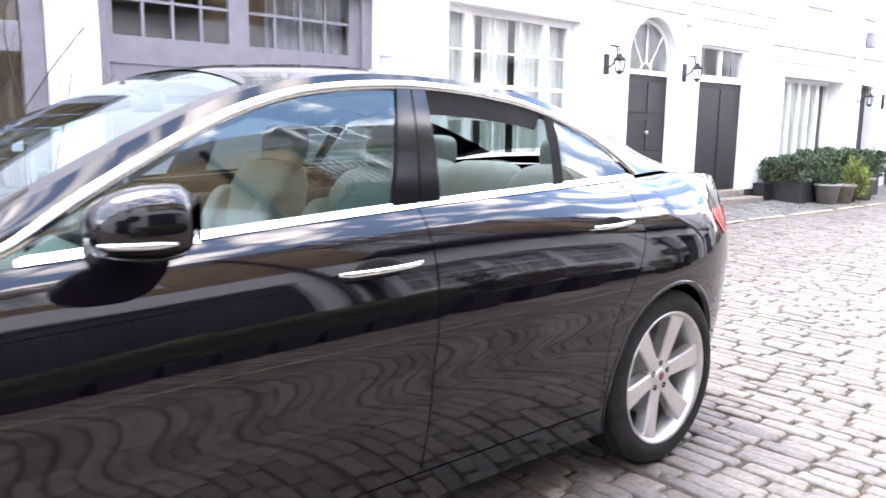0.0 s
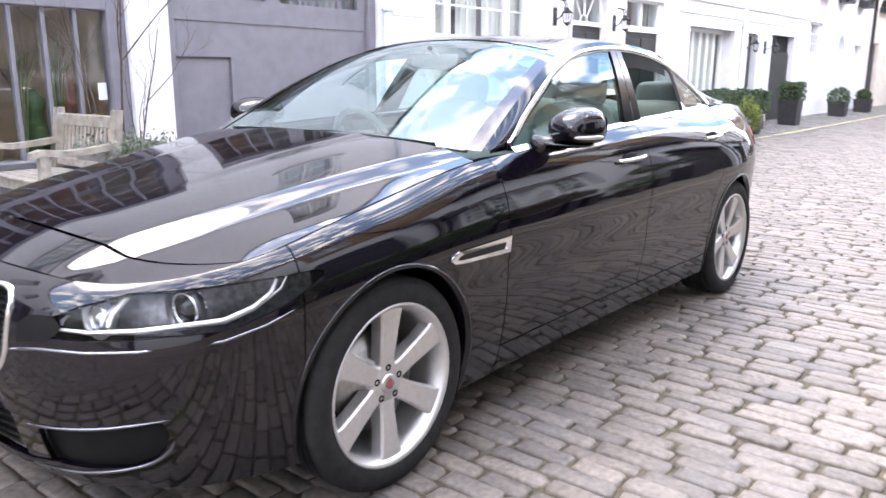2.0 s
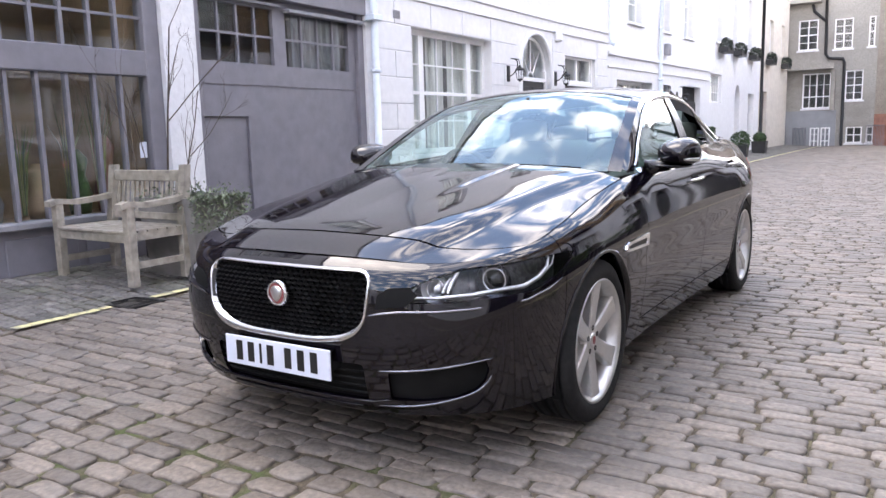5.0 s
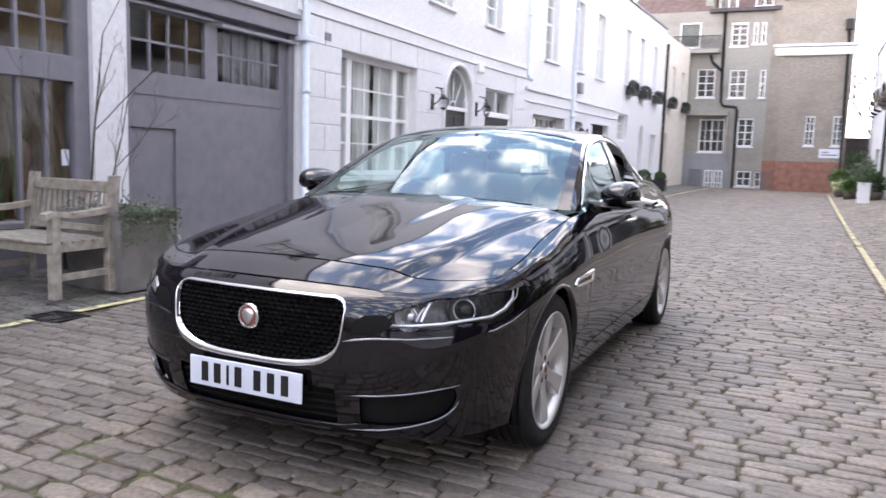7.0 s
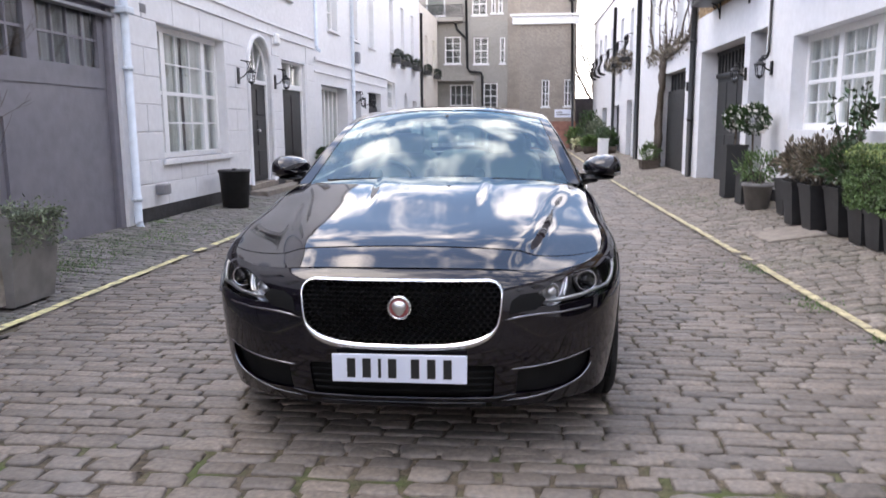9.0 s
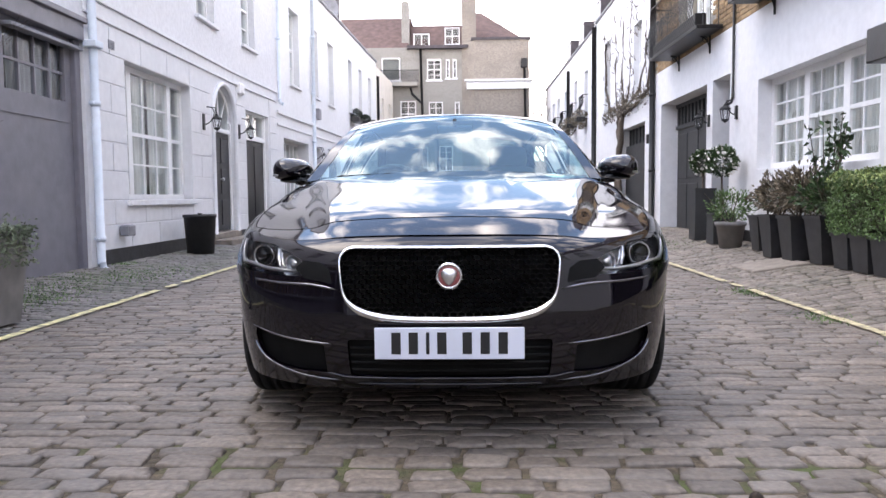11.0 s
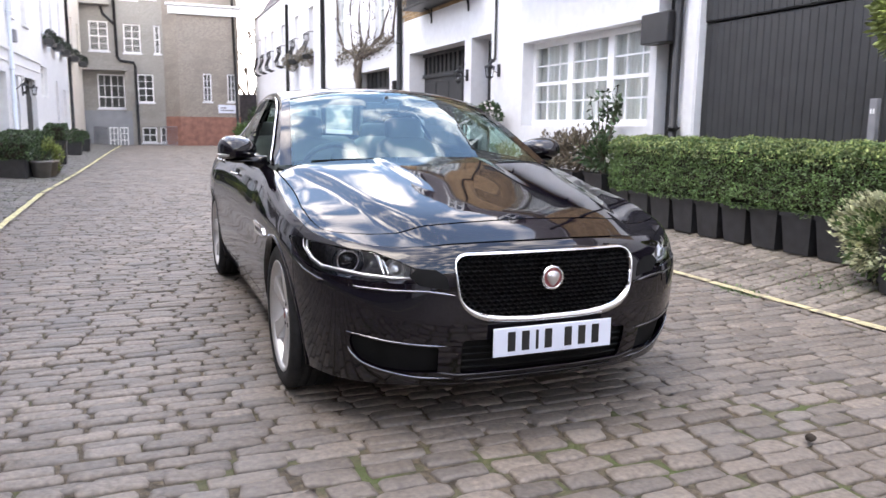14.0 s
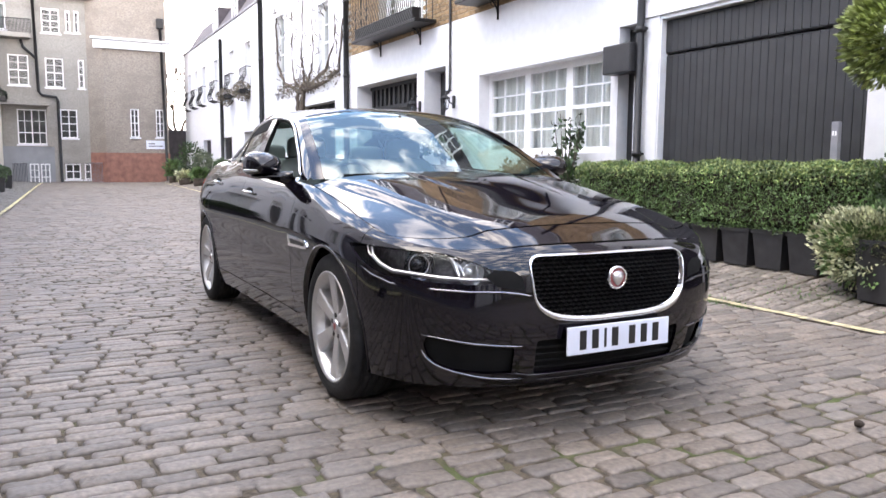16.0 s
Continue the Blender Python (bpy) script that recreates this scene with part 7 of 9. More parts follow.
    # wheels
    for hub in (0.0, WHEELBASE):
        hx = sg * 0.792
        wheel = empty("wheel", (hx, hub, HUB_Z))
        wheel.parent = car
        bm = bmesh.new()
        prof = [(0.248, -0.103), (0.272, -0.112), (0.300, -0.111), (0.322, -0.098), (0.329, -0.085)]
        for g in (-0.062, -0.02, 0.02, 0.062):
            prof += [(0.3305, g - 0.014), (0.3305, g - 0.005), (0.323, g - 0.004), (0.323, g + 0.004), (0.3305, g + 0.005)]
        prof += [(0.329, 0.085), (0.322, 0.098), (0.300, 0.111), (0.272, 0.112), (0.248, 0.103), (0.241, 0.09)]
        lathe(bm, prof, 64, "x")
        bmesh.ops.recalc_face_normals(bm, faces=bm.faces[:])
        part("tyre", bm, RUBBER, wheel, "black road tyre")
        bm = bmesh.new()
        lathe(bm, [(0.249, 0.100 * sg), (0.254, 0.106 * sg), (0.247, 0.109 * sg), (0.240, 0.098 * sg), (0.228, 0.085 * sg), (0.224, 0.04 * sg), (0.216, -0.09 * sg)], 56, "x")
        # six flat spokes
        for k in range(6):
            a = k * math.tau / 6 + 0.5 + hub
            ca, sa = math.cos(a), math.sin(a)
            def place(r, w, x):
                return Vector((x * sg, r * ca - w * sa, r * sa + w * ca))
            rows = []
            for r, w, x in ((0.045, 0.032, 0.074), (0.085, 0.031, 0.078), (0.16, 0.036, 0.086), (0.214, 0.042, 0.092), (0.234, 0.050, 0.092)):
                rows.append([bm.verts.new(place(r, -w, x - 0.045)), bm.verts.new(place(r, -w, x - 0.006)), bm.verts.new(place(r, -w + 0.006, x)), bm.verts.new(place(r, w - 0.006, x)), bm.verts.new(place(r, w, x - 0.006)), bm.verts.new(place(r, w, x - 0.045))])
            for ra, rb in zip(rows, rows[1:]):
                for j in range(5):
                    bm.faces.new((ra[j], ra[j + 1], rb[j + 1], rb[j]))
        lathe(bm, [(0.070, 0.030 * sg), (0.070, 0.068 * sg), (0.062, 0.075 * sg), (0.030, 0.075 * sg)], 36, "x")
        bmesh.ops.recalc_face_normals(bm, faces=bm.faces[:])
        rim = part("rim", bm, ALLOY, wheel, "silver six-spoke alloy rim")
        bm = bmesh.new()
        lathe(bm, [(0.030, 0.070 * sg), (0.030, 0.079 * sg), (0.024, 0.082 * sg), (0.0, 0.082 * sg)], 24, "x")
        part("centre_cap", bm, SATIN_CHROME, rim)
        bm = bmesh.new()
        lathe(bm, [(0.017, 0.0825 * sg), (0.010, 0.085 * sg), (0.0, 0.085 * sg)], 20, "x")
        part("cap_emblem", bm, BADGE_RED, rim, "red enamel wheel emblem")
        for k in range(5):
            a = k * math.tau / 5 + 0.3
            bm = bmesh.new()
            lathe(bm, [(0.011, 0.060 * sg), (0.011, 0.0765 * sg), (0.006, 0.0765 * sg), (0.006, 0.066 * sg), (0.0, 0.066 * sg)], 10, "x", at=(0, 0.050 * math.cos(a), 0.050 * math.sin(a)))
            part("wheel_nut", bm, UNDER, rim)
        bm = bmesh.new()
        lathe(bm, [(0.158, 0.0), (0.158, 0.022 * sg), (0.085, 0.022 * sg), (0.075, 0.05 * sg), (0.0, 0.05 * sg)], 36, "x")
        part("brake_disc", bm, DISC, wheel, "steel brake disc")
        bm = bmesh.new()
        lathe(bm, [(0.225, -0.10 * sg), (0.0, -0.10 * sg)], 30, "x")
        part("wheel_back", bm, UNDER, wheel)
        # dark liner of the arch
        bm = bmesh.new()
        ring = [[bm.verts.new((sg * xx, hub + 0.358 * math.cos(radians(a)), HUB_Z + 0.358 * math.sin(radians(a)))) for xx in (0.87, 0.52)] for a in range(-25, 206, 10)]
        for ra, rb in zip(ring, ring[1:]):
            bm.faces.new((ra[0], rb[0], rb[1], ra[1]))
        part("arch_liner", bm, UNDER, car)

# grille -----------------------------------------------------------------------
def outline_of(cut, centre, n=96):
    """Points round a closed shape in (s, z), found outward from its centre."""
    pts = []
    for k in range(n):
        a = k * math.tau / n
        lo, hi = 0.0, 0.8
        for _ in range(28):
            m = (lo + hi) / 2
            if cut(centre[0] + m * math.cos(a), centre[1] + m * math.sin(a)) < 0:
                lo = m
            else:
                hi = m
        pts.append((centre[0] + lo * math.cos(a), centre[1] + lo * math.sin(a)))
    return pts


def nose_point(s, z, off):
    p = skin(abs(s), z, off)
    return Vector((p.x if s >= 0 else -p.x, p.y, p.z))


ring_pts = outline_of(grille_shape, (0.0, 0.590), 160)
bm = bmesh.new()
rows = []
for s, z in ring_pts:
    low = 1 - smooth01(0.445, 0.57, z)
    w = 0.006 + 0.017 * low
    d = Vector((grille_shape(s + 0.006, z) - grille_shape(s - 0.006, z), 0, grille_shape(s, z + 0.006) - grille_shape(s, z - 0.006))).normalized()
    def at(k, off):
        return nose_point(s - d.x * k, z - d.z * k, off)
    rows.append([bm.verts.new(at(-0.004, -0.004)), bm.verts.new(at(-0.003, 0.006)), bm.verts.new(at(w * 0.5, 0.008)), bm.verts.new(at(w, 0.004)), bm.verts.new(at(w * 1.05, -0.05))])
for a, b in zip(rows, rows[1:] + rows[:1]):
    for j in range(4):
        f = bm.faces.new((a[j], b[j], b[j + 1], a[j + 1]))
        f.smooth = True
bmesh.ops.recalc_face_normals(bm, faces=bm.faces[:])
grille = part("grille", bm, CHROME, car, "chrome-framed black mesh grille")
bm = bmesh.new()
for mirror in (False, True):
    skin_patch(bm, 0.0, SC + 0.03, 0.445, 0.728, step=0.04, off=-0.058, mirror=mirror)
part("grille_back", bm, UNDER, grille)
bm = bmesh.new()
for j in range(16):
    z = 0.462 + j * 0.0165
    for i in range(-15, 16):
        s = (i + (0.5 if j % 2 else 0.0)) * 0.0285
        if grille_shape(s, z) > -0.010:
            continue
        ring_o, ring_i = [], []
        for k in range(6):
            a = k * math.tau / 6 + math.pi / 6
            ring_o.append(bm.verts.new(nose_point(s + 0.0165 * math.cos(a), z + 0.0112 * math.sin(a), -0.016)))
            ring_i.append(bm.verts.new(nose_point(s + 0.0130 * math.cos(a), z + 0.0084 * math.sin(a), -0.036)))
        for k in range(6):
            bm.faces.new((ring_o[k], ring_o[(k + 1) % 6], ring_i[(k + 1) % 6], ring_i[k]))
part("grille_mesh", bm, GRILLE_BLACK, grille, "black honeycomb mesh")
bm = bmesh.new()
c = nose_point(0.0, 0.618, 0.006)
lathe(bm, [(0.047, -0.02), (0.048, 0.0), (0.044, 0.010), (0.038, 0.007)], 40, "y", at=(0, 0, 0))
for v in bm.verts:
    v.co = Vector((v.co.x, -v.co.y, v.co.z)) + c
bmesh.ops.recalc_face_normals(bm, faces=bm.faces[:])
badge = part("badge", bm, CHROME, grille, "round chrome badge with red enamel")
bm = bmesh.new()
lathe(bm, [(0.039, 0.0), (0.0335, 0.002), (0.0, 0.003)], 40, "y")
for v in bm.verts:
    v.co = Vector((v.co.x, -v.co.y - 0.003, v.co.z)) + c
bmesh.ops.recalc_face_normals(bm, faces=bm.faces[:])
part("badge_enamel", bm, BADGE_RED, badge, smooth=True)
bm = bmesh.new()
emblem = bmesh.ops.create_uvsphere(bm, u_segments=14, v_segments=10, radius=1.0)["verts"]
for v in emblem:
    w = 1 + 0.45 * v.co.z
    v.co = Vector((v.co.x * 0.0265 * w, v.co.y * 0.011 - 0.006, v.co.z * 0.030 - 0.002)) + c
part("badge_relief", bm, SATIN_CHROME, badge, smooth=True)
bm = bmesh.new()
for mirror in (False, True):
    skin_patch(bm, 0.0, s_of_x(0.42), 0.235, 0.42, step=0.04, off=-0.035, mirror=mirror)
lower_intake = part("lower_intake", bm, UNDER, car)
for z in (0.275, 0.303, 0.331, 0.359):
    bm = bmesh.new()
    tube(bm, [nose_point(lerp(-s_of_x(0.36), s_of_x(0.36), k / 20), z, -0.016) for k in range(21)], 0.005, 5)
    part("intake_slat", bm, UNDER, lower_intake)

# number plate: plain bars in place of its characters
PLATE_Y, PLATE_Z = -0.915, 0.386
plate = part("number_plate", boxes((-0.26, 0.26, PLATE_Y, PLATE_Y + 0.008, PLATE_Z - 0.0555, PLATE_Z + 0.0555), bevel=0.002), PLATE_WHITE, car, "white number plate with plain black bars")
for x_c, w_c in ((-0.185, 0.045), (-0.125, 0.045), (-0.075, 0.016), (-0.026, 0.045), (0.062, 0.045), (0.124, 0.045), (0.186, 0.045)):
    part("plate_bar", boxes((x_c - w_c * 0.36, x_c + w_c * 0.36, PLATE_Y - 0.0015, PLATE_Y + 0.001, PLATE_Z - 0.037, PLATE_Z + 0.039)), PLATE_BLACK, plate)
part("plate_bracket", boxes((-0.24, 0.24, PLATE_Y + 0.008, PLATE_Y + 0.09, PLATE_Z - 0.03, PLATE_Z + 0.04)), UNDER, car)
# front splitter
bm = bmesh.new()
pts = [nose_point(lerp(-s_of_x(0.34), s_of_x(0.34), k / 40), 0.222, 0.002) for k in range(41)]
tube(bm, pts, [0.002] + [0.0045] * 39 + [0.002], 8)
part("splitter", bm, PAINT, car)
bm = bmesh.new()
pts = [nose_point(lerp(-s_of_x(0.46), s_of_x(0.46), k / 40), 0.246 + 0.014 * smooth01(0.8, 1.0, abs(k / 20 - 1)), 0.002) for k in range(41)]
tube(bm, pts, [0.002] + [0.0060] * 39 + [0.002], 8)
part("splitter_lip", bm, PAINT, car, "gloss black lip under the bumper")

# cabin ------------------------------------------------------------------------
bm = boxes((-0.76, 0.76, -0.45, 3.15, 0.20, 0.24), (-0.78, 0.78, 0.30, 0.36, 0.2, 0.86), (-0.76, 0.76, 3.05, 3.10, 0.24, 1.02), (-0.56, 0.56, -0.62, 0.30, 0.22, 0.60), (-0.50, 0.50, 2.4, 3.55, 0.2, 0.9))
part("floor_pan", bm, UNDER, car)
for sg in (1, -1):
    bm = boxes((sg * 0.745, sg * 0.80, 0.60, 1.60, 0.25, 0.93), (sg * 0.745, sg * 0.80, 1.66, 2.60, 0.25, 0.95), bevel=0.01)
    part("door_lining", bm, CABIN, car)
bm = bmesh.new()


def dash(u, v):
    x = lerp(-0.74, 0.74, u)
    prof = [(0.36, 0.920), (0.60, 0.950), (0.86, 0.955), (0.97, 0.925), (1.00, 0.82), (0.95, 0.62), (0.92, 0.45)]
    k = v * (len(prof) - 1)
    i = min(int(k), len(prof) - 2)
    y, z = lerp(prof[i][0], prof[i + 1][0], k - i), lerp(prof[i][1], prof[i + 1][1], k - i)
    hood = 0.035 * math.exp(-((x + 0.36) / 0.16) ** 2) * math.exp(-((y - 0.88) / 0.12) ** 2)
    return Vector((x, y, z + hood))


grid_surface(bm, dash, 40, 24)
part("dashboard", bm, CABIN, car)
bm = bmesh.new()
ring = []
for k in range(36):
    a = k * math.tau / 36
    ring.append(Vector((-0.37 + 0.185 * math.cos(a), 1.13 - 0.06 * math.sin(a), 0.90 + 0.175 * math.sin(a))))
tube(bm, ring, 0.016, 8, closed=True)
for a in (0.0, math.pi, -math.pi / 2):
    tube(bm, [(-0.37, 1.11, 0.90), (-0.37 + 0.18 * math.cos(a), 1.13 - 0.06 * math.sin(a), 0.90 + 0.17 * math.sin(a))], 0.02, 6)
tube(bm, [(-0.37, 0.92, 0.82), (-0.37, 1.12, 0.90)], 0.05, 10)
part("steering_wheel", bm, CABIN, car, "dark three-spoke steering wheel")


def cushion(bm, cx, cy, cz, sx, sy, sz, power=0.5, lean=0.0):
    vs = bmesh.ops.create_uvsphere(bm, u_segments=20, v_segments=12, radius=1.0)["verts"]
    for v in vs:
        q = Vector([math.copysign(abs(c) ** power, c) for c in v.co])
        z = q.z * sz
        v.co = Vector((cx + q.x * sx, cy + q.y * sy + lean * (z + sz), cz + z))
    for v in vs:
        for f in v.link_faces:
            f.smooth = True


for cx in (-0.37, 0.37):
    bm = bmesh.new()
    cushion(bm, cx, 1.50, 0.50, 0.25, 0.26, 0.10)
    cushion(bm, cx, 1.74, 0.80, 0.235, 0.085, 0.31, lean=0.28)
    cushion(bm, cx - 0.20, 1.70, 0.76, 0.055, 0.10, 0.24, lean=0.28)
    cushion(bm, cx + 0.20, 1.70, 0.76, 0.055, 0.10, 0.24, lean=0.28)
    seat = part("front_seat", bm, SEAT, car, "pale leather front seat")
    bm = bmesh.new()
    cushion(bm, cx, 1.955, 1.165, 0.135, 0.05, 0.085, lean=0.1)
    part("headrest", bm, SEAT, seat)
bm = bmesh.new()
cushion(bm, 0, 2.38, 0.52, 0.68, 0.27, 0.11, 0.4)
for cx in (-0.42, 0, 0.42):
    cushion(bm, cx, 2.56, 0.83, 0.235, 0.09, 0.275, 0.5, lean=0.35)
rear_seat = part("rear_bench", bm, SEAT, car, "pale leather rear bench")
for cx in (-0.42, 0.42):
    bm = bmesh.new()
    cushion(bm, cx, 2.80, 1.135, 0.14, 0.05, 0.075)
    part("headrest", bm, SEAT, rear_seat)
part("parcel_shelf", boxes((-0.66, 0.66, 2.84, 3.22, 0.985, 1.0)), CABIN, car)
bm = bmesh.new()
box(bm, -0.11, 0.11, 1.27, 1.29, 1.275, 1.335, bevel=0.008)
tube(bm, [(0, 1.27, 1.33), (0, 1.20, 1.36)], 0.012, 6)
part("rear_view_mirror", bm, CABIN, car)
for x0, x1, y1 in ((-0.62, 0.02, 0.62), (0.05, 0.60, 0.62)):
    bm = bmesh.new()
    pts = []
    for k in range(13):
        t = k / 12
        r, v = abs(lerp(x0, x1, t)) / 0.76, 0.06 - 0.04 * t
        p = upper(r, v)
        pts.append((lerp(x0, x1, t), p.y, p.z + 0.004))
    tube(bm, pts, 0.0045, 6)
    part("wiper", bm, UNDER, car, "black windscreen wiper")


# ---------------------------------------------------------------- plants
def leaf_object(name, points, size, mat, parent=None, seed=1, up=0.3, aspect=0.5):
    """Many small folded leaves, one at each point, joined into one mesh."""
    rng = np.random.default_rng(seed)
    pts = np.asarray(points, dtype=float)
    n = len(pts)
    d = rng.normal(size=(n, 3))
    d[:, 2] += up
    d /= np.linalg.norm(d, axis=1)[:, None]
    w = np.cross(d, rng.normal(size=(n, 3)))
    w /= np.linalg.norm(w, axis=1)[:, None]
    nn = np.cross(d, w)
    ln = size * rng.uniform(0.65, 1.3, size=(n, 1))
    base, tip = pts - d * ln / 2, pts + d * ln / 2
    lo, hi = pts + w * ln * aspect / 2 + nn * ln * 0.08, pts - w * ln * aspect / 2 + nn * ln * 0.08
    verts = np.stack([base, lo, tip, hi], axis=1).reshape(-1, 3)
    faces = [(4 * i, 4 * i + 1, 4 * i + 2, 4 * i + 3) for i in range(n)]
    me = bpy.data.meshes.new(name)
    me.from_pydata(verts.tolist(), [], faces)
    me.materials.append(mat)
    ob = new(name, me)
    if parent is not None:
        ob.parent = parent
    return ob


def ball_points(n, c, r, seed, squash=1.0, shell=0.55, lumps=0.18):
    rng = np.random.default_rng(seed)
    d = rng.normal(size=(n, 3))
    d /= np.linalg.norm(d, axis=1)[:, None]
    bump = np.array([noise.noise(Vector(v) * 2.6 + Vector((seed, 0, 0))) for v in d])
    rad = r * (shell + (1 - shell) * rng.random(n) ** 0.5) * (1 + lumps * bump)
    p = d * rad[:, None]
    p[:, 2] *= squash
    return p + np.array(c)


def box_points(n, x0, x1, y0, y1, z0, z1, seed, shell=0.10, lumps=0.05):
    """Points in the outer layer of a clipped hedge, its faces a little uneven and its edges rounded."""
    rng = np.random.default_rng(seed)
    area = np.array([(y1 - y0) * (z1 - z0), (y1 - y0) * (z1 - z0), (x1 - x0) * (y1 - y0), (x1 - x0) * (z1 - z0) * 1.0, (x1 - x0) * (z1 - z0) * 1.0])
    which = rng.choice(5, size=n, p=area / area.sum())
    u, v, dep = rng.random(n), rng.random(n), rng.random(n) ** 1.6 * shell
    x, y, z = np.empty(n), np.empty(n), np.empty(n)
    for k in range(n):
        a, b, e = u[k], v[k], dep[k]
        if which[k] == 0:
            p = (x0 + e, y0 + a * (y1 - y0), z0 + b * (z1 - z0))
        elif which[k] == 1:
            p = (x1 - e, y0 + a * (y1 - y0), z0 + b * (z1 - z0))
        elif which[k] == 2:
            p = (x0 + a * (x1 - x0), y0 + b * (y1 - y0), z1 - e)
        else:
            p = (x0 + a * (x1 - x0), (y0 + e) if which[k] == 3 else (y1 - e), z0 + b * (z1 - z0))
        g = noise.noise(Vector((p[0] * 3, p[1] * 3.2, p[2] * 3.5))) + 0.5 * noise.noise(Vector((p[0] * 9, p[1] * 9, p[2] * 9)))
        out = g * lumps
        corner = max(0.0, (p[2] - (z1 - 0.10)) / 0.10) * max(0.0, ((x0 + 0.10) - p[0]) / 0.10)
        x[k] = p[0] - (out if which[k] == 0 else 0) + 0.05 * corner
        y[k] = p[1]
        z[k] = p[2] + (out if which[k] == 2 else 0) - 0.05 * corner - (0.05 * max(0, g) if p[2] < z0 + 0.06 else 0)
    return np.stack([x, y, z], axis=1)


def tapered_pot(name, place, top, bottom, height, mat, label, category="planter", group="", rim=0.02, soil=True):
    """A square pot that narrows downwards, with a rim and earth in it."""
    p = empty(name, place, label=label, category=category, group=group)
    bm = bmesh.new()
    t, b, h = top / 2, bottom / 2, height
    rings = []
    for half, z in ((b, 0.0), (t - 0.012, h - 0.035), (t, h - 0.035), (t, h), (t - rim, h), (t - rim - 0.01, h - 0.06)):
        rings.append([bm.verts.new((sx * half, sy * half, z)) for sx, sy in ((-1, -1), (1, -1), (1, 1), (-1, 1))])
    bm.faces.new(list(reversed(rings[0])))
    for a, c in zip(rings, rings[1:]):
        for k in range(4):
            bm.faces.new((a[k], a[(k + 1) % 4], c[(k + 1) % 4], c[k]))
    part("pot", bm, mat, p)
    if soil:
        bm = bmesh.new()
        bm.faces.new([bm.verts.new((sx * (t - rim - 0.008), sy * (t - rim - 0.008), h - 0.05)) for sx, sy in ((-1, -1), (1, -1), (1, 1), (-1, 1))])
        part("soil", bm, SOIL_AND_CORE, p)
    return p


def round_pot(name, place, r, height, mat, label, category="planter"):
    p = empty(name, place, label=label, category=category)
    bm = bmesh.new()
    lathe(bm, [(0.0, 0.0), (r * 0.72, 0.0), (r * 0.95, height - 0.05), (r * 1.05, height - 0.05), (r * 1.05, height), (r * 0.92, height), (r * 0.9, height - 0.05), (0.0, height - 0.05)], 24)
    part("pot", bm, mat, p)
    return p


def shrub(place, height, r, mat, label, n=900, leaf=0.05, seed=1, squash=1.0, stems=6, up=0.4):
    """Upright stems with leaves in clumps round them."""
    s = empty("shrub", place, label=label, category="shrub")
    rnd = random.Random(seed)
    for k in range(stems):
        bm = bmesh.new()
        a = rnd.uniform(0, math.tau)
        q = [Vector((0.02 * math.cos(a), 0.02 * math.sin(a), 0))]
        for i in range(4):
            q.append(q[-1] + Vector((r * 0.28 * math.cos(a) + rnd.uniform(-0.02, 0.02), r * 0.28 * math.sin(a) + rnd.uniform(-0.02, 0.02), height * 0.24)))
        tube(bm, q, [0.010, 0.009, 0.007, 0.005, 0.003], 5)
        part("stem", bm, BARK, s)
    p = ball_points(n, (0, 0, height * 0.58), r, seed, squash=squash * height * 0.5 / r, shell=0.35, lumps=0.5)
    leaf_object("foliage", p, leaf, mat, s, seed, up=up)
    return s


def standard_tree(place, stem, r, mat, label, n=2600, leaf=0.055, seed=1, flowers=0):
    """A clipped ball of leaves on a straight stem."""
    t = empty("standard_tree", place, label=label, category="tree")
    bm = bmesh.new()
    tube(bm, [(0, 0, -0.1), (0.01, 0.005, stem * 0.5), (0, 0, stem)], [0.018, 0.016, 0.014], 8)
    rnd = random.Random(seed)
    for k in range(9):
        a, e = rnd.uniform(0, math.tau), rnd.uniform(0.2, 1.3)
        tube(bm, [(0, 0, stem - 0.05), (r * 0.4 * math.cos(a), r * 0.4 * math.sin(a), stem + r * 0.4 * math.sin(e)), (r * 0.8 * math.cos(a), r * 0.8 * math.sin(a), stem + r * (0.4 + 0.6 * math.sin(e)))], [0.010, 0.007, 0.003], 5)
    part("trunk", bm, BARK, t)
    c = (0, 0, stem + r * 0.55)
    leaf_object("crown", ball_points(n, c, r, seed, lumps=0.22), leaf, mat, t, seed)
    if flowers:
        leaf_object("blossom", ball_points(flowers, c, r * 1.02, seed + 5, shell=0.9), leaf * 0.9, BLOSSOM, t, seed, aspect=0.9)
    return t


G_R = lambda x, y: ground_z(x, y) - 0.006

# hedge in a row of black pots before the black garage door
for k in range(10):
    y = 0.66 + k * 0.362
    tapered_pot("square_pot", (3.83, y, G_R(3.83, y)), 0.34, 0.26, 0.35, POT_BLACK, "black square plastic pot in a row under a hedge", group="pots under the hedge")
for y, z, h in ((1.62, 0.55, 1.15), (1.30, 0.55, 1.0), (0.85, 0.55, 0.85)):
    g = empty("dried_grass", (XL - 0.45, y, z), label="tall green grasses arranged inside the shop window", category="plant", group="grasses in the shop window")
    rng = np.random.default_rng(int(y * 100))
    for k in range(14):
        a, t = rng.uniform(0, math.tau), rng.uniform(0.03, 0.16)
        part("blade", tube(bmesh.new(), [(0.02 * math.cos(a), 0.02 * math.sin(a), 0), (t * 0.5 * math.cos(a), t * 0.5 * math.sin(a), h * 0.6), (t * math.cos(a), t * math.sin(a) * 1.4, h * rng.uniform(0.8, 1.0))], [0.004, 0.006, 0.002], 4), LEAF_BAY if k % 3 else LEAF_GREY, g)
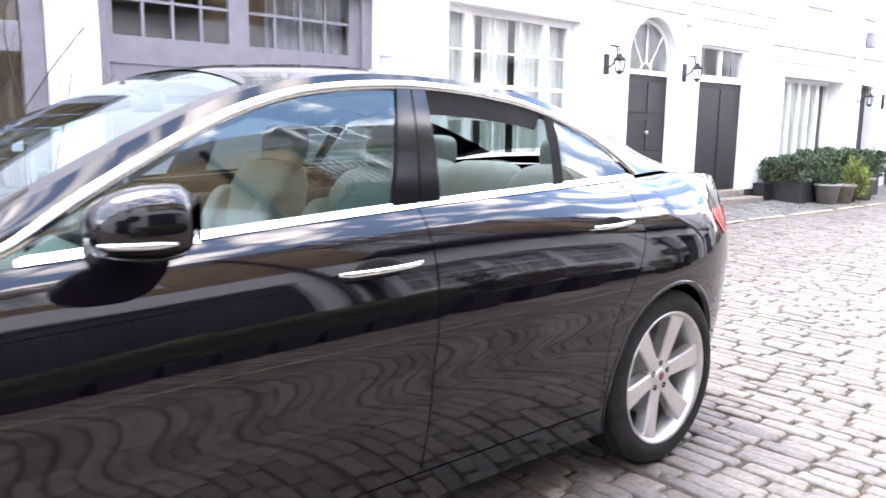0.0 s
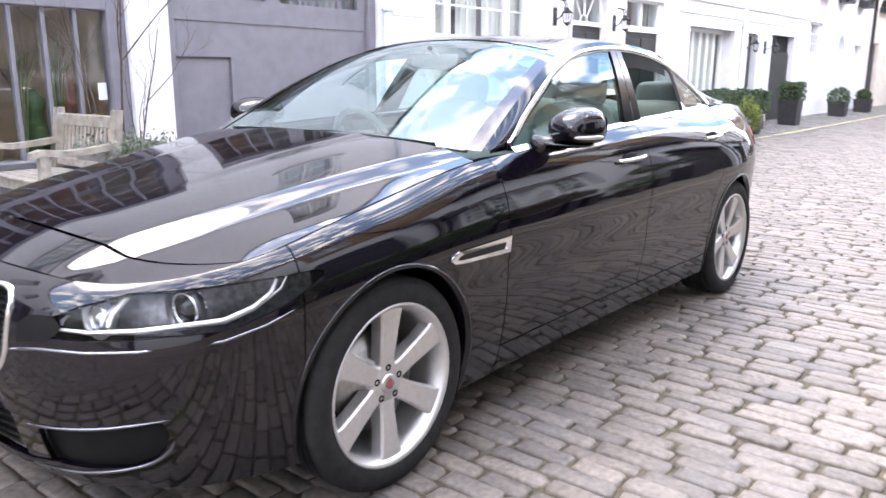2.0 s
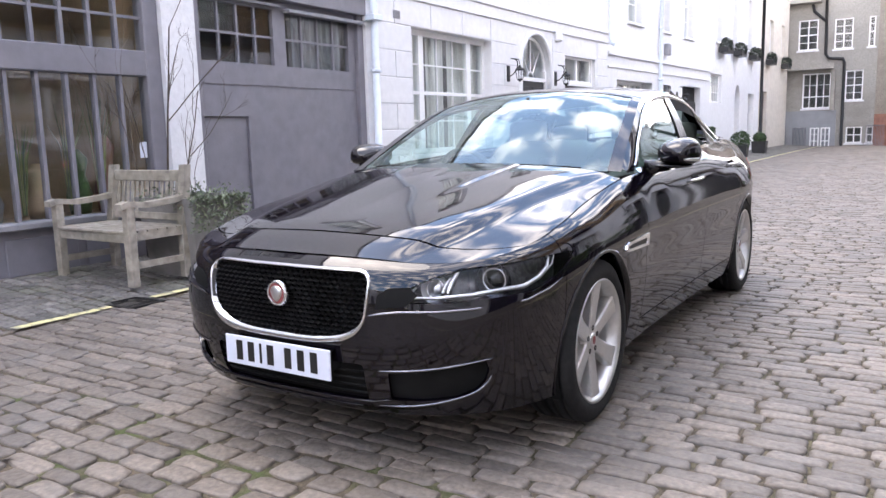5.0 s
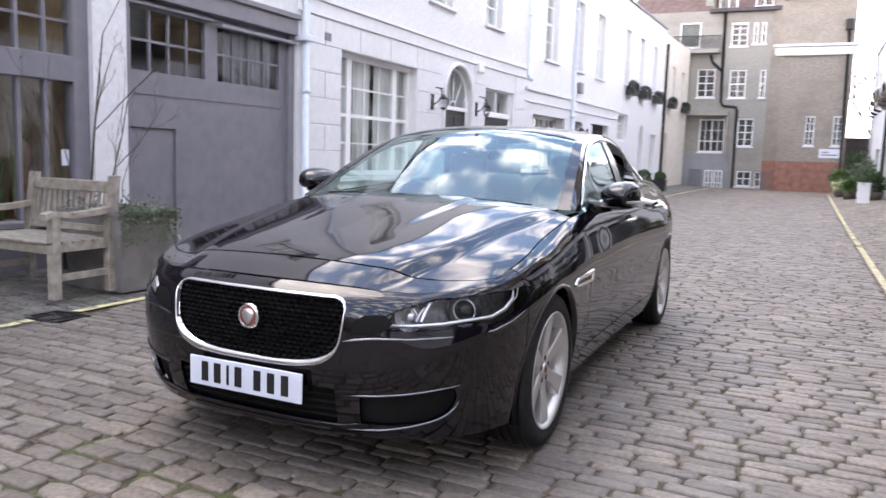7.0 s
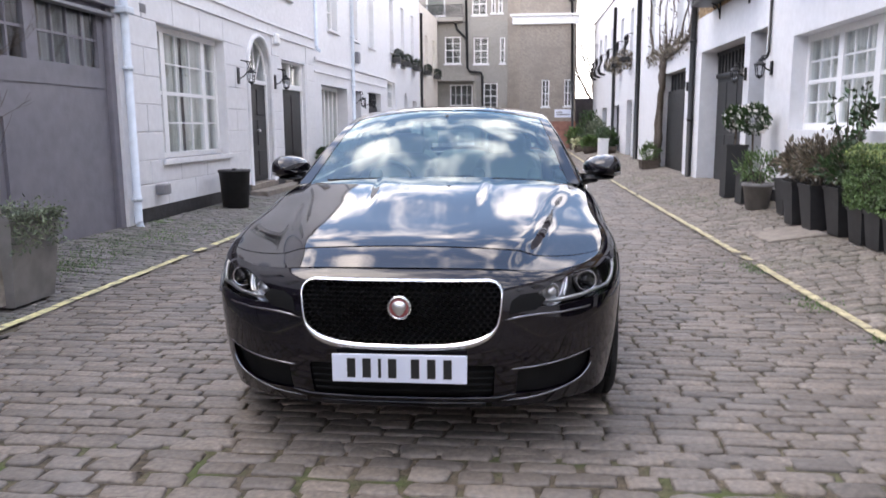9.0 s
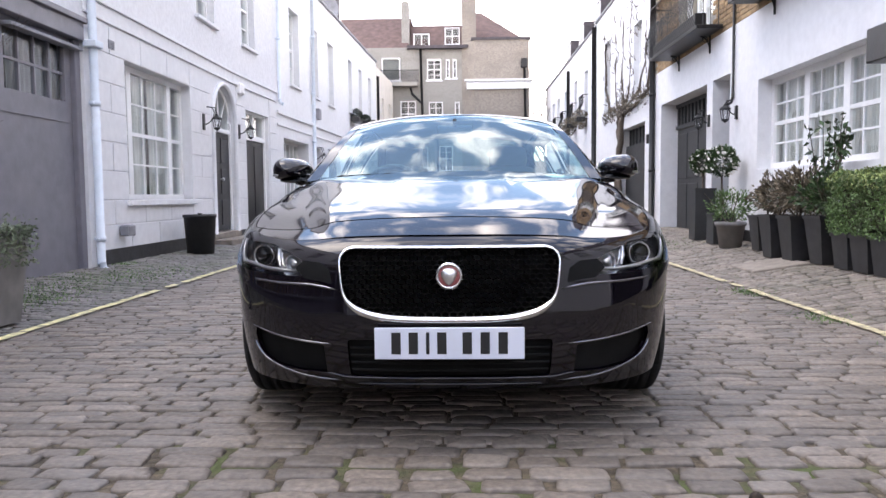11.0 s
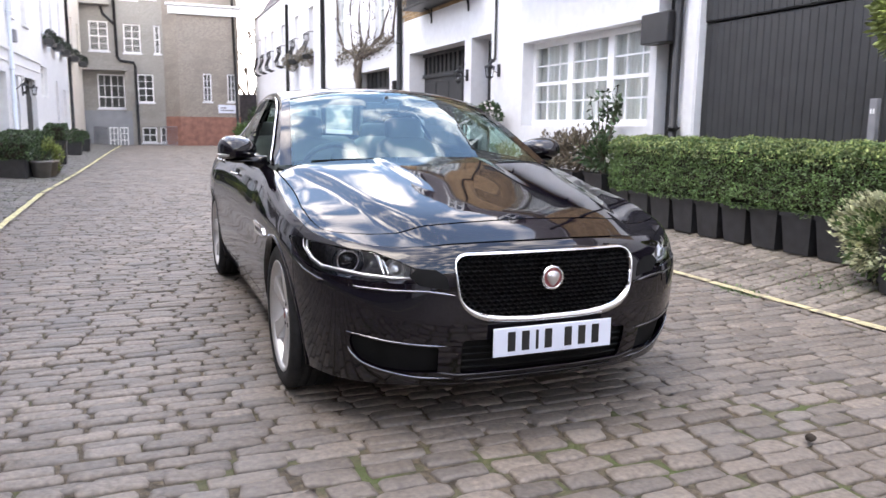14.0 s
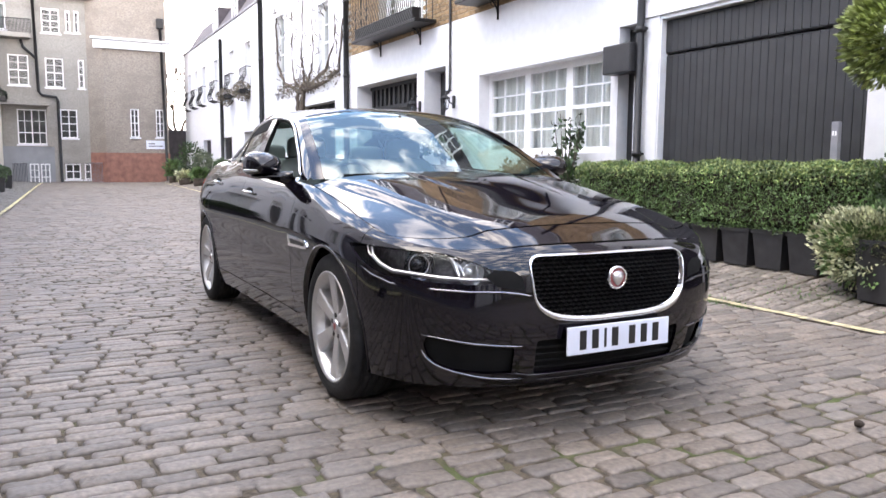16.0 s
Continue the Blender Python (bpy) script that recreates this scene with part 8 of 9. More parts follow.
hedge = empty("box_hedge", (3.88, 2.45, 0.50), label="dense clipped green box hedge growing in black pots", category="hedge")
hp = box_points(50000, 3.62, 4.13, 0.42, 4.08, 0.50, 1.09, 21)
leaf_object("foliage", hp - np.array((3.88, 2.45, 0.50)), 0.027, LEAF, hedge, 5, up=0.5, aspect=0.6)
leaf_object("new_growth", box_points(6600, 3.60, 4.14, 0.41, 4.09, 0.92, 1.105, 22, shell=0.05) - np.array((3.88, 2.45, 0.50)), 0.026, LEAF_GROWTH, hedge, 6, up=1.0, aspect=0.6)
# near-black box added within the leaves as the hedge's inner shade
part("inner_mass", boxes((-0.17, 0.18, -1.92, 1.54, 0.02, 0.52), bevel=0.06), SOIL_AND_CORE, hedge)

# variegated bush at the hedge's end and the clipped bay beside the white pier
bush = empty("variegated_bush", (3.57, 0.30, 0.115), label="bushy cream-and-green variegated evergreen in a low pot", category="shrub")
bp = ball_points(8500, (0, 0, 0.36), 0.41, 31, squash=0.80, shell=0.5, lumps=0.5)
leaf_object("foliage", bp, 0.044, LEAF_PALE, bush, 31, aspect=0.6)
leaf_object("dark_foliage", ball_points(4600, (0, 0, 0.34), 0.40, 32, squash=0.80, shell=0.4, lumps=0.5), 0.044, LEAF, bush, 32, aspect=0.6)
part("pot", boxes((-0.17, 0.17, -0.17, 0.17, 0.0, 0.26), bevel=0.02), POT_BLACK, bush)
grey_bush = shrub((3.9, 0.25, 0.42), 0.75, 0.28, LEAF_GREY, "loose grey-green lavender beside the hedge", n=900, leaf=0.05, seed=33, up=1.4)
part("pot", boxes((-0.15, 0.15, -0.15, 0.15, -0.26, 0.06), bevel=0.02), POT_BLACK, grey_bush)
tapered_pot("square_pot", (3.42, 0.06, G_R(3.42, 0.06)), 0.42, 0.34, 0.45, POT_BLACK, "black square pot holding a bay tree")
standard_tree((3.42, 0.06, 0.50), 1.30, 0.45, LEAF_BAY, "bright green clipped bay tree on a bare stem", n=6500, leaf=0.062, seed=41)
# slim grey plate on the garage door
post = tagged(mesh_object("grey_post", boxes((4.00, 4.05, 0.99, 1.06, 0.17, 1.45), bevel=0.006), LEAD), "slim grey post standing by the garage door", "post")
part("top_plate", boxes((3.997, 4.01, 1.005, 1.02, 1.33, 1.37), (3.997, 4.01, 1.03, 1.045, 1.33, 1.37)), WHITE_WOOD, post, "two small pale bars")
# pots under the wide window
for x, y, h, top in ((3.74, 5.50, 0.50, 0.36), (3.76, 4.98, 0.50, 0.38), (3.84, 4.45, 0.50, 0.40), (3.90, 6.30, 0.45, 0.34)):
    tapered_pot("tall_square_pot", (x, y, G_R(x, y)), top, top * 0.68, h, POT_BLACK, "tall black tapering pot beside the white wall", group="pots under the wide window")
shrub((3.74, 5.50, 0.60), 0.50, 0.31, LEAF_RED, "reddish-green leafy shrub in a tall pot", n=1000, leaf=0.06, seed=51)
shrub((3.76, 4.98, 0.60), 0.54, 0.33, LEAF_RED, "reddish-green leafy shrub in a tall pot", n=1100, leaf=0.06, seed=52)
cam_shrub = empty("camellia", (3.86, 4.58, 0.60), label="young camellia with dark glossy leaves in a pot", category="shrub")
rnd = random.Random(8)
cp = []
for k in range(9):
    bm = bmesh.new()
    a = rnd.uniform(0, math.tau)
    q = [Vector((0, 0, 0)), Vector((0.05 * math.cos(a), 0.05 * math.sin(a), 0.35)), Vector((0.14 * math.cos(a), 0.14 * math.sin(a), 0.65)), Vector((0.20 * math.cos(a), 0.20 * math.sin(a), rnd.uniform(0.85, 1.12)))]
    tube(bm, q, [0.012, 0.009, 0.006, 0.003], 5)
    part("stem", bm, BARK, cam_shrub)
    for i in range(24):
        t = rnd.uniform(0.25, 1.0) * 3
        j = min(int(t), 2)
        cp.append(q[j].lerp(q[j + 1], t - j) + Vector((rnd.uniform(-0.06, 0.06), rnd.uniform(-0.06, 0.06), rnd.uniform(-0.03, 0.05))))
leaf_object("foliage", cp, 0.10, LEAF_DARK, cam_shrub, 9, aspect=0.5)
shrub((3.84, 4.45, 0.60), 0.45, 0.34, LEAF_DARK, "low dark evergreen round the camellia", n=900, leaf=0.06, seed=53)
for y, x, z, r in ((5.95, 3.93, 0.85, 0.20), (5.30, 3.96, 0.87, 0.20), (6.30, 3.93, 0.83, 0.17)):
    b = empty("clipped_ball", (x, y, z), label="small dark clipped ball of box", category="shrub", group="clipped balls under the window")
    leaf_object("foliage", ball_points(900, (0, 0, 0), r, int(y * 10), lumps=0.15), 0.035, LEAF_DARK, b, 3)
    part("stem", tube(bmesh.new(), [(0, 0, -0.5), (0, 0, -r * 0.4)], 0.012, 6), BARK, b)
# topiary pair by the door
for x, y, hgt in ((3.86, 8.75, 0.82), (3.84, 7.80, 0.45)):
    tapered_pot("tall_box_planter", (x, y, G_R(x, y)), 0.34, 0.32, hgt, CHARCOAL, "tall dark grey square planter by the door", group="planters by the door")
standard_tree((3.86, 8.75, 0.98), 0.30, 0.20, LEAF_DARK, "clipped ball tree with white blossom in a planter", n=1500, leaf=0.05, seed=61, flowers=90)
standard_tree((3.84, 7.80, 0.58), 0.66, 0.23, LEAF_DARK, "clipped ball tree with white blossom in a planter", n=1700, leaf=0.05, seed=62, flowers=140)
round_pot("round_pot", (3.74, 7.10, G_R(3.74, 7.10)), 0.20, 0.36, ZINC, "round grey pot on the pavement")
shrub((3.74, 7.10, 0.46), 0.46, 0.30, LEAF, "fresh green loose shrub in a round pot", n=1100, leaf=0.045, seed=63)

# bare creeper on the white house
rnd = random.Random(77)
creeper = empty("bare_creeper", (4.05, 16.4, 0.1), label="bare twisted creeper climbing the white house front", category="climber")


def vine(bm, pts, r0, r1, wob=0.06):
    q = []
    for (a, b) in zip(pts, pts[1:]):
        for k in range(6):
            t = k / 6
            q.append((lerp(a[0], b[0], t) + rnd.uniform(-0.02, 0.02), lerp(a[1], b[1], t) + rnd.uniform(-wob, wob), lerp(a[2], b[2], t)))
    q.append(pts[-1])
    tube(bm, q, [lerp(r0, r1, i / (len(q) - 1)) for i in range(len(q))], 6)


bm = bmesh.new()
vine(bm, [(0, 0, 0), (0.02, 0.1, 1.2), (0.05, -0.1, 2.3), (0.08, -0.3, 2.9)], 0.10, 0.07)
vine(bm, [(0.03, 0.15, 0), (0.02, -0.1, 1.0), (0.04, 0.1, 2.2), (0.08, 0.4, 2.9)], 0.07, 0.05)
part("trunk", bm, BARK, creeper)
bm = bmesh.new()
for y_top, y_mid, z_top in ((0.0, -0.2, 5.6), (0.9, 0.6, 5.6), (-1.0, -0.7, 5.5), (2.3, 1.6, 5.4), (-2.5, -1.8, 5.3)):
    vine(bm, [(0.08, 0.0, 2.8), (0.10, y_mid, 3.2), (0.11, y_top, 3.8), (0.11, y_top + rnd.uniform(-0.2, 0.2), 4.6), (0.11, y_top + rnd.uniform(-0.2, 0.2), z_top)], 0.05, 0.02)
vine(bm, [(0.08, -0.3, 2.85), (0.08, -1.6, 2.9), (0.08, -2.8, 3.1), (0.1, -3.1, 4.2)], 0.06, 0.03)
for k in range(140):
    y0, z0 = rnd.uniform(-3.0, 2.4), rnd.choice((rnd.uniform(2.7, 3.2), rnd.uniform(2.8, 5.4)))
    vine(bm, [(0.06, y0, z0), (0.02, y0 + rnd.uniform(-0.4, 0.4), z0 + rnd.uniform(-0.1, 0.35))], 0.012, 0.005, 0.03)
part("branch_work", bm, BARK, creeper)
leaf_object("dry_foliage", [(0.0 + rnd.uniform(-0.15, 0.1), rnd.uniform(-2.9, 1.6), rnd.gauss(2.95, 0.10)) for _ in range(900)], 0.06, LEAF_RED, creeper, 4)
tapered_pot("square_pot", (3.86, 16.4, G_R(3.86, 16.4)), 0.5, 0.45, 0.22, BARK, "low wooden trough at the foot of the creeper")
shrub((3.86, 16.4, 0.32), 0.5, 0.28, LEAF, "tuft of green plants at the creeper's foot", n=700, leaf=0.06, seed=71)

# far right: white pot with a ball, shrubs at the end of the row
tapered_pot("white_pot", (3.45, 23.4, G_R(3.45, 23.4)), 0.36, 0.33, 0.64, WHITE_WOOD, "tall white square pot with a clipped ball")
fb = empty("clipped_ball", (3.45, 23.4, 0.98), label="dark clipped ball of box in a white pot", category="shrub")
leaf_object("foliage", ball_points(900, (0, 0, 0), 0.25, 81), 0.06, LEAF_DARK, fb, 3)
part("stem", tube(bmesh.new(), [(0, 0, -0.25), (0, 0, 0)], 0.02, 6), BARK, fb)
for k, (x, y, h, r, m) in enumerate(((3.30, 26.4, 0.6, 0.36, LEAF), (3.70, 28.0, 1.1, 0.42, LEAF_GREY), (3.1, 28.4, 0.5, 0.36, LEAF_PALE), (3.6, 30.2, 1.5, 0.5, LEAF_DARK), (3.1, 31.2, 0.9, 0.45, LEAF), (3.8, 24.6, 0.8, 0.34, LEAF_DARK))):
    shrub((x, y, G_R(x, y) + 0.05), h, r, m, "leafy shrub in a tub at the far end", n=900, leaf=0.12, seed=90 + k)
    bm = bmesh.new()
    lathe(bm, [(0.0, -0.08), (0.24, -0.08), (0.30, 0.22), (0.0, 0.2)], 14, "z", at=(x, y, G_R(x, y) + 0.05))
    tagged(mesh_object("tub", bm, BARK), "wooden tub on the setts", "planter", group="tubs at the far end")


def bare_tree(place, h, seed, label):
    t = empty("bare_tree", place, label=label, category="tree")
    rnd = random.Random(seed)
    bm = bmesh.new()
    bm2 = bmesh.new()

    def grow(b, p, d, length, r, depth):
        q = p + d * length
        m = p.lerp(q, 0.5) + Vector((rnd.uniform(-1, 1), rnd.uniform(-1, 1), 0)) * length * 0.06
        tube(b, [p, m, q], [r, r * 0.85, r * 0.68], 5 if depth else 8, cap=False)
        if depth >= 5:
            return
        for k in range(3 if depth < 4 else 2):
            nd = (d + Vector((rnd.uniform(-1, 1), rnd.uniform(-1, 1), rnd.uniform(-0.2, 0.7))) * 0.75).normalized()
            grow(bm2, q, nd, length * rnd.uniform(0.6, 0.8), r * 0.6, depth + 1)
    grow(bm, Vector((0, 0, 0)), Vector((0.03, 0, 1)), h * 0.32, 0.16, 0)
    part("trunk", bm, BARK, t)
    part("branch_work", bm2, BARK, t)
    return t


bare_tree((5.2, 44.0, -0.3), 8.5, 3, "leafless tree behind the far house")
bare_tree((7.0, 41.0, -0.3), 9.0, 4, "leafless tree behind the far house")
tagged(mesh_object("dark_fence", boxes((3.25, 9.0, 35.0, 35.1, -0.2, 2.6)), SLATE), "dark boarded fence beside the end block", "fence")

# left pavement: bench, zinc planter with bare climber, black tub, clipped shrubs further on
bench = empty("garden_bench", (-3.72, 1.02, 0.048), label="weathered slatted teak garden bench with arms", category="bench")
bx0, bx1, by0, by1 = -0.49, 0.53, -0.27, 0.30
for x in (bx0 + 0.035, bx1 - 0.035):
    part("front_leg", boxes((x - 0.038, x + 0.038, by0, by0 + 0.07, 0.0, 0.63), bevel=0.006), TEAK, bench)
    bm = boxes((x - 0.035, x + 0.035, by1 - 0.065, by1, 0.0, 0.45), bevel=0.006)
    vs = box(bm, x - 0.035, x + 0.035, by1 - 0.065, by1, 0.44, 0.93, bevel=0.0)
    for v in bm.verts:
        if v.co.z > 0.5:
            v.co.y += (v.co.z - 0.45) * 0.14
    part("rear_leg", bm, TEAK, bench)
    bm = bmesh.new()
    prof = [(by0 - 0.05, 0.635), (by0 + 0.02, 0.655), (by0 + 0.2, 0.635), (by0 + 0.4, 0.65), (by1 + 0.03, 0.675)]
    rows = []
    for y, z in prof:
        rows.append([bm.verts.new((x + sx * 0.042, y, z + dz)) for sx, dz in ((-1, -0.025), (1, -0.025), (1, 0.02), (-1, 0.02))])
    for a, b in zip(rows, rows[1:]):
        for k in range(4):
            bm.faces.new((a[k], a[(k + 1) % 4], b[(k + 1) % 4], b[k]))
    bm.faces.new(rows[0])
    bm.faces.new(list(reversed(rows[-1])))
    bmesh.ops.recalc_face_normals(bm, faces=bm.faces[:])
    part("armrest", bm, TEAK, bench)
    part("side_rail", boxes((x - 0.025, x + 0.025, by0 + 0.07, by1 - 0.06, 0.36, 0.42), (x - 0.02, x + 0.02, by0 + 0.07, by1 - 0.06, 0.14, 0.19)), TEAK, bench)
part("front_apron", boxes((bx0 + 0.07, bx1 - 0.07, by0 + 0.015, by0 + 0.05, 0.345, 0.415), bevel=0.005), TEAK, bench)
for k in range(6):
    y = by0 + 0.0 + k * 0.092
    part("seat_slat", boxes((bx0 + 0.01, bx1 - 0.01, y, y + 0.080, 0.418, 0.440), bevel=0.004), TEAK, bench)
lean = lambda z: by1 - 0.035 + (z - 0.45) * 0.14
part("top_rail", boxes((bx0 + 0.07, bx1 - 0.07, lean(0.84) - 0.02, lean(0.84) + 0.02, 0.79, 0.885), bevel=0.008), TEAK, bench)
part("lower_rail", boxes((bx0 + 0.07, bx1 - 0.07, lean(0.5) - 0.02, lean(0.5) + 0.02, 0.47, 0.53), bevel=0.005), TEAK, bench)
for k in range(13):
    x = lerp(bx0 + 0.12, bx1 - 0.12, k / 12)
    bm = boxes((x - 0.018, x + 0.018, -0.007, 0.007, 0.53, 0.79), bevel=0.003)
    for v in bm.verts:
        v.co.y += lean(v.co.z)
    part("back_slat", bm, TEAK, bench)

zp = empty("zinc_planter", (-3.43, 1.565, 0.03), label="square dull zinc planter with trailing grey-green plants", category="planter")
bm = bmesh.new()
rings = [[bm.verts.new((sx * a, sy * a * 0.8, z)) for sx, sy in ((-1, -1), (1, -1), (1, 1), (-1, 1))] for a, z in ((0.30, 0.0), (0.36, 0.63), (0.375, 0.63), (0.375, 0.67), (0.34, 0.67), (0.33, 0.60))]
bm.faces.new(list(reversed(rings[0])))
for a, b in zip(rings, rings[1:]):
    for k in range(4):
        bm.faces.new((a[k], a[(k + 1) % 4], b[(k + 1) % 4], b[k]))
part("body", bm, ZINC, zp)
part("soil", boxes((-0.33, 0.33, -0.26, 0.26, 0.58, 0.62)), SOIL_AND_CORE, zp)
rng = np.random.default_rng(6)
tr = np.stack([rng.uniform(-0.36, 0.42, 1500), rng.uniform(-0.34, 0.30, 1500), 0.66 + rng.normal(0, 0.05, 1500)], axis=1)
edge = rng.random(1500) < 0.45
tr[edge, 0] = 0.37 + rng.random(edge.sum()) * 0.05
tr[edge, 2] = 0.68 - rng.random(edge.sum()) ** 2 * 0.28
leaf_object("trailing_greenery", tr, 0.035, LEAF_GREY, zp, 6, up=0.2)


def bare_climber(place, label, stems, seed, pot=True):
    """A leafless climber: a few crooked stems that fork and fork again."""
    climber = empty("bare_climber", place, label=label, category="climber")
    bm = bmesh.new()
    rnd = random.Random(seed)

    def twig(p, d, length, r, depth):
        q = [p]
        for k in range(5):
            d = (d + Vector((rnd.uniform(-1, 1), rnd.uniform(-1, 1), rnd.uniform(-0.3, 0.6))) * (0.22 if depth > 2 else 0.10)).normalized()
            q.append(q[-1] + d * length / 5)
        tube(bm, q, [lerp(r, r * 0.38, i / 5) for i in range(6)], 5, cap=True)
        if depth < 5:
            for k in range(3 if depth else 5):
                i = rnd.randint(2, 5)
                nd = (d + Vector((rnd.uniform(-0.4, 0.6), rnd.uniform(-0.75, 0.75), rnd.uniform(-0.3, 0.5)))).normalized()
                twig(q[i], nd, length * rnd.uniform(0.32, 0.52), max(lerp(r, r * 0.38, i / 5) * 0.72, 0.0013), depth + 1)
    for base, way, length, r, depth in stems:
        twig(Vector(base), Vector(way), length, r, depth)
    part("branch_work", bm, BARK, climber)
    if pot:
        part("root_pot", boxes((-0.2, 0.2, -0.2, 0.15, 0.0, 0.25), bevel=0.02), POT_BLACK, climber)


bare_climber((-4.12, 1.90, 0.065), "leafless young climber trained against the white pier", (((0, 0, 0), (0.0, -0.02, 1), 2.15, 0.015, 1), ((0.03, 0.02, 0), (0.03, 0.07, 1), 1.6, 0.010, 2), ((-0.05, -0.12, 0), (-0.04, -0.20, 1), 1.7, 0.008, 2), ((-0.05, -0.12, 0), (-0.02, -0.34, 1), 1.7, 0.007, 3)), 15)
bare_climber((-3.55, 1.68, 0.64), "thin leafless climber rising out of the zinc planter", (((0, 0, 0), (-0.16, 0.03, 1), 0.8, 0.0045, 4), ((0.02, 0.0, 0), (-0.10, 0.06, 1), 0.62, 0.004, 4)), 22, pot=False)

tub = empty("black_tub", (-3.95, 7.90, 0.058), label="tall black round bin-like tub beside the white house", category="planter")
bm = bmesh.new()
lathe(bm, [(0.0, 0.0), (0.20, 0.0), (0.235, 0.55), (0.25, 0.55), (0.25, 0.59), (0.22, 0.59), (0.0, 0.57)], 28)
part("body", bm, POT_BLACK, tub)
part("handle", boxes((-0.03, 0.03, -0.03, 0.03, 0.57, 0.61), bevel=0.006), POT_BLACK, tub)
tagged(mesh_object("black_boot_box", boxes((-4.30, -4.08, 13.95, 14.20, 0.05, 0.38), bevel=0.01), BLACK_WOOD), "small black box beside the dark door", "box")
# dark hedge in a long planter against the second house, with urns before it
for y0, y1, zt in ((14.35, 15.75, 0.80), (15.8, 17.1, 0.93), (17.15, 18.3, 0.90)):
    ym = (y0 + y1) / 2
    tagged(mesh_object("trough_planter", boxes((-4.30, -3.62, y0, y1, 0.0, 0.48), (-4.33, -3.59, y0 - 0.02, y1 + 0.02, 0.43, 0.49), bevel=0.012), POT_BLACK), "long black trough planter against the white house", "planter", group="troughs on the left pavement")
    h = empty("clipped_hedge", (-3.95, ym, 0.46), label="dark green clipped evergreen hedge in a black trough", category="hedge", group="hedges in the troughs")
    leaf_object("foliage", box_points(3800, -0.40, 0.42, y0 - ym - 0.06, y1 - ym + 0.06, 0.0, zt - 0.40, int(y0 * 7), lumps=0.10), 0.055, LEAF_DARK, h, int(y0), up=0.5, aspect=0.6)
    # dark block among the leaves, its colour standing in for shade there
    part("inner_mass", boxes((-0.30, 0.32, y0 - ym + 0.04, y1 - ym - 0.04, 0.0, zt - 0.47), bevel=0.05), SOIL_AND_CORE, h)
for x, y, r, hh, m in ((-3.42, 15.05, 0.22, 0.36, ZINC), (-3.38, 15.60, 0.24, 0.34, CONCRETE), (-3.40, 16.75, 0.20, 0.42, CONCRETE)):
    round_pot("garden_urn", (x, y, G_R(x, y)), r, hh, m, "round weathered stone pot before the hedge")
shrub((-3.36, 16.15, 0.05), 0.72, 0.26, LEAF_BAY, "pale green feathery shrub beside stone pots", n=1500, leaf=0.06, seed=114, up=1.2)
shrub((-3.42, 15.05, 0.32), 0.30, 0.22, LEAF_DARK, "low dark plants filling a round pot", n=500, leaf=0.05, seed=115)
tapered_pot("tall_square_pot", (-3.68, 20.75, G_R(-3.68, 20.75)), 0.5, 0.42, 0.62, POT_BLACK, "tall black pot with a clipped block of box")
cb = empty("clipped_block", (-3.68, 20.75, 0.76), label="dark clipped cube of box in a tall pot", category="shrub")
leaf_object("foliage", box_points(1500, -0.28, 0.28, -0.28, 0.28, 0.0, 0.42, 9), 0.06, LEAF_DARK, cb, 9)
# near-black filler: the shade deep in the clipped cube, put in as colour
part("core", boxes((-0.2, 0.2, -0.2, 0.2, 0.0, 0.34)), SOIL_AND_CORE, cb)
for x, y, r in ((-3.75, 26.7, 0.32), (-3.75, 30.6, 0.22)):
    tapered_pot("square_pot", (x, y, G_R(x, y)), 0.5, 0.42, 0.42, POT_BLACK, "black pot with a clipped ball")
    b = empty("clipped_ball", (x, y, G_R(x, y) + 0.52), label="dark clipped ball of box in a black pot", category="shrub")
    leaf_object("foliage", ball_points(1300, (0, 0, 0), r, int(y)), 0.07, LEAF_DARK, b, 3)
    part("stem", tube(bmesh.new(), [(0, 0, -0.35), (0, 0, 0)], 0.02, 6), BARK, b)
for k, y in enumerate((22.2, 24.6)):
    wb = empty("hanging_box", (XR - 0.2, y, 3.35), label="hanging basket with dry brown plants", category="window box", group="baskets along the right row")
    part("basket", boxes((-0.16, 0.12, -0.35, 0.35, -0.05, 0.12), bevel=0.03), BLACK_IRON, wb)
    leaf_object("foliage", ball_points(900, (0.0, 0, 0.05), 0.36, 140 + k, squash=0.9), 0.07, LEAF_RED, wb, 3)
# satellite dish and aerial over the left roof
bm = bmesh.new()
lathe(bm, [(0.0, 0.10), (0.25, 0.07), (0.45, 0.0)], 24, "y", at=(-4.9, 24.2, 7.0))
tube(bm, [(-4.9, 24.4, 6.2), (-4.9, 24.3, 7.0)], 0.03, 6)
tagged(mesh_object("satellite_dish", bm, LEAD), "grey satellite dish above the parapet", "dish")
tagged(mesh_object("roof_hut", boxes((-6.4, -4.75, 24.4, 26.5, 6.3, 7.7)), SLATE), "dark roof hut behind the parapet", "roof hut")


# beyond the first house the left row leans in towards the end block
def turned(x, y):
    y1 = -3.55 + (y + 3.55) * 5.730 / (5.09 + 0.044 * (y + 3.55))
    return x + bend(y1), y1


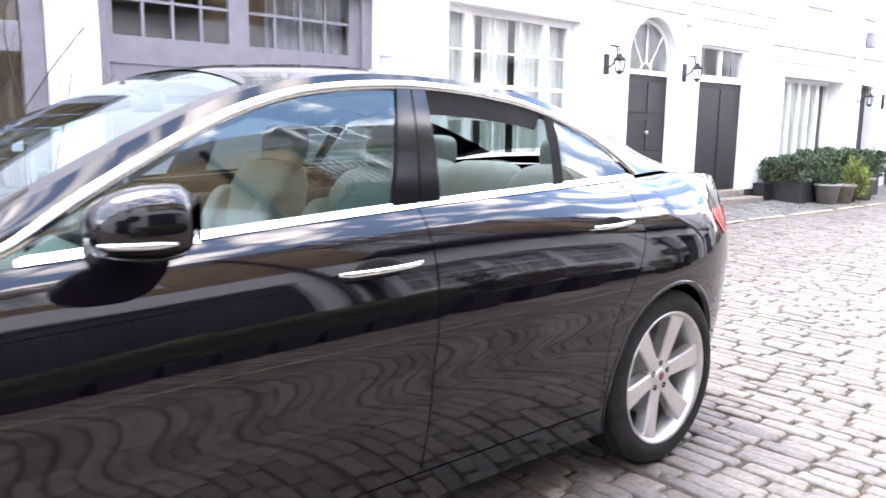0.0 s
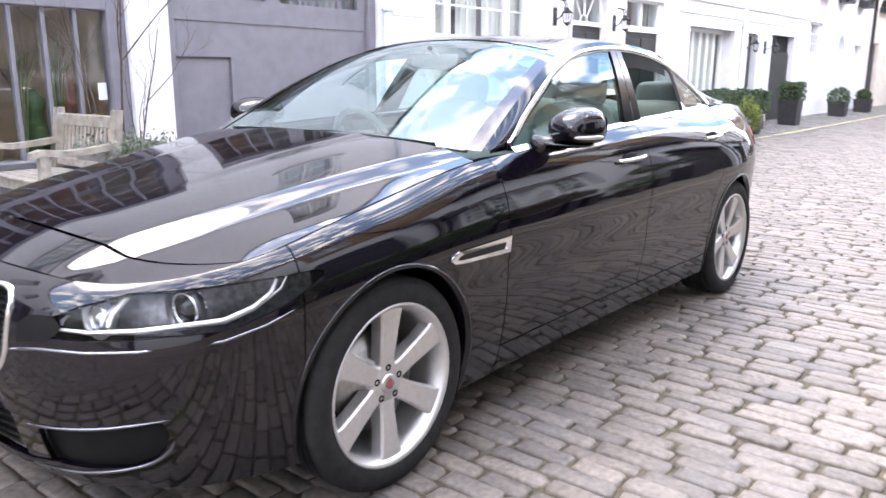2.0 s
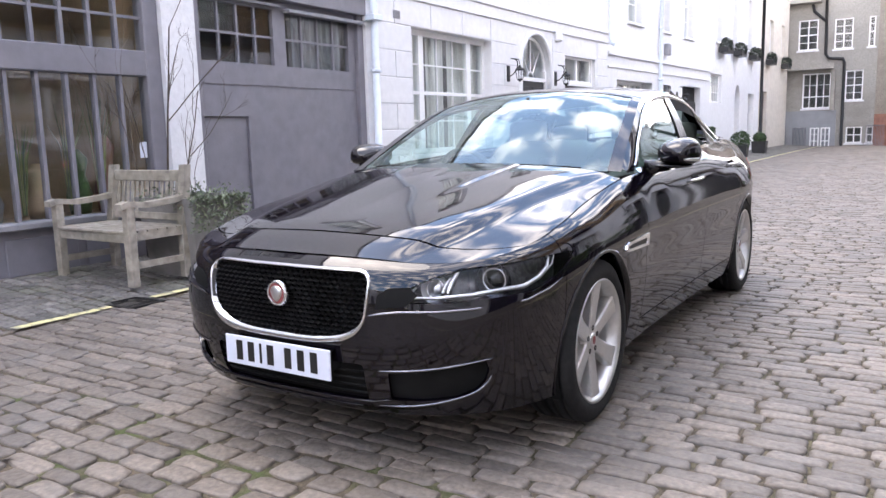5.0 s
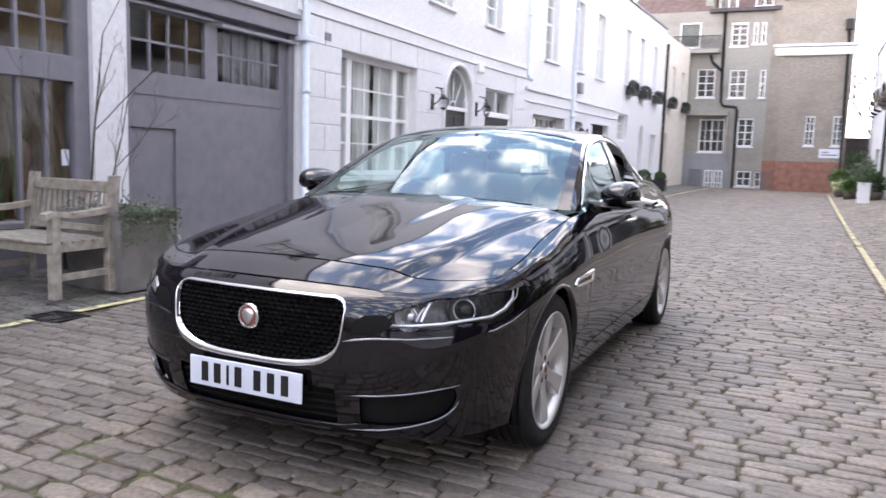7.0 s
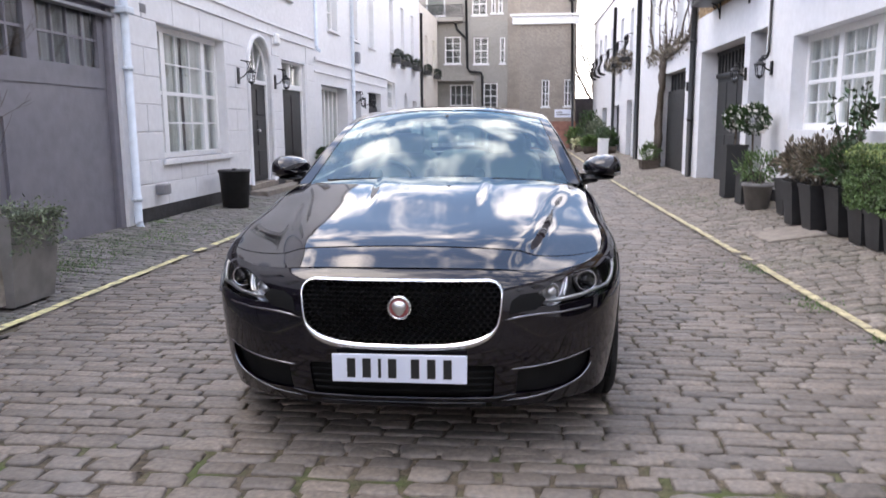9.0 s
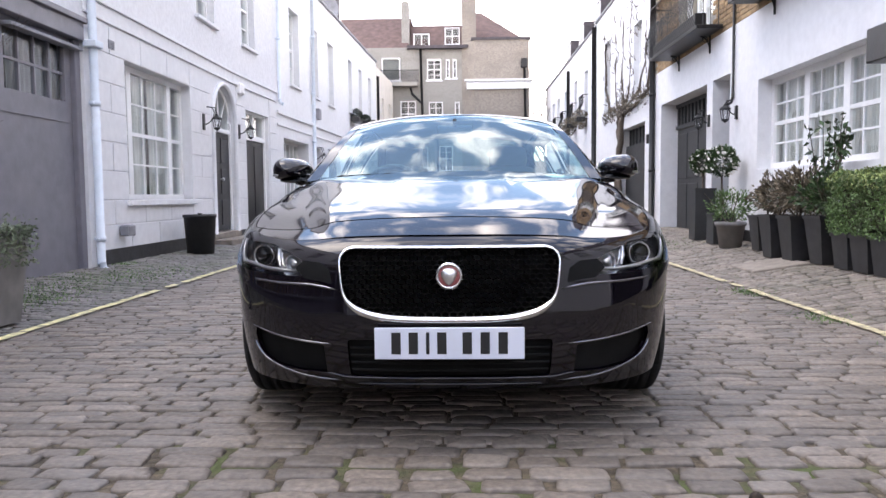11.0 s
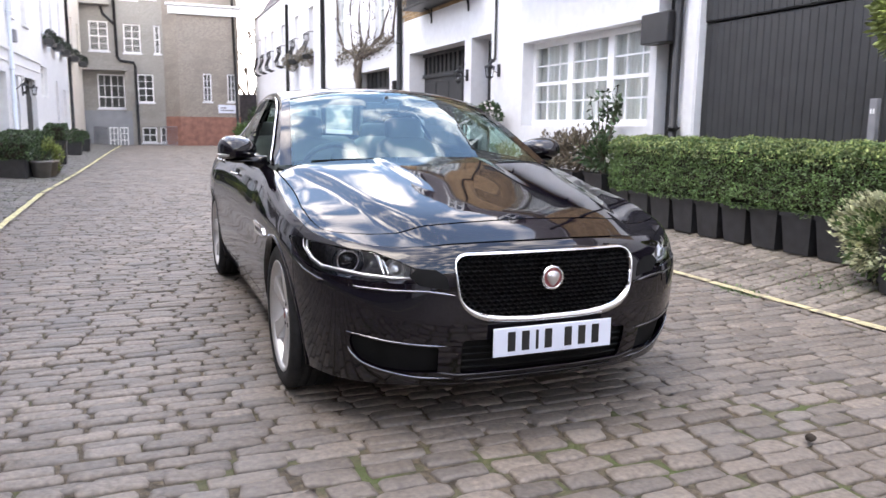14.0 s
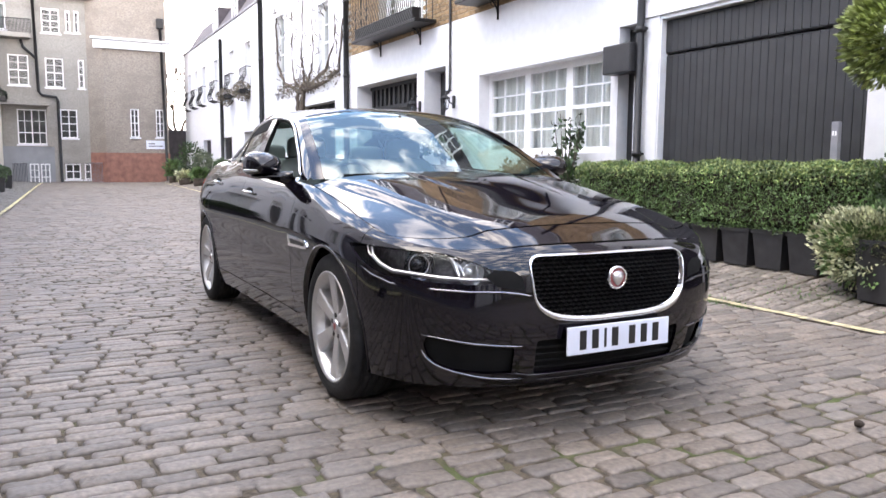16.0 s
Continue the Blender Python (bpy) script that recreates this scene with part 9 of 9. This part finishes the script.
def turn_row():
    bpy.context.view_layer.update()
    standing = {"planter", "shrub", "hedge", "box", "window box"}
    for top in [o for o in bpy.data.objects if o.parent is None and o not in END_BLOCK and o.type in ("MESH", "EMPTY")]:
        if top.name.split("_")[0] in ("ground", "yellow", "weeds"):
            continue
        if top.get("category") in standing and top.type == "EMPTY":
            x, y = top.location.x, top.location.y
            if x < -2.4 and y > 11:
                x1, y1 = turned(x, y)
                rise = 0 if top["category"] == "window box" else ground_z(x1, y1) - ground_z(x, y)
                top.location += Vector((x1 - x, y1 - y, rise))
            continue
        for ob in (top, *top.children_recursive):
            if ob.type != "MESH":
                continue
            back = ob.matrix_world.inverted()
            for v in ob.data.vertices:
                p = ob.matrix_world @ v.co
                if p.x < -2.4 and p.y > 11:
                    p.x, p.y = turned(p.x, p.y)
                    v.co = back @ p


turn_row()
# window boxes with dark mounds along the leaning row
for k, y in enumerate((23.1, 24.85, 26.95, 29.6, 32.4)):
    wb = empty("window_box", (XL + 0.17 + bend(y), y, 3.46), label="window box with a dark rounded mound of evergreen", category="window box", group="window boxes along the left row")
    part("trough", boxes((-0.14, 0.14, -0.42, 0.42, 0.0, 0.18), bevel=0.01), BLACK_WOOD, wb)
    leaf_object("foliage", ball_points(1100, (0.0, 0, 0.24), 0.28, 130 + k, squash=0.85) * np.array((0.75, 1.4, 1)), 0.06, LEAF_BOX, wb, 3)
# iron drain between the ends of the yellow line
bm = boxes((LINE_L - 0.17, LINE_L + 0.17, 0.40, 0.43, -0.02, 0.006), (LINE_L - 0.17, LINE_L + 0.17, 0.67, 0.70, -0.02, 0.006), (LINE_L - 0.17, LINE_L - 0.14, 0.43, 0.67, -0.02, 0.006), (LINE_L + 0.14, LINE_L + 0.17, 0.43, 0.67, -0.02, 0.006))
for k in range(8):
    box(bm, LINE_L - 0.13 + k * 0.035, LINE_L - 0.112 + k * 0.035, 0.43, 0.67, -0.02, 0.003)
tagged(mesh_object("drain_grating", bm, BLACK_IRON), "rusty iron drain grating in the gutter", "drain")
bm = bmesh.new()
bmesh.ops.create_icosphere(bm, subdivisions=2, radius=0.021)
for v in bm.verts:
    v.co += Vector((noise.noise(v.co * 40), noise.noise(v.co * 40 + Vector((5, 0, 0))), 0)) * 0.008
    v.co = Vector((v.co.x, v.co.y, v.co.z * 0.8)) + Vector((0.889, -1.36, 0.022))
tagged(mesh_object("loose_stone", bm, SOIL_AND_CORE, smooth=True), "small brown stone lying on the setts", "stone")
bm = boxes((3.10, 3.70, 4.55, 5.25, 0.03, 0.075), bevel=0.01)
for v in bm.verts:
    v.co.z += ground_z(v.co.x, v.co.y) - 0.055
tagged(mesh_object("concrete_patch", bm, CONCRETE), "square brown concrete cover in the pavement", "cover")
# moss and grass in the joints
rng = np.random.default_rng(12)
gp = []
for cx, cy, s, n in ((2.6, 3.4, 0.15, 260), (2.62, 1.9, 0.14, 220), (2.66, 0.9, 0.1, 160), (3.3, 8.8, 0.5, 240), (3.4, 13.6, 0.5, 260), (-3.7, 2.6, 0.3, 300), (-3.9, 3.6, 0.35, 360), (-3.6, 4.6, 0.3, 240), (-3.6, 3.0, 0.3, 420), (-3.9, 4.4, 0.5, 420), (-3.5, 5.4, 0.4, 300), (-4.2, 5.9, 0.15, 160), (3.3, 0.6, 0.3, 200)):
    for _ in range(n):
        x, y = cx + rng.normal() * s * 0.6, cy + rng.normal() * s
        gp.append((x, y, ground_z(x, y) + 0.004))
tagged(leaf_object("weeds", gp, 0.032, LEAF, None, 8, up=1.6, aspect=0.25), "tufts of grass and moss in the joints", "weeds", kind="stuff")


# ---------------------------------------------------------------- granite setts, laid in courses across the mews
def sett_shape(rnd, x0, x1, y0, y1, wild=0.005):
    """Uneven outline and a worn, domed top of one sett, as lists of vertices and faces round its centre."""
    cx, cy = (x0 + x1) / 2, (y0 + y1) / 2
    hx, hy = (x1 - x0) / 2, (y1 - y0) / 2
    c = rnd.uniform(0.18, 0.42) * min(hx, hy)
    ring = [(-hx + c, -hy), (0, -hy), (hx - c, -hy), (hx, -hy + c), (hx, hy - c), (hx - c, hy), (0, hy), (-hx + c, hy), (-hx, hy - c), (-hx, -hy + c)]
    m = len(ring)
    ring = [(a + rnd.uniform(-wild, wild), b + rnd.uniform(-wild, wild) * 0.8) for a, b in ring]
    tx, ty, dz = rnd.uniform(-0.02, 0.02), rnd.uniform(-0.03, 0.05), rnd.uniform(-0.004, 0.003)
    verts = []
    for k, h, rough in ((1.0, -0.035, 0), (0.985, -0.0085, 0.0012), (0.93, -0.0022, 0.0016), (0.72, 0.0005, 0.0018)):
        verts += [(a * k, b * k, h + dz + a * tx + b * ty + rnd.uniform(-rough, rough)) for a, b in ring]
    verts.append((0, 0, 0.001 + dz + rnd.uniform(-0.002, 0.002)))
    faces = [(m * r + i, m * r + (i + 1) % m, m * r + m + (i + 1) % m, m * r + m + i) for r in (0, 1, 2) for i in range(m)]
    faces += [(3 * m + i, 3 * m + (i + 1) % m, 4 * m) for i in range(m)]
    return (cx, cy), verts, faces


def lay(x_lo, x_hi, y_lo, y_hi, pitch, lengths, seed, joint=0.009, wild=0.004, head=0.010):
    rnd = random.Random(seed)
    y = y_lo
    while y < y_hi:
        h = pitch * rnd.uniform(0.90, 1.10)
        x = x_lo - rnd.uniform(0, lengths[1])
        sway, bend = rnd.uniform(-0.008, 0.008), rnd.uniform(-0.004, 0.004)
        while x < x_hi:
            w = rnd.uniform(*lengths)
            a, b = max(x, x_lo), min(x + w, x_hi)
            if b - a > 0.06:
                off = sway + bend * x + rnd.uniform(-0.004, 0.004)
                yield sett_shape(rnd, a + head / 2, b - head * rnd.uniform(0.3, 1.0), y + off + joint / 2, y + off + h - joint / 2, wild)
            x += w
        y += h


def sett_field(name, mat, fields, label, keep_near=None, keep_mat=None):
    verts, faces, near = [], [], []
    for args in fields:
        for (cx, cy), vs, fs in lay(*args):
            px, gz = street(cx, cy), ground_z(street(cx, cy), cy)
            if keep_near and keep_near(cx, cy) and len(near) < 300:
                near.append(((px, cy, gz), vs, fs))
                continue
            base = len(verts)
            verts += [(px + a, cy + b, (ground_z(px + a, cy + b) if abs(px) > 2.5 else gz) + h) for a, b, h in vs]
            faces += [tuple(base + k for k in f) for f in fs]
    me = bpy.data.meshes.new(name)
    me.from_pydata(verts, [], faces)
    me.polygons.foreach_set("use_smooth", [True] * len(me.polygons))
    me.materials.append(mat)
    ob = new(name, me)
    if near:
        for place, vs, fs in near:
            pm = bpy.data.meshes.new("sett")
            pm.from_pydata(vs, [], fs)
            pm.polygons.foreach_set("use_smooth", [True] * len(pm.polygons))
            pm.materials.append(keep_mat)
            so = new("sett", pm)
            so.location = place
            so.parent = ground
    return ob


ROAD_L, ROAD_R = LINE_L + 0.05, LINE_R - 0.05
road = sett_field("road", SETT, [(ROAD_L, ROAD_R, -12.0, -0.80, 0.100, (0.165, 0.28), 3, 0.012, 0.010, 0.021), (ROAD_L, ROAD_R, -0.80, 14.0, 0.083, (0.165, 0.285), 5, 0.008, 0.0048, 0.009), (ROAD_L, ROAD_R, 14.0, 40.0, 0.100, (0.17, 0.29), 4)],
                  "", keep_near=lambda x, y: -1.75 < y < -0.95 and -1.5 < x < 2.0, keep_mat=SETT_PIECE)
tagged(road, "worn grey-pink granite setts laid in courses across the mews", "paving", kind="structure")
pave_l = sett_field("pavement_left", SETT_PAVE, [(XL - 0.1, LINE_L - 0.05, -12.0, 39.0, 0.100, (0.12, 0.21), 7, 0.012, 0.006)], "")
tagged(pave_l, "mossy dark setts beside the house fronts", "paving", kind="structure")
pave_r = sett_field("pavement_right", SETT_RISE, [(LINE_R + 0.05, XR + 0.4, -12.0, 38.0, 0.100, (0.12, 0.21), 9, 0.011, 0.006)], "")
tagged(pave_r, "grey setts rising to the house fronts", "paving", kind="structure")
line_l = sett_field("gutter_left", SETT, [(LINE_L - 0.05, LINE_L + 0.05, -12.0, 39.0, 0.21, (0.3, 0.4), 11)], "")
tagged(line_l, "row of setts under the yellow line", "paving", kind="structure")
line_r = sett_field("gutter_right", SETT, [(LINE_R - 0.05, LINE_R + 0.05, -12.0, 38.0, 0.21, (0.3, 0.4), 12)], "")
tagged(line_r, "row of setts under the yellow line", "paving", kind="structure")

# ---------------------------------------------------------------- yellow bricks of the upper storey on the right
def brick_field():
    wall = bpy.data.objects["wall_right_brick"]
    rnd = random.Random(2)
    lx, hz = 0.215, 0.065
    shapes = {}

    def shape(w):
        key = round(w, 3)
        if key not in shapes:
            bm = boxes((face_x(R, -0.001) - XR, face_x(R, 0.03) - XR, -w / 2, w / 2, -hz / 2, hz / 2), bevel=0.004)
            me = bpy.data.meshes.new("brick")
            bm.to_mesh(me)
            bm.free()
            me.materials.append(YELLOW_BRICK)
            shapes[key] = me
        return shapes[key]
    rest, count, row, z = bmesh.new(), 0, 0, 3.46
    while z < 5.64:
        y = 0.9 + (0.06 if row % 2 else 0.0)
        k = 0
        while y < 13.0:
            w = lx if (k + row) % 2 else 0.1025
            k += 1
            yc = y + w / 2
            y += w + 0.010
            if any(h[0] - 0.02 < yc < h[1] + 0.02 and h[2] - 0.02 < z < h[3] + 0.02 for h in BRICK_HOLES) or y > 13.02:
                continue
            if count < 300 and 7.6 < yc < 10.0 and z < 4.6:
                b = new("brick", shape(w))
                b.location = (XR, yc, z)
                b.parent = wall
                count += 1
            else:
                box(rest, face_x(R, -0.001), face_x(R, 0.02), yc - w / 2, yc + w / 2, z - hz / 2, z + hz / 2)
        z += hz + 0.010
        row += 1
    ob = mesh_object("brickwork", rest, YELLOW_BRICK_MESH, parent=wall)
    ob["kind"] = "stuff"


brick_field()
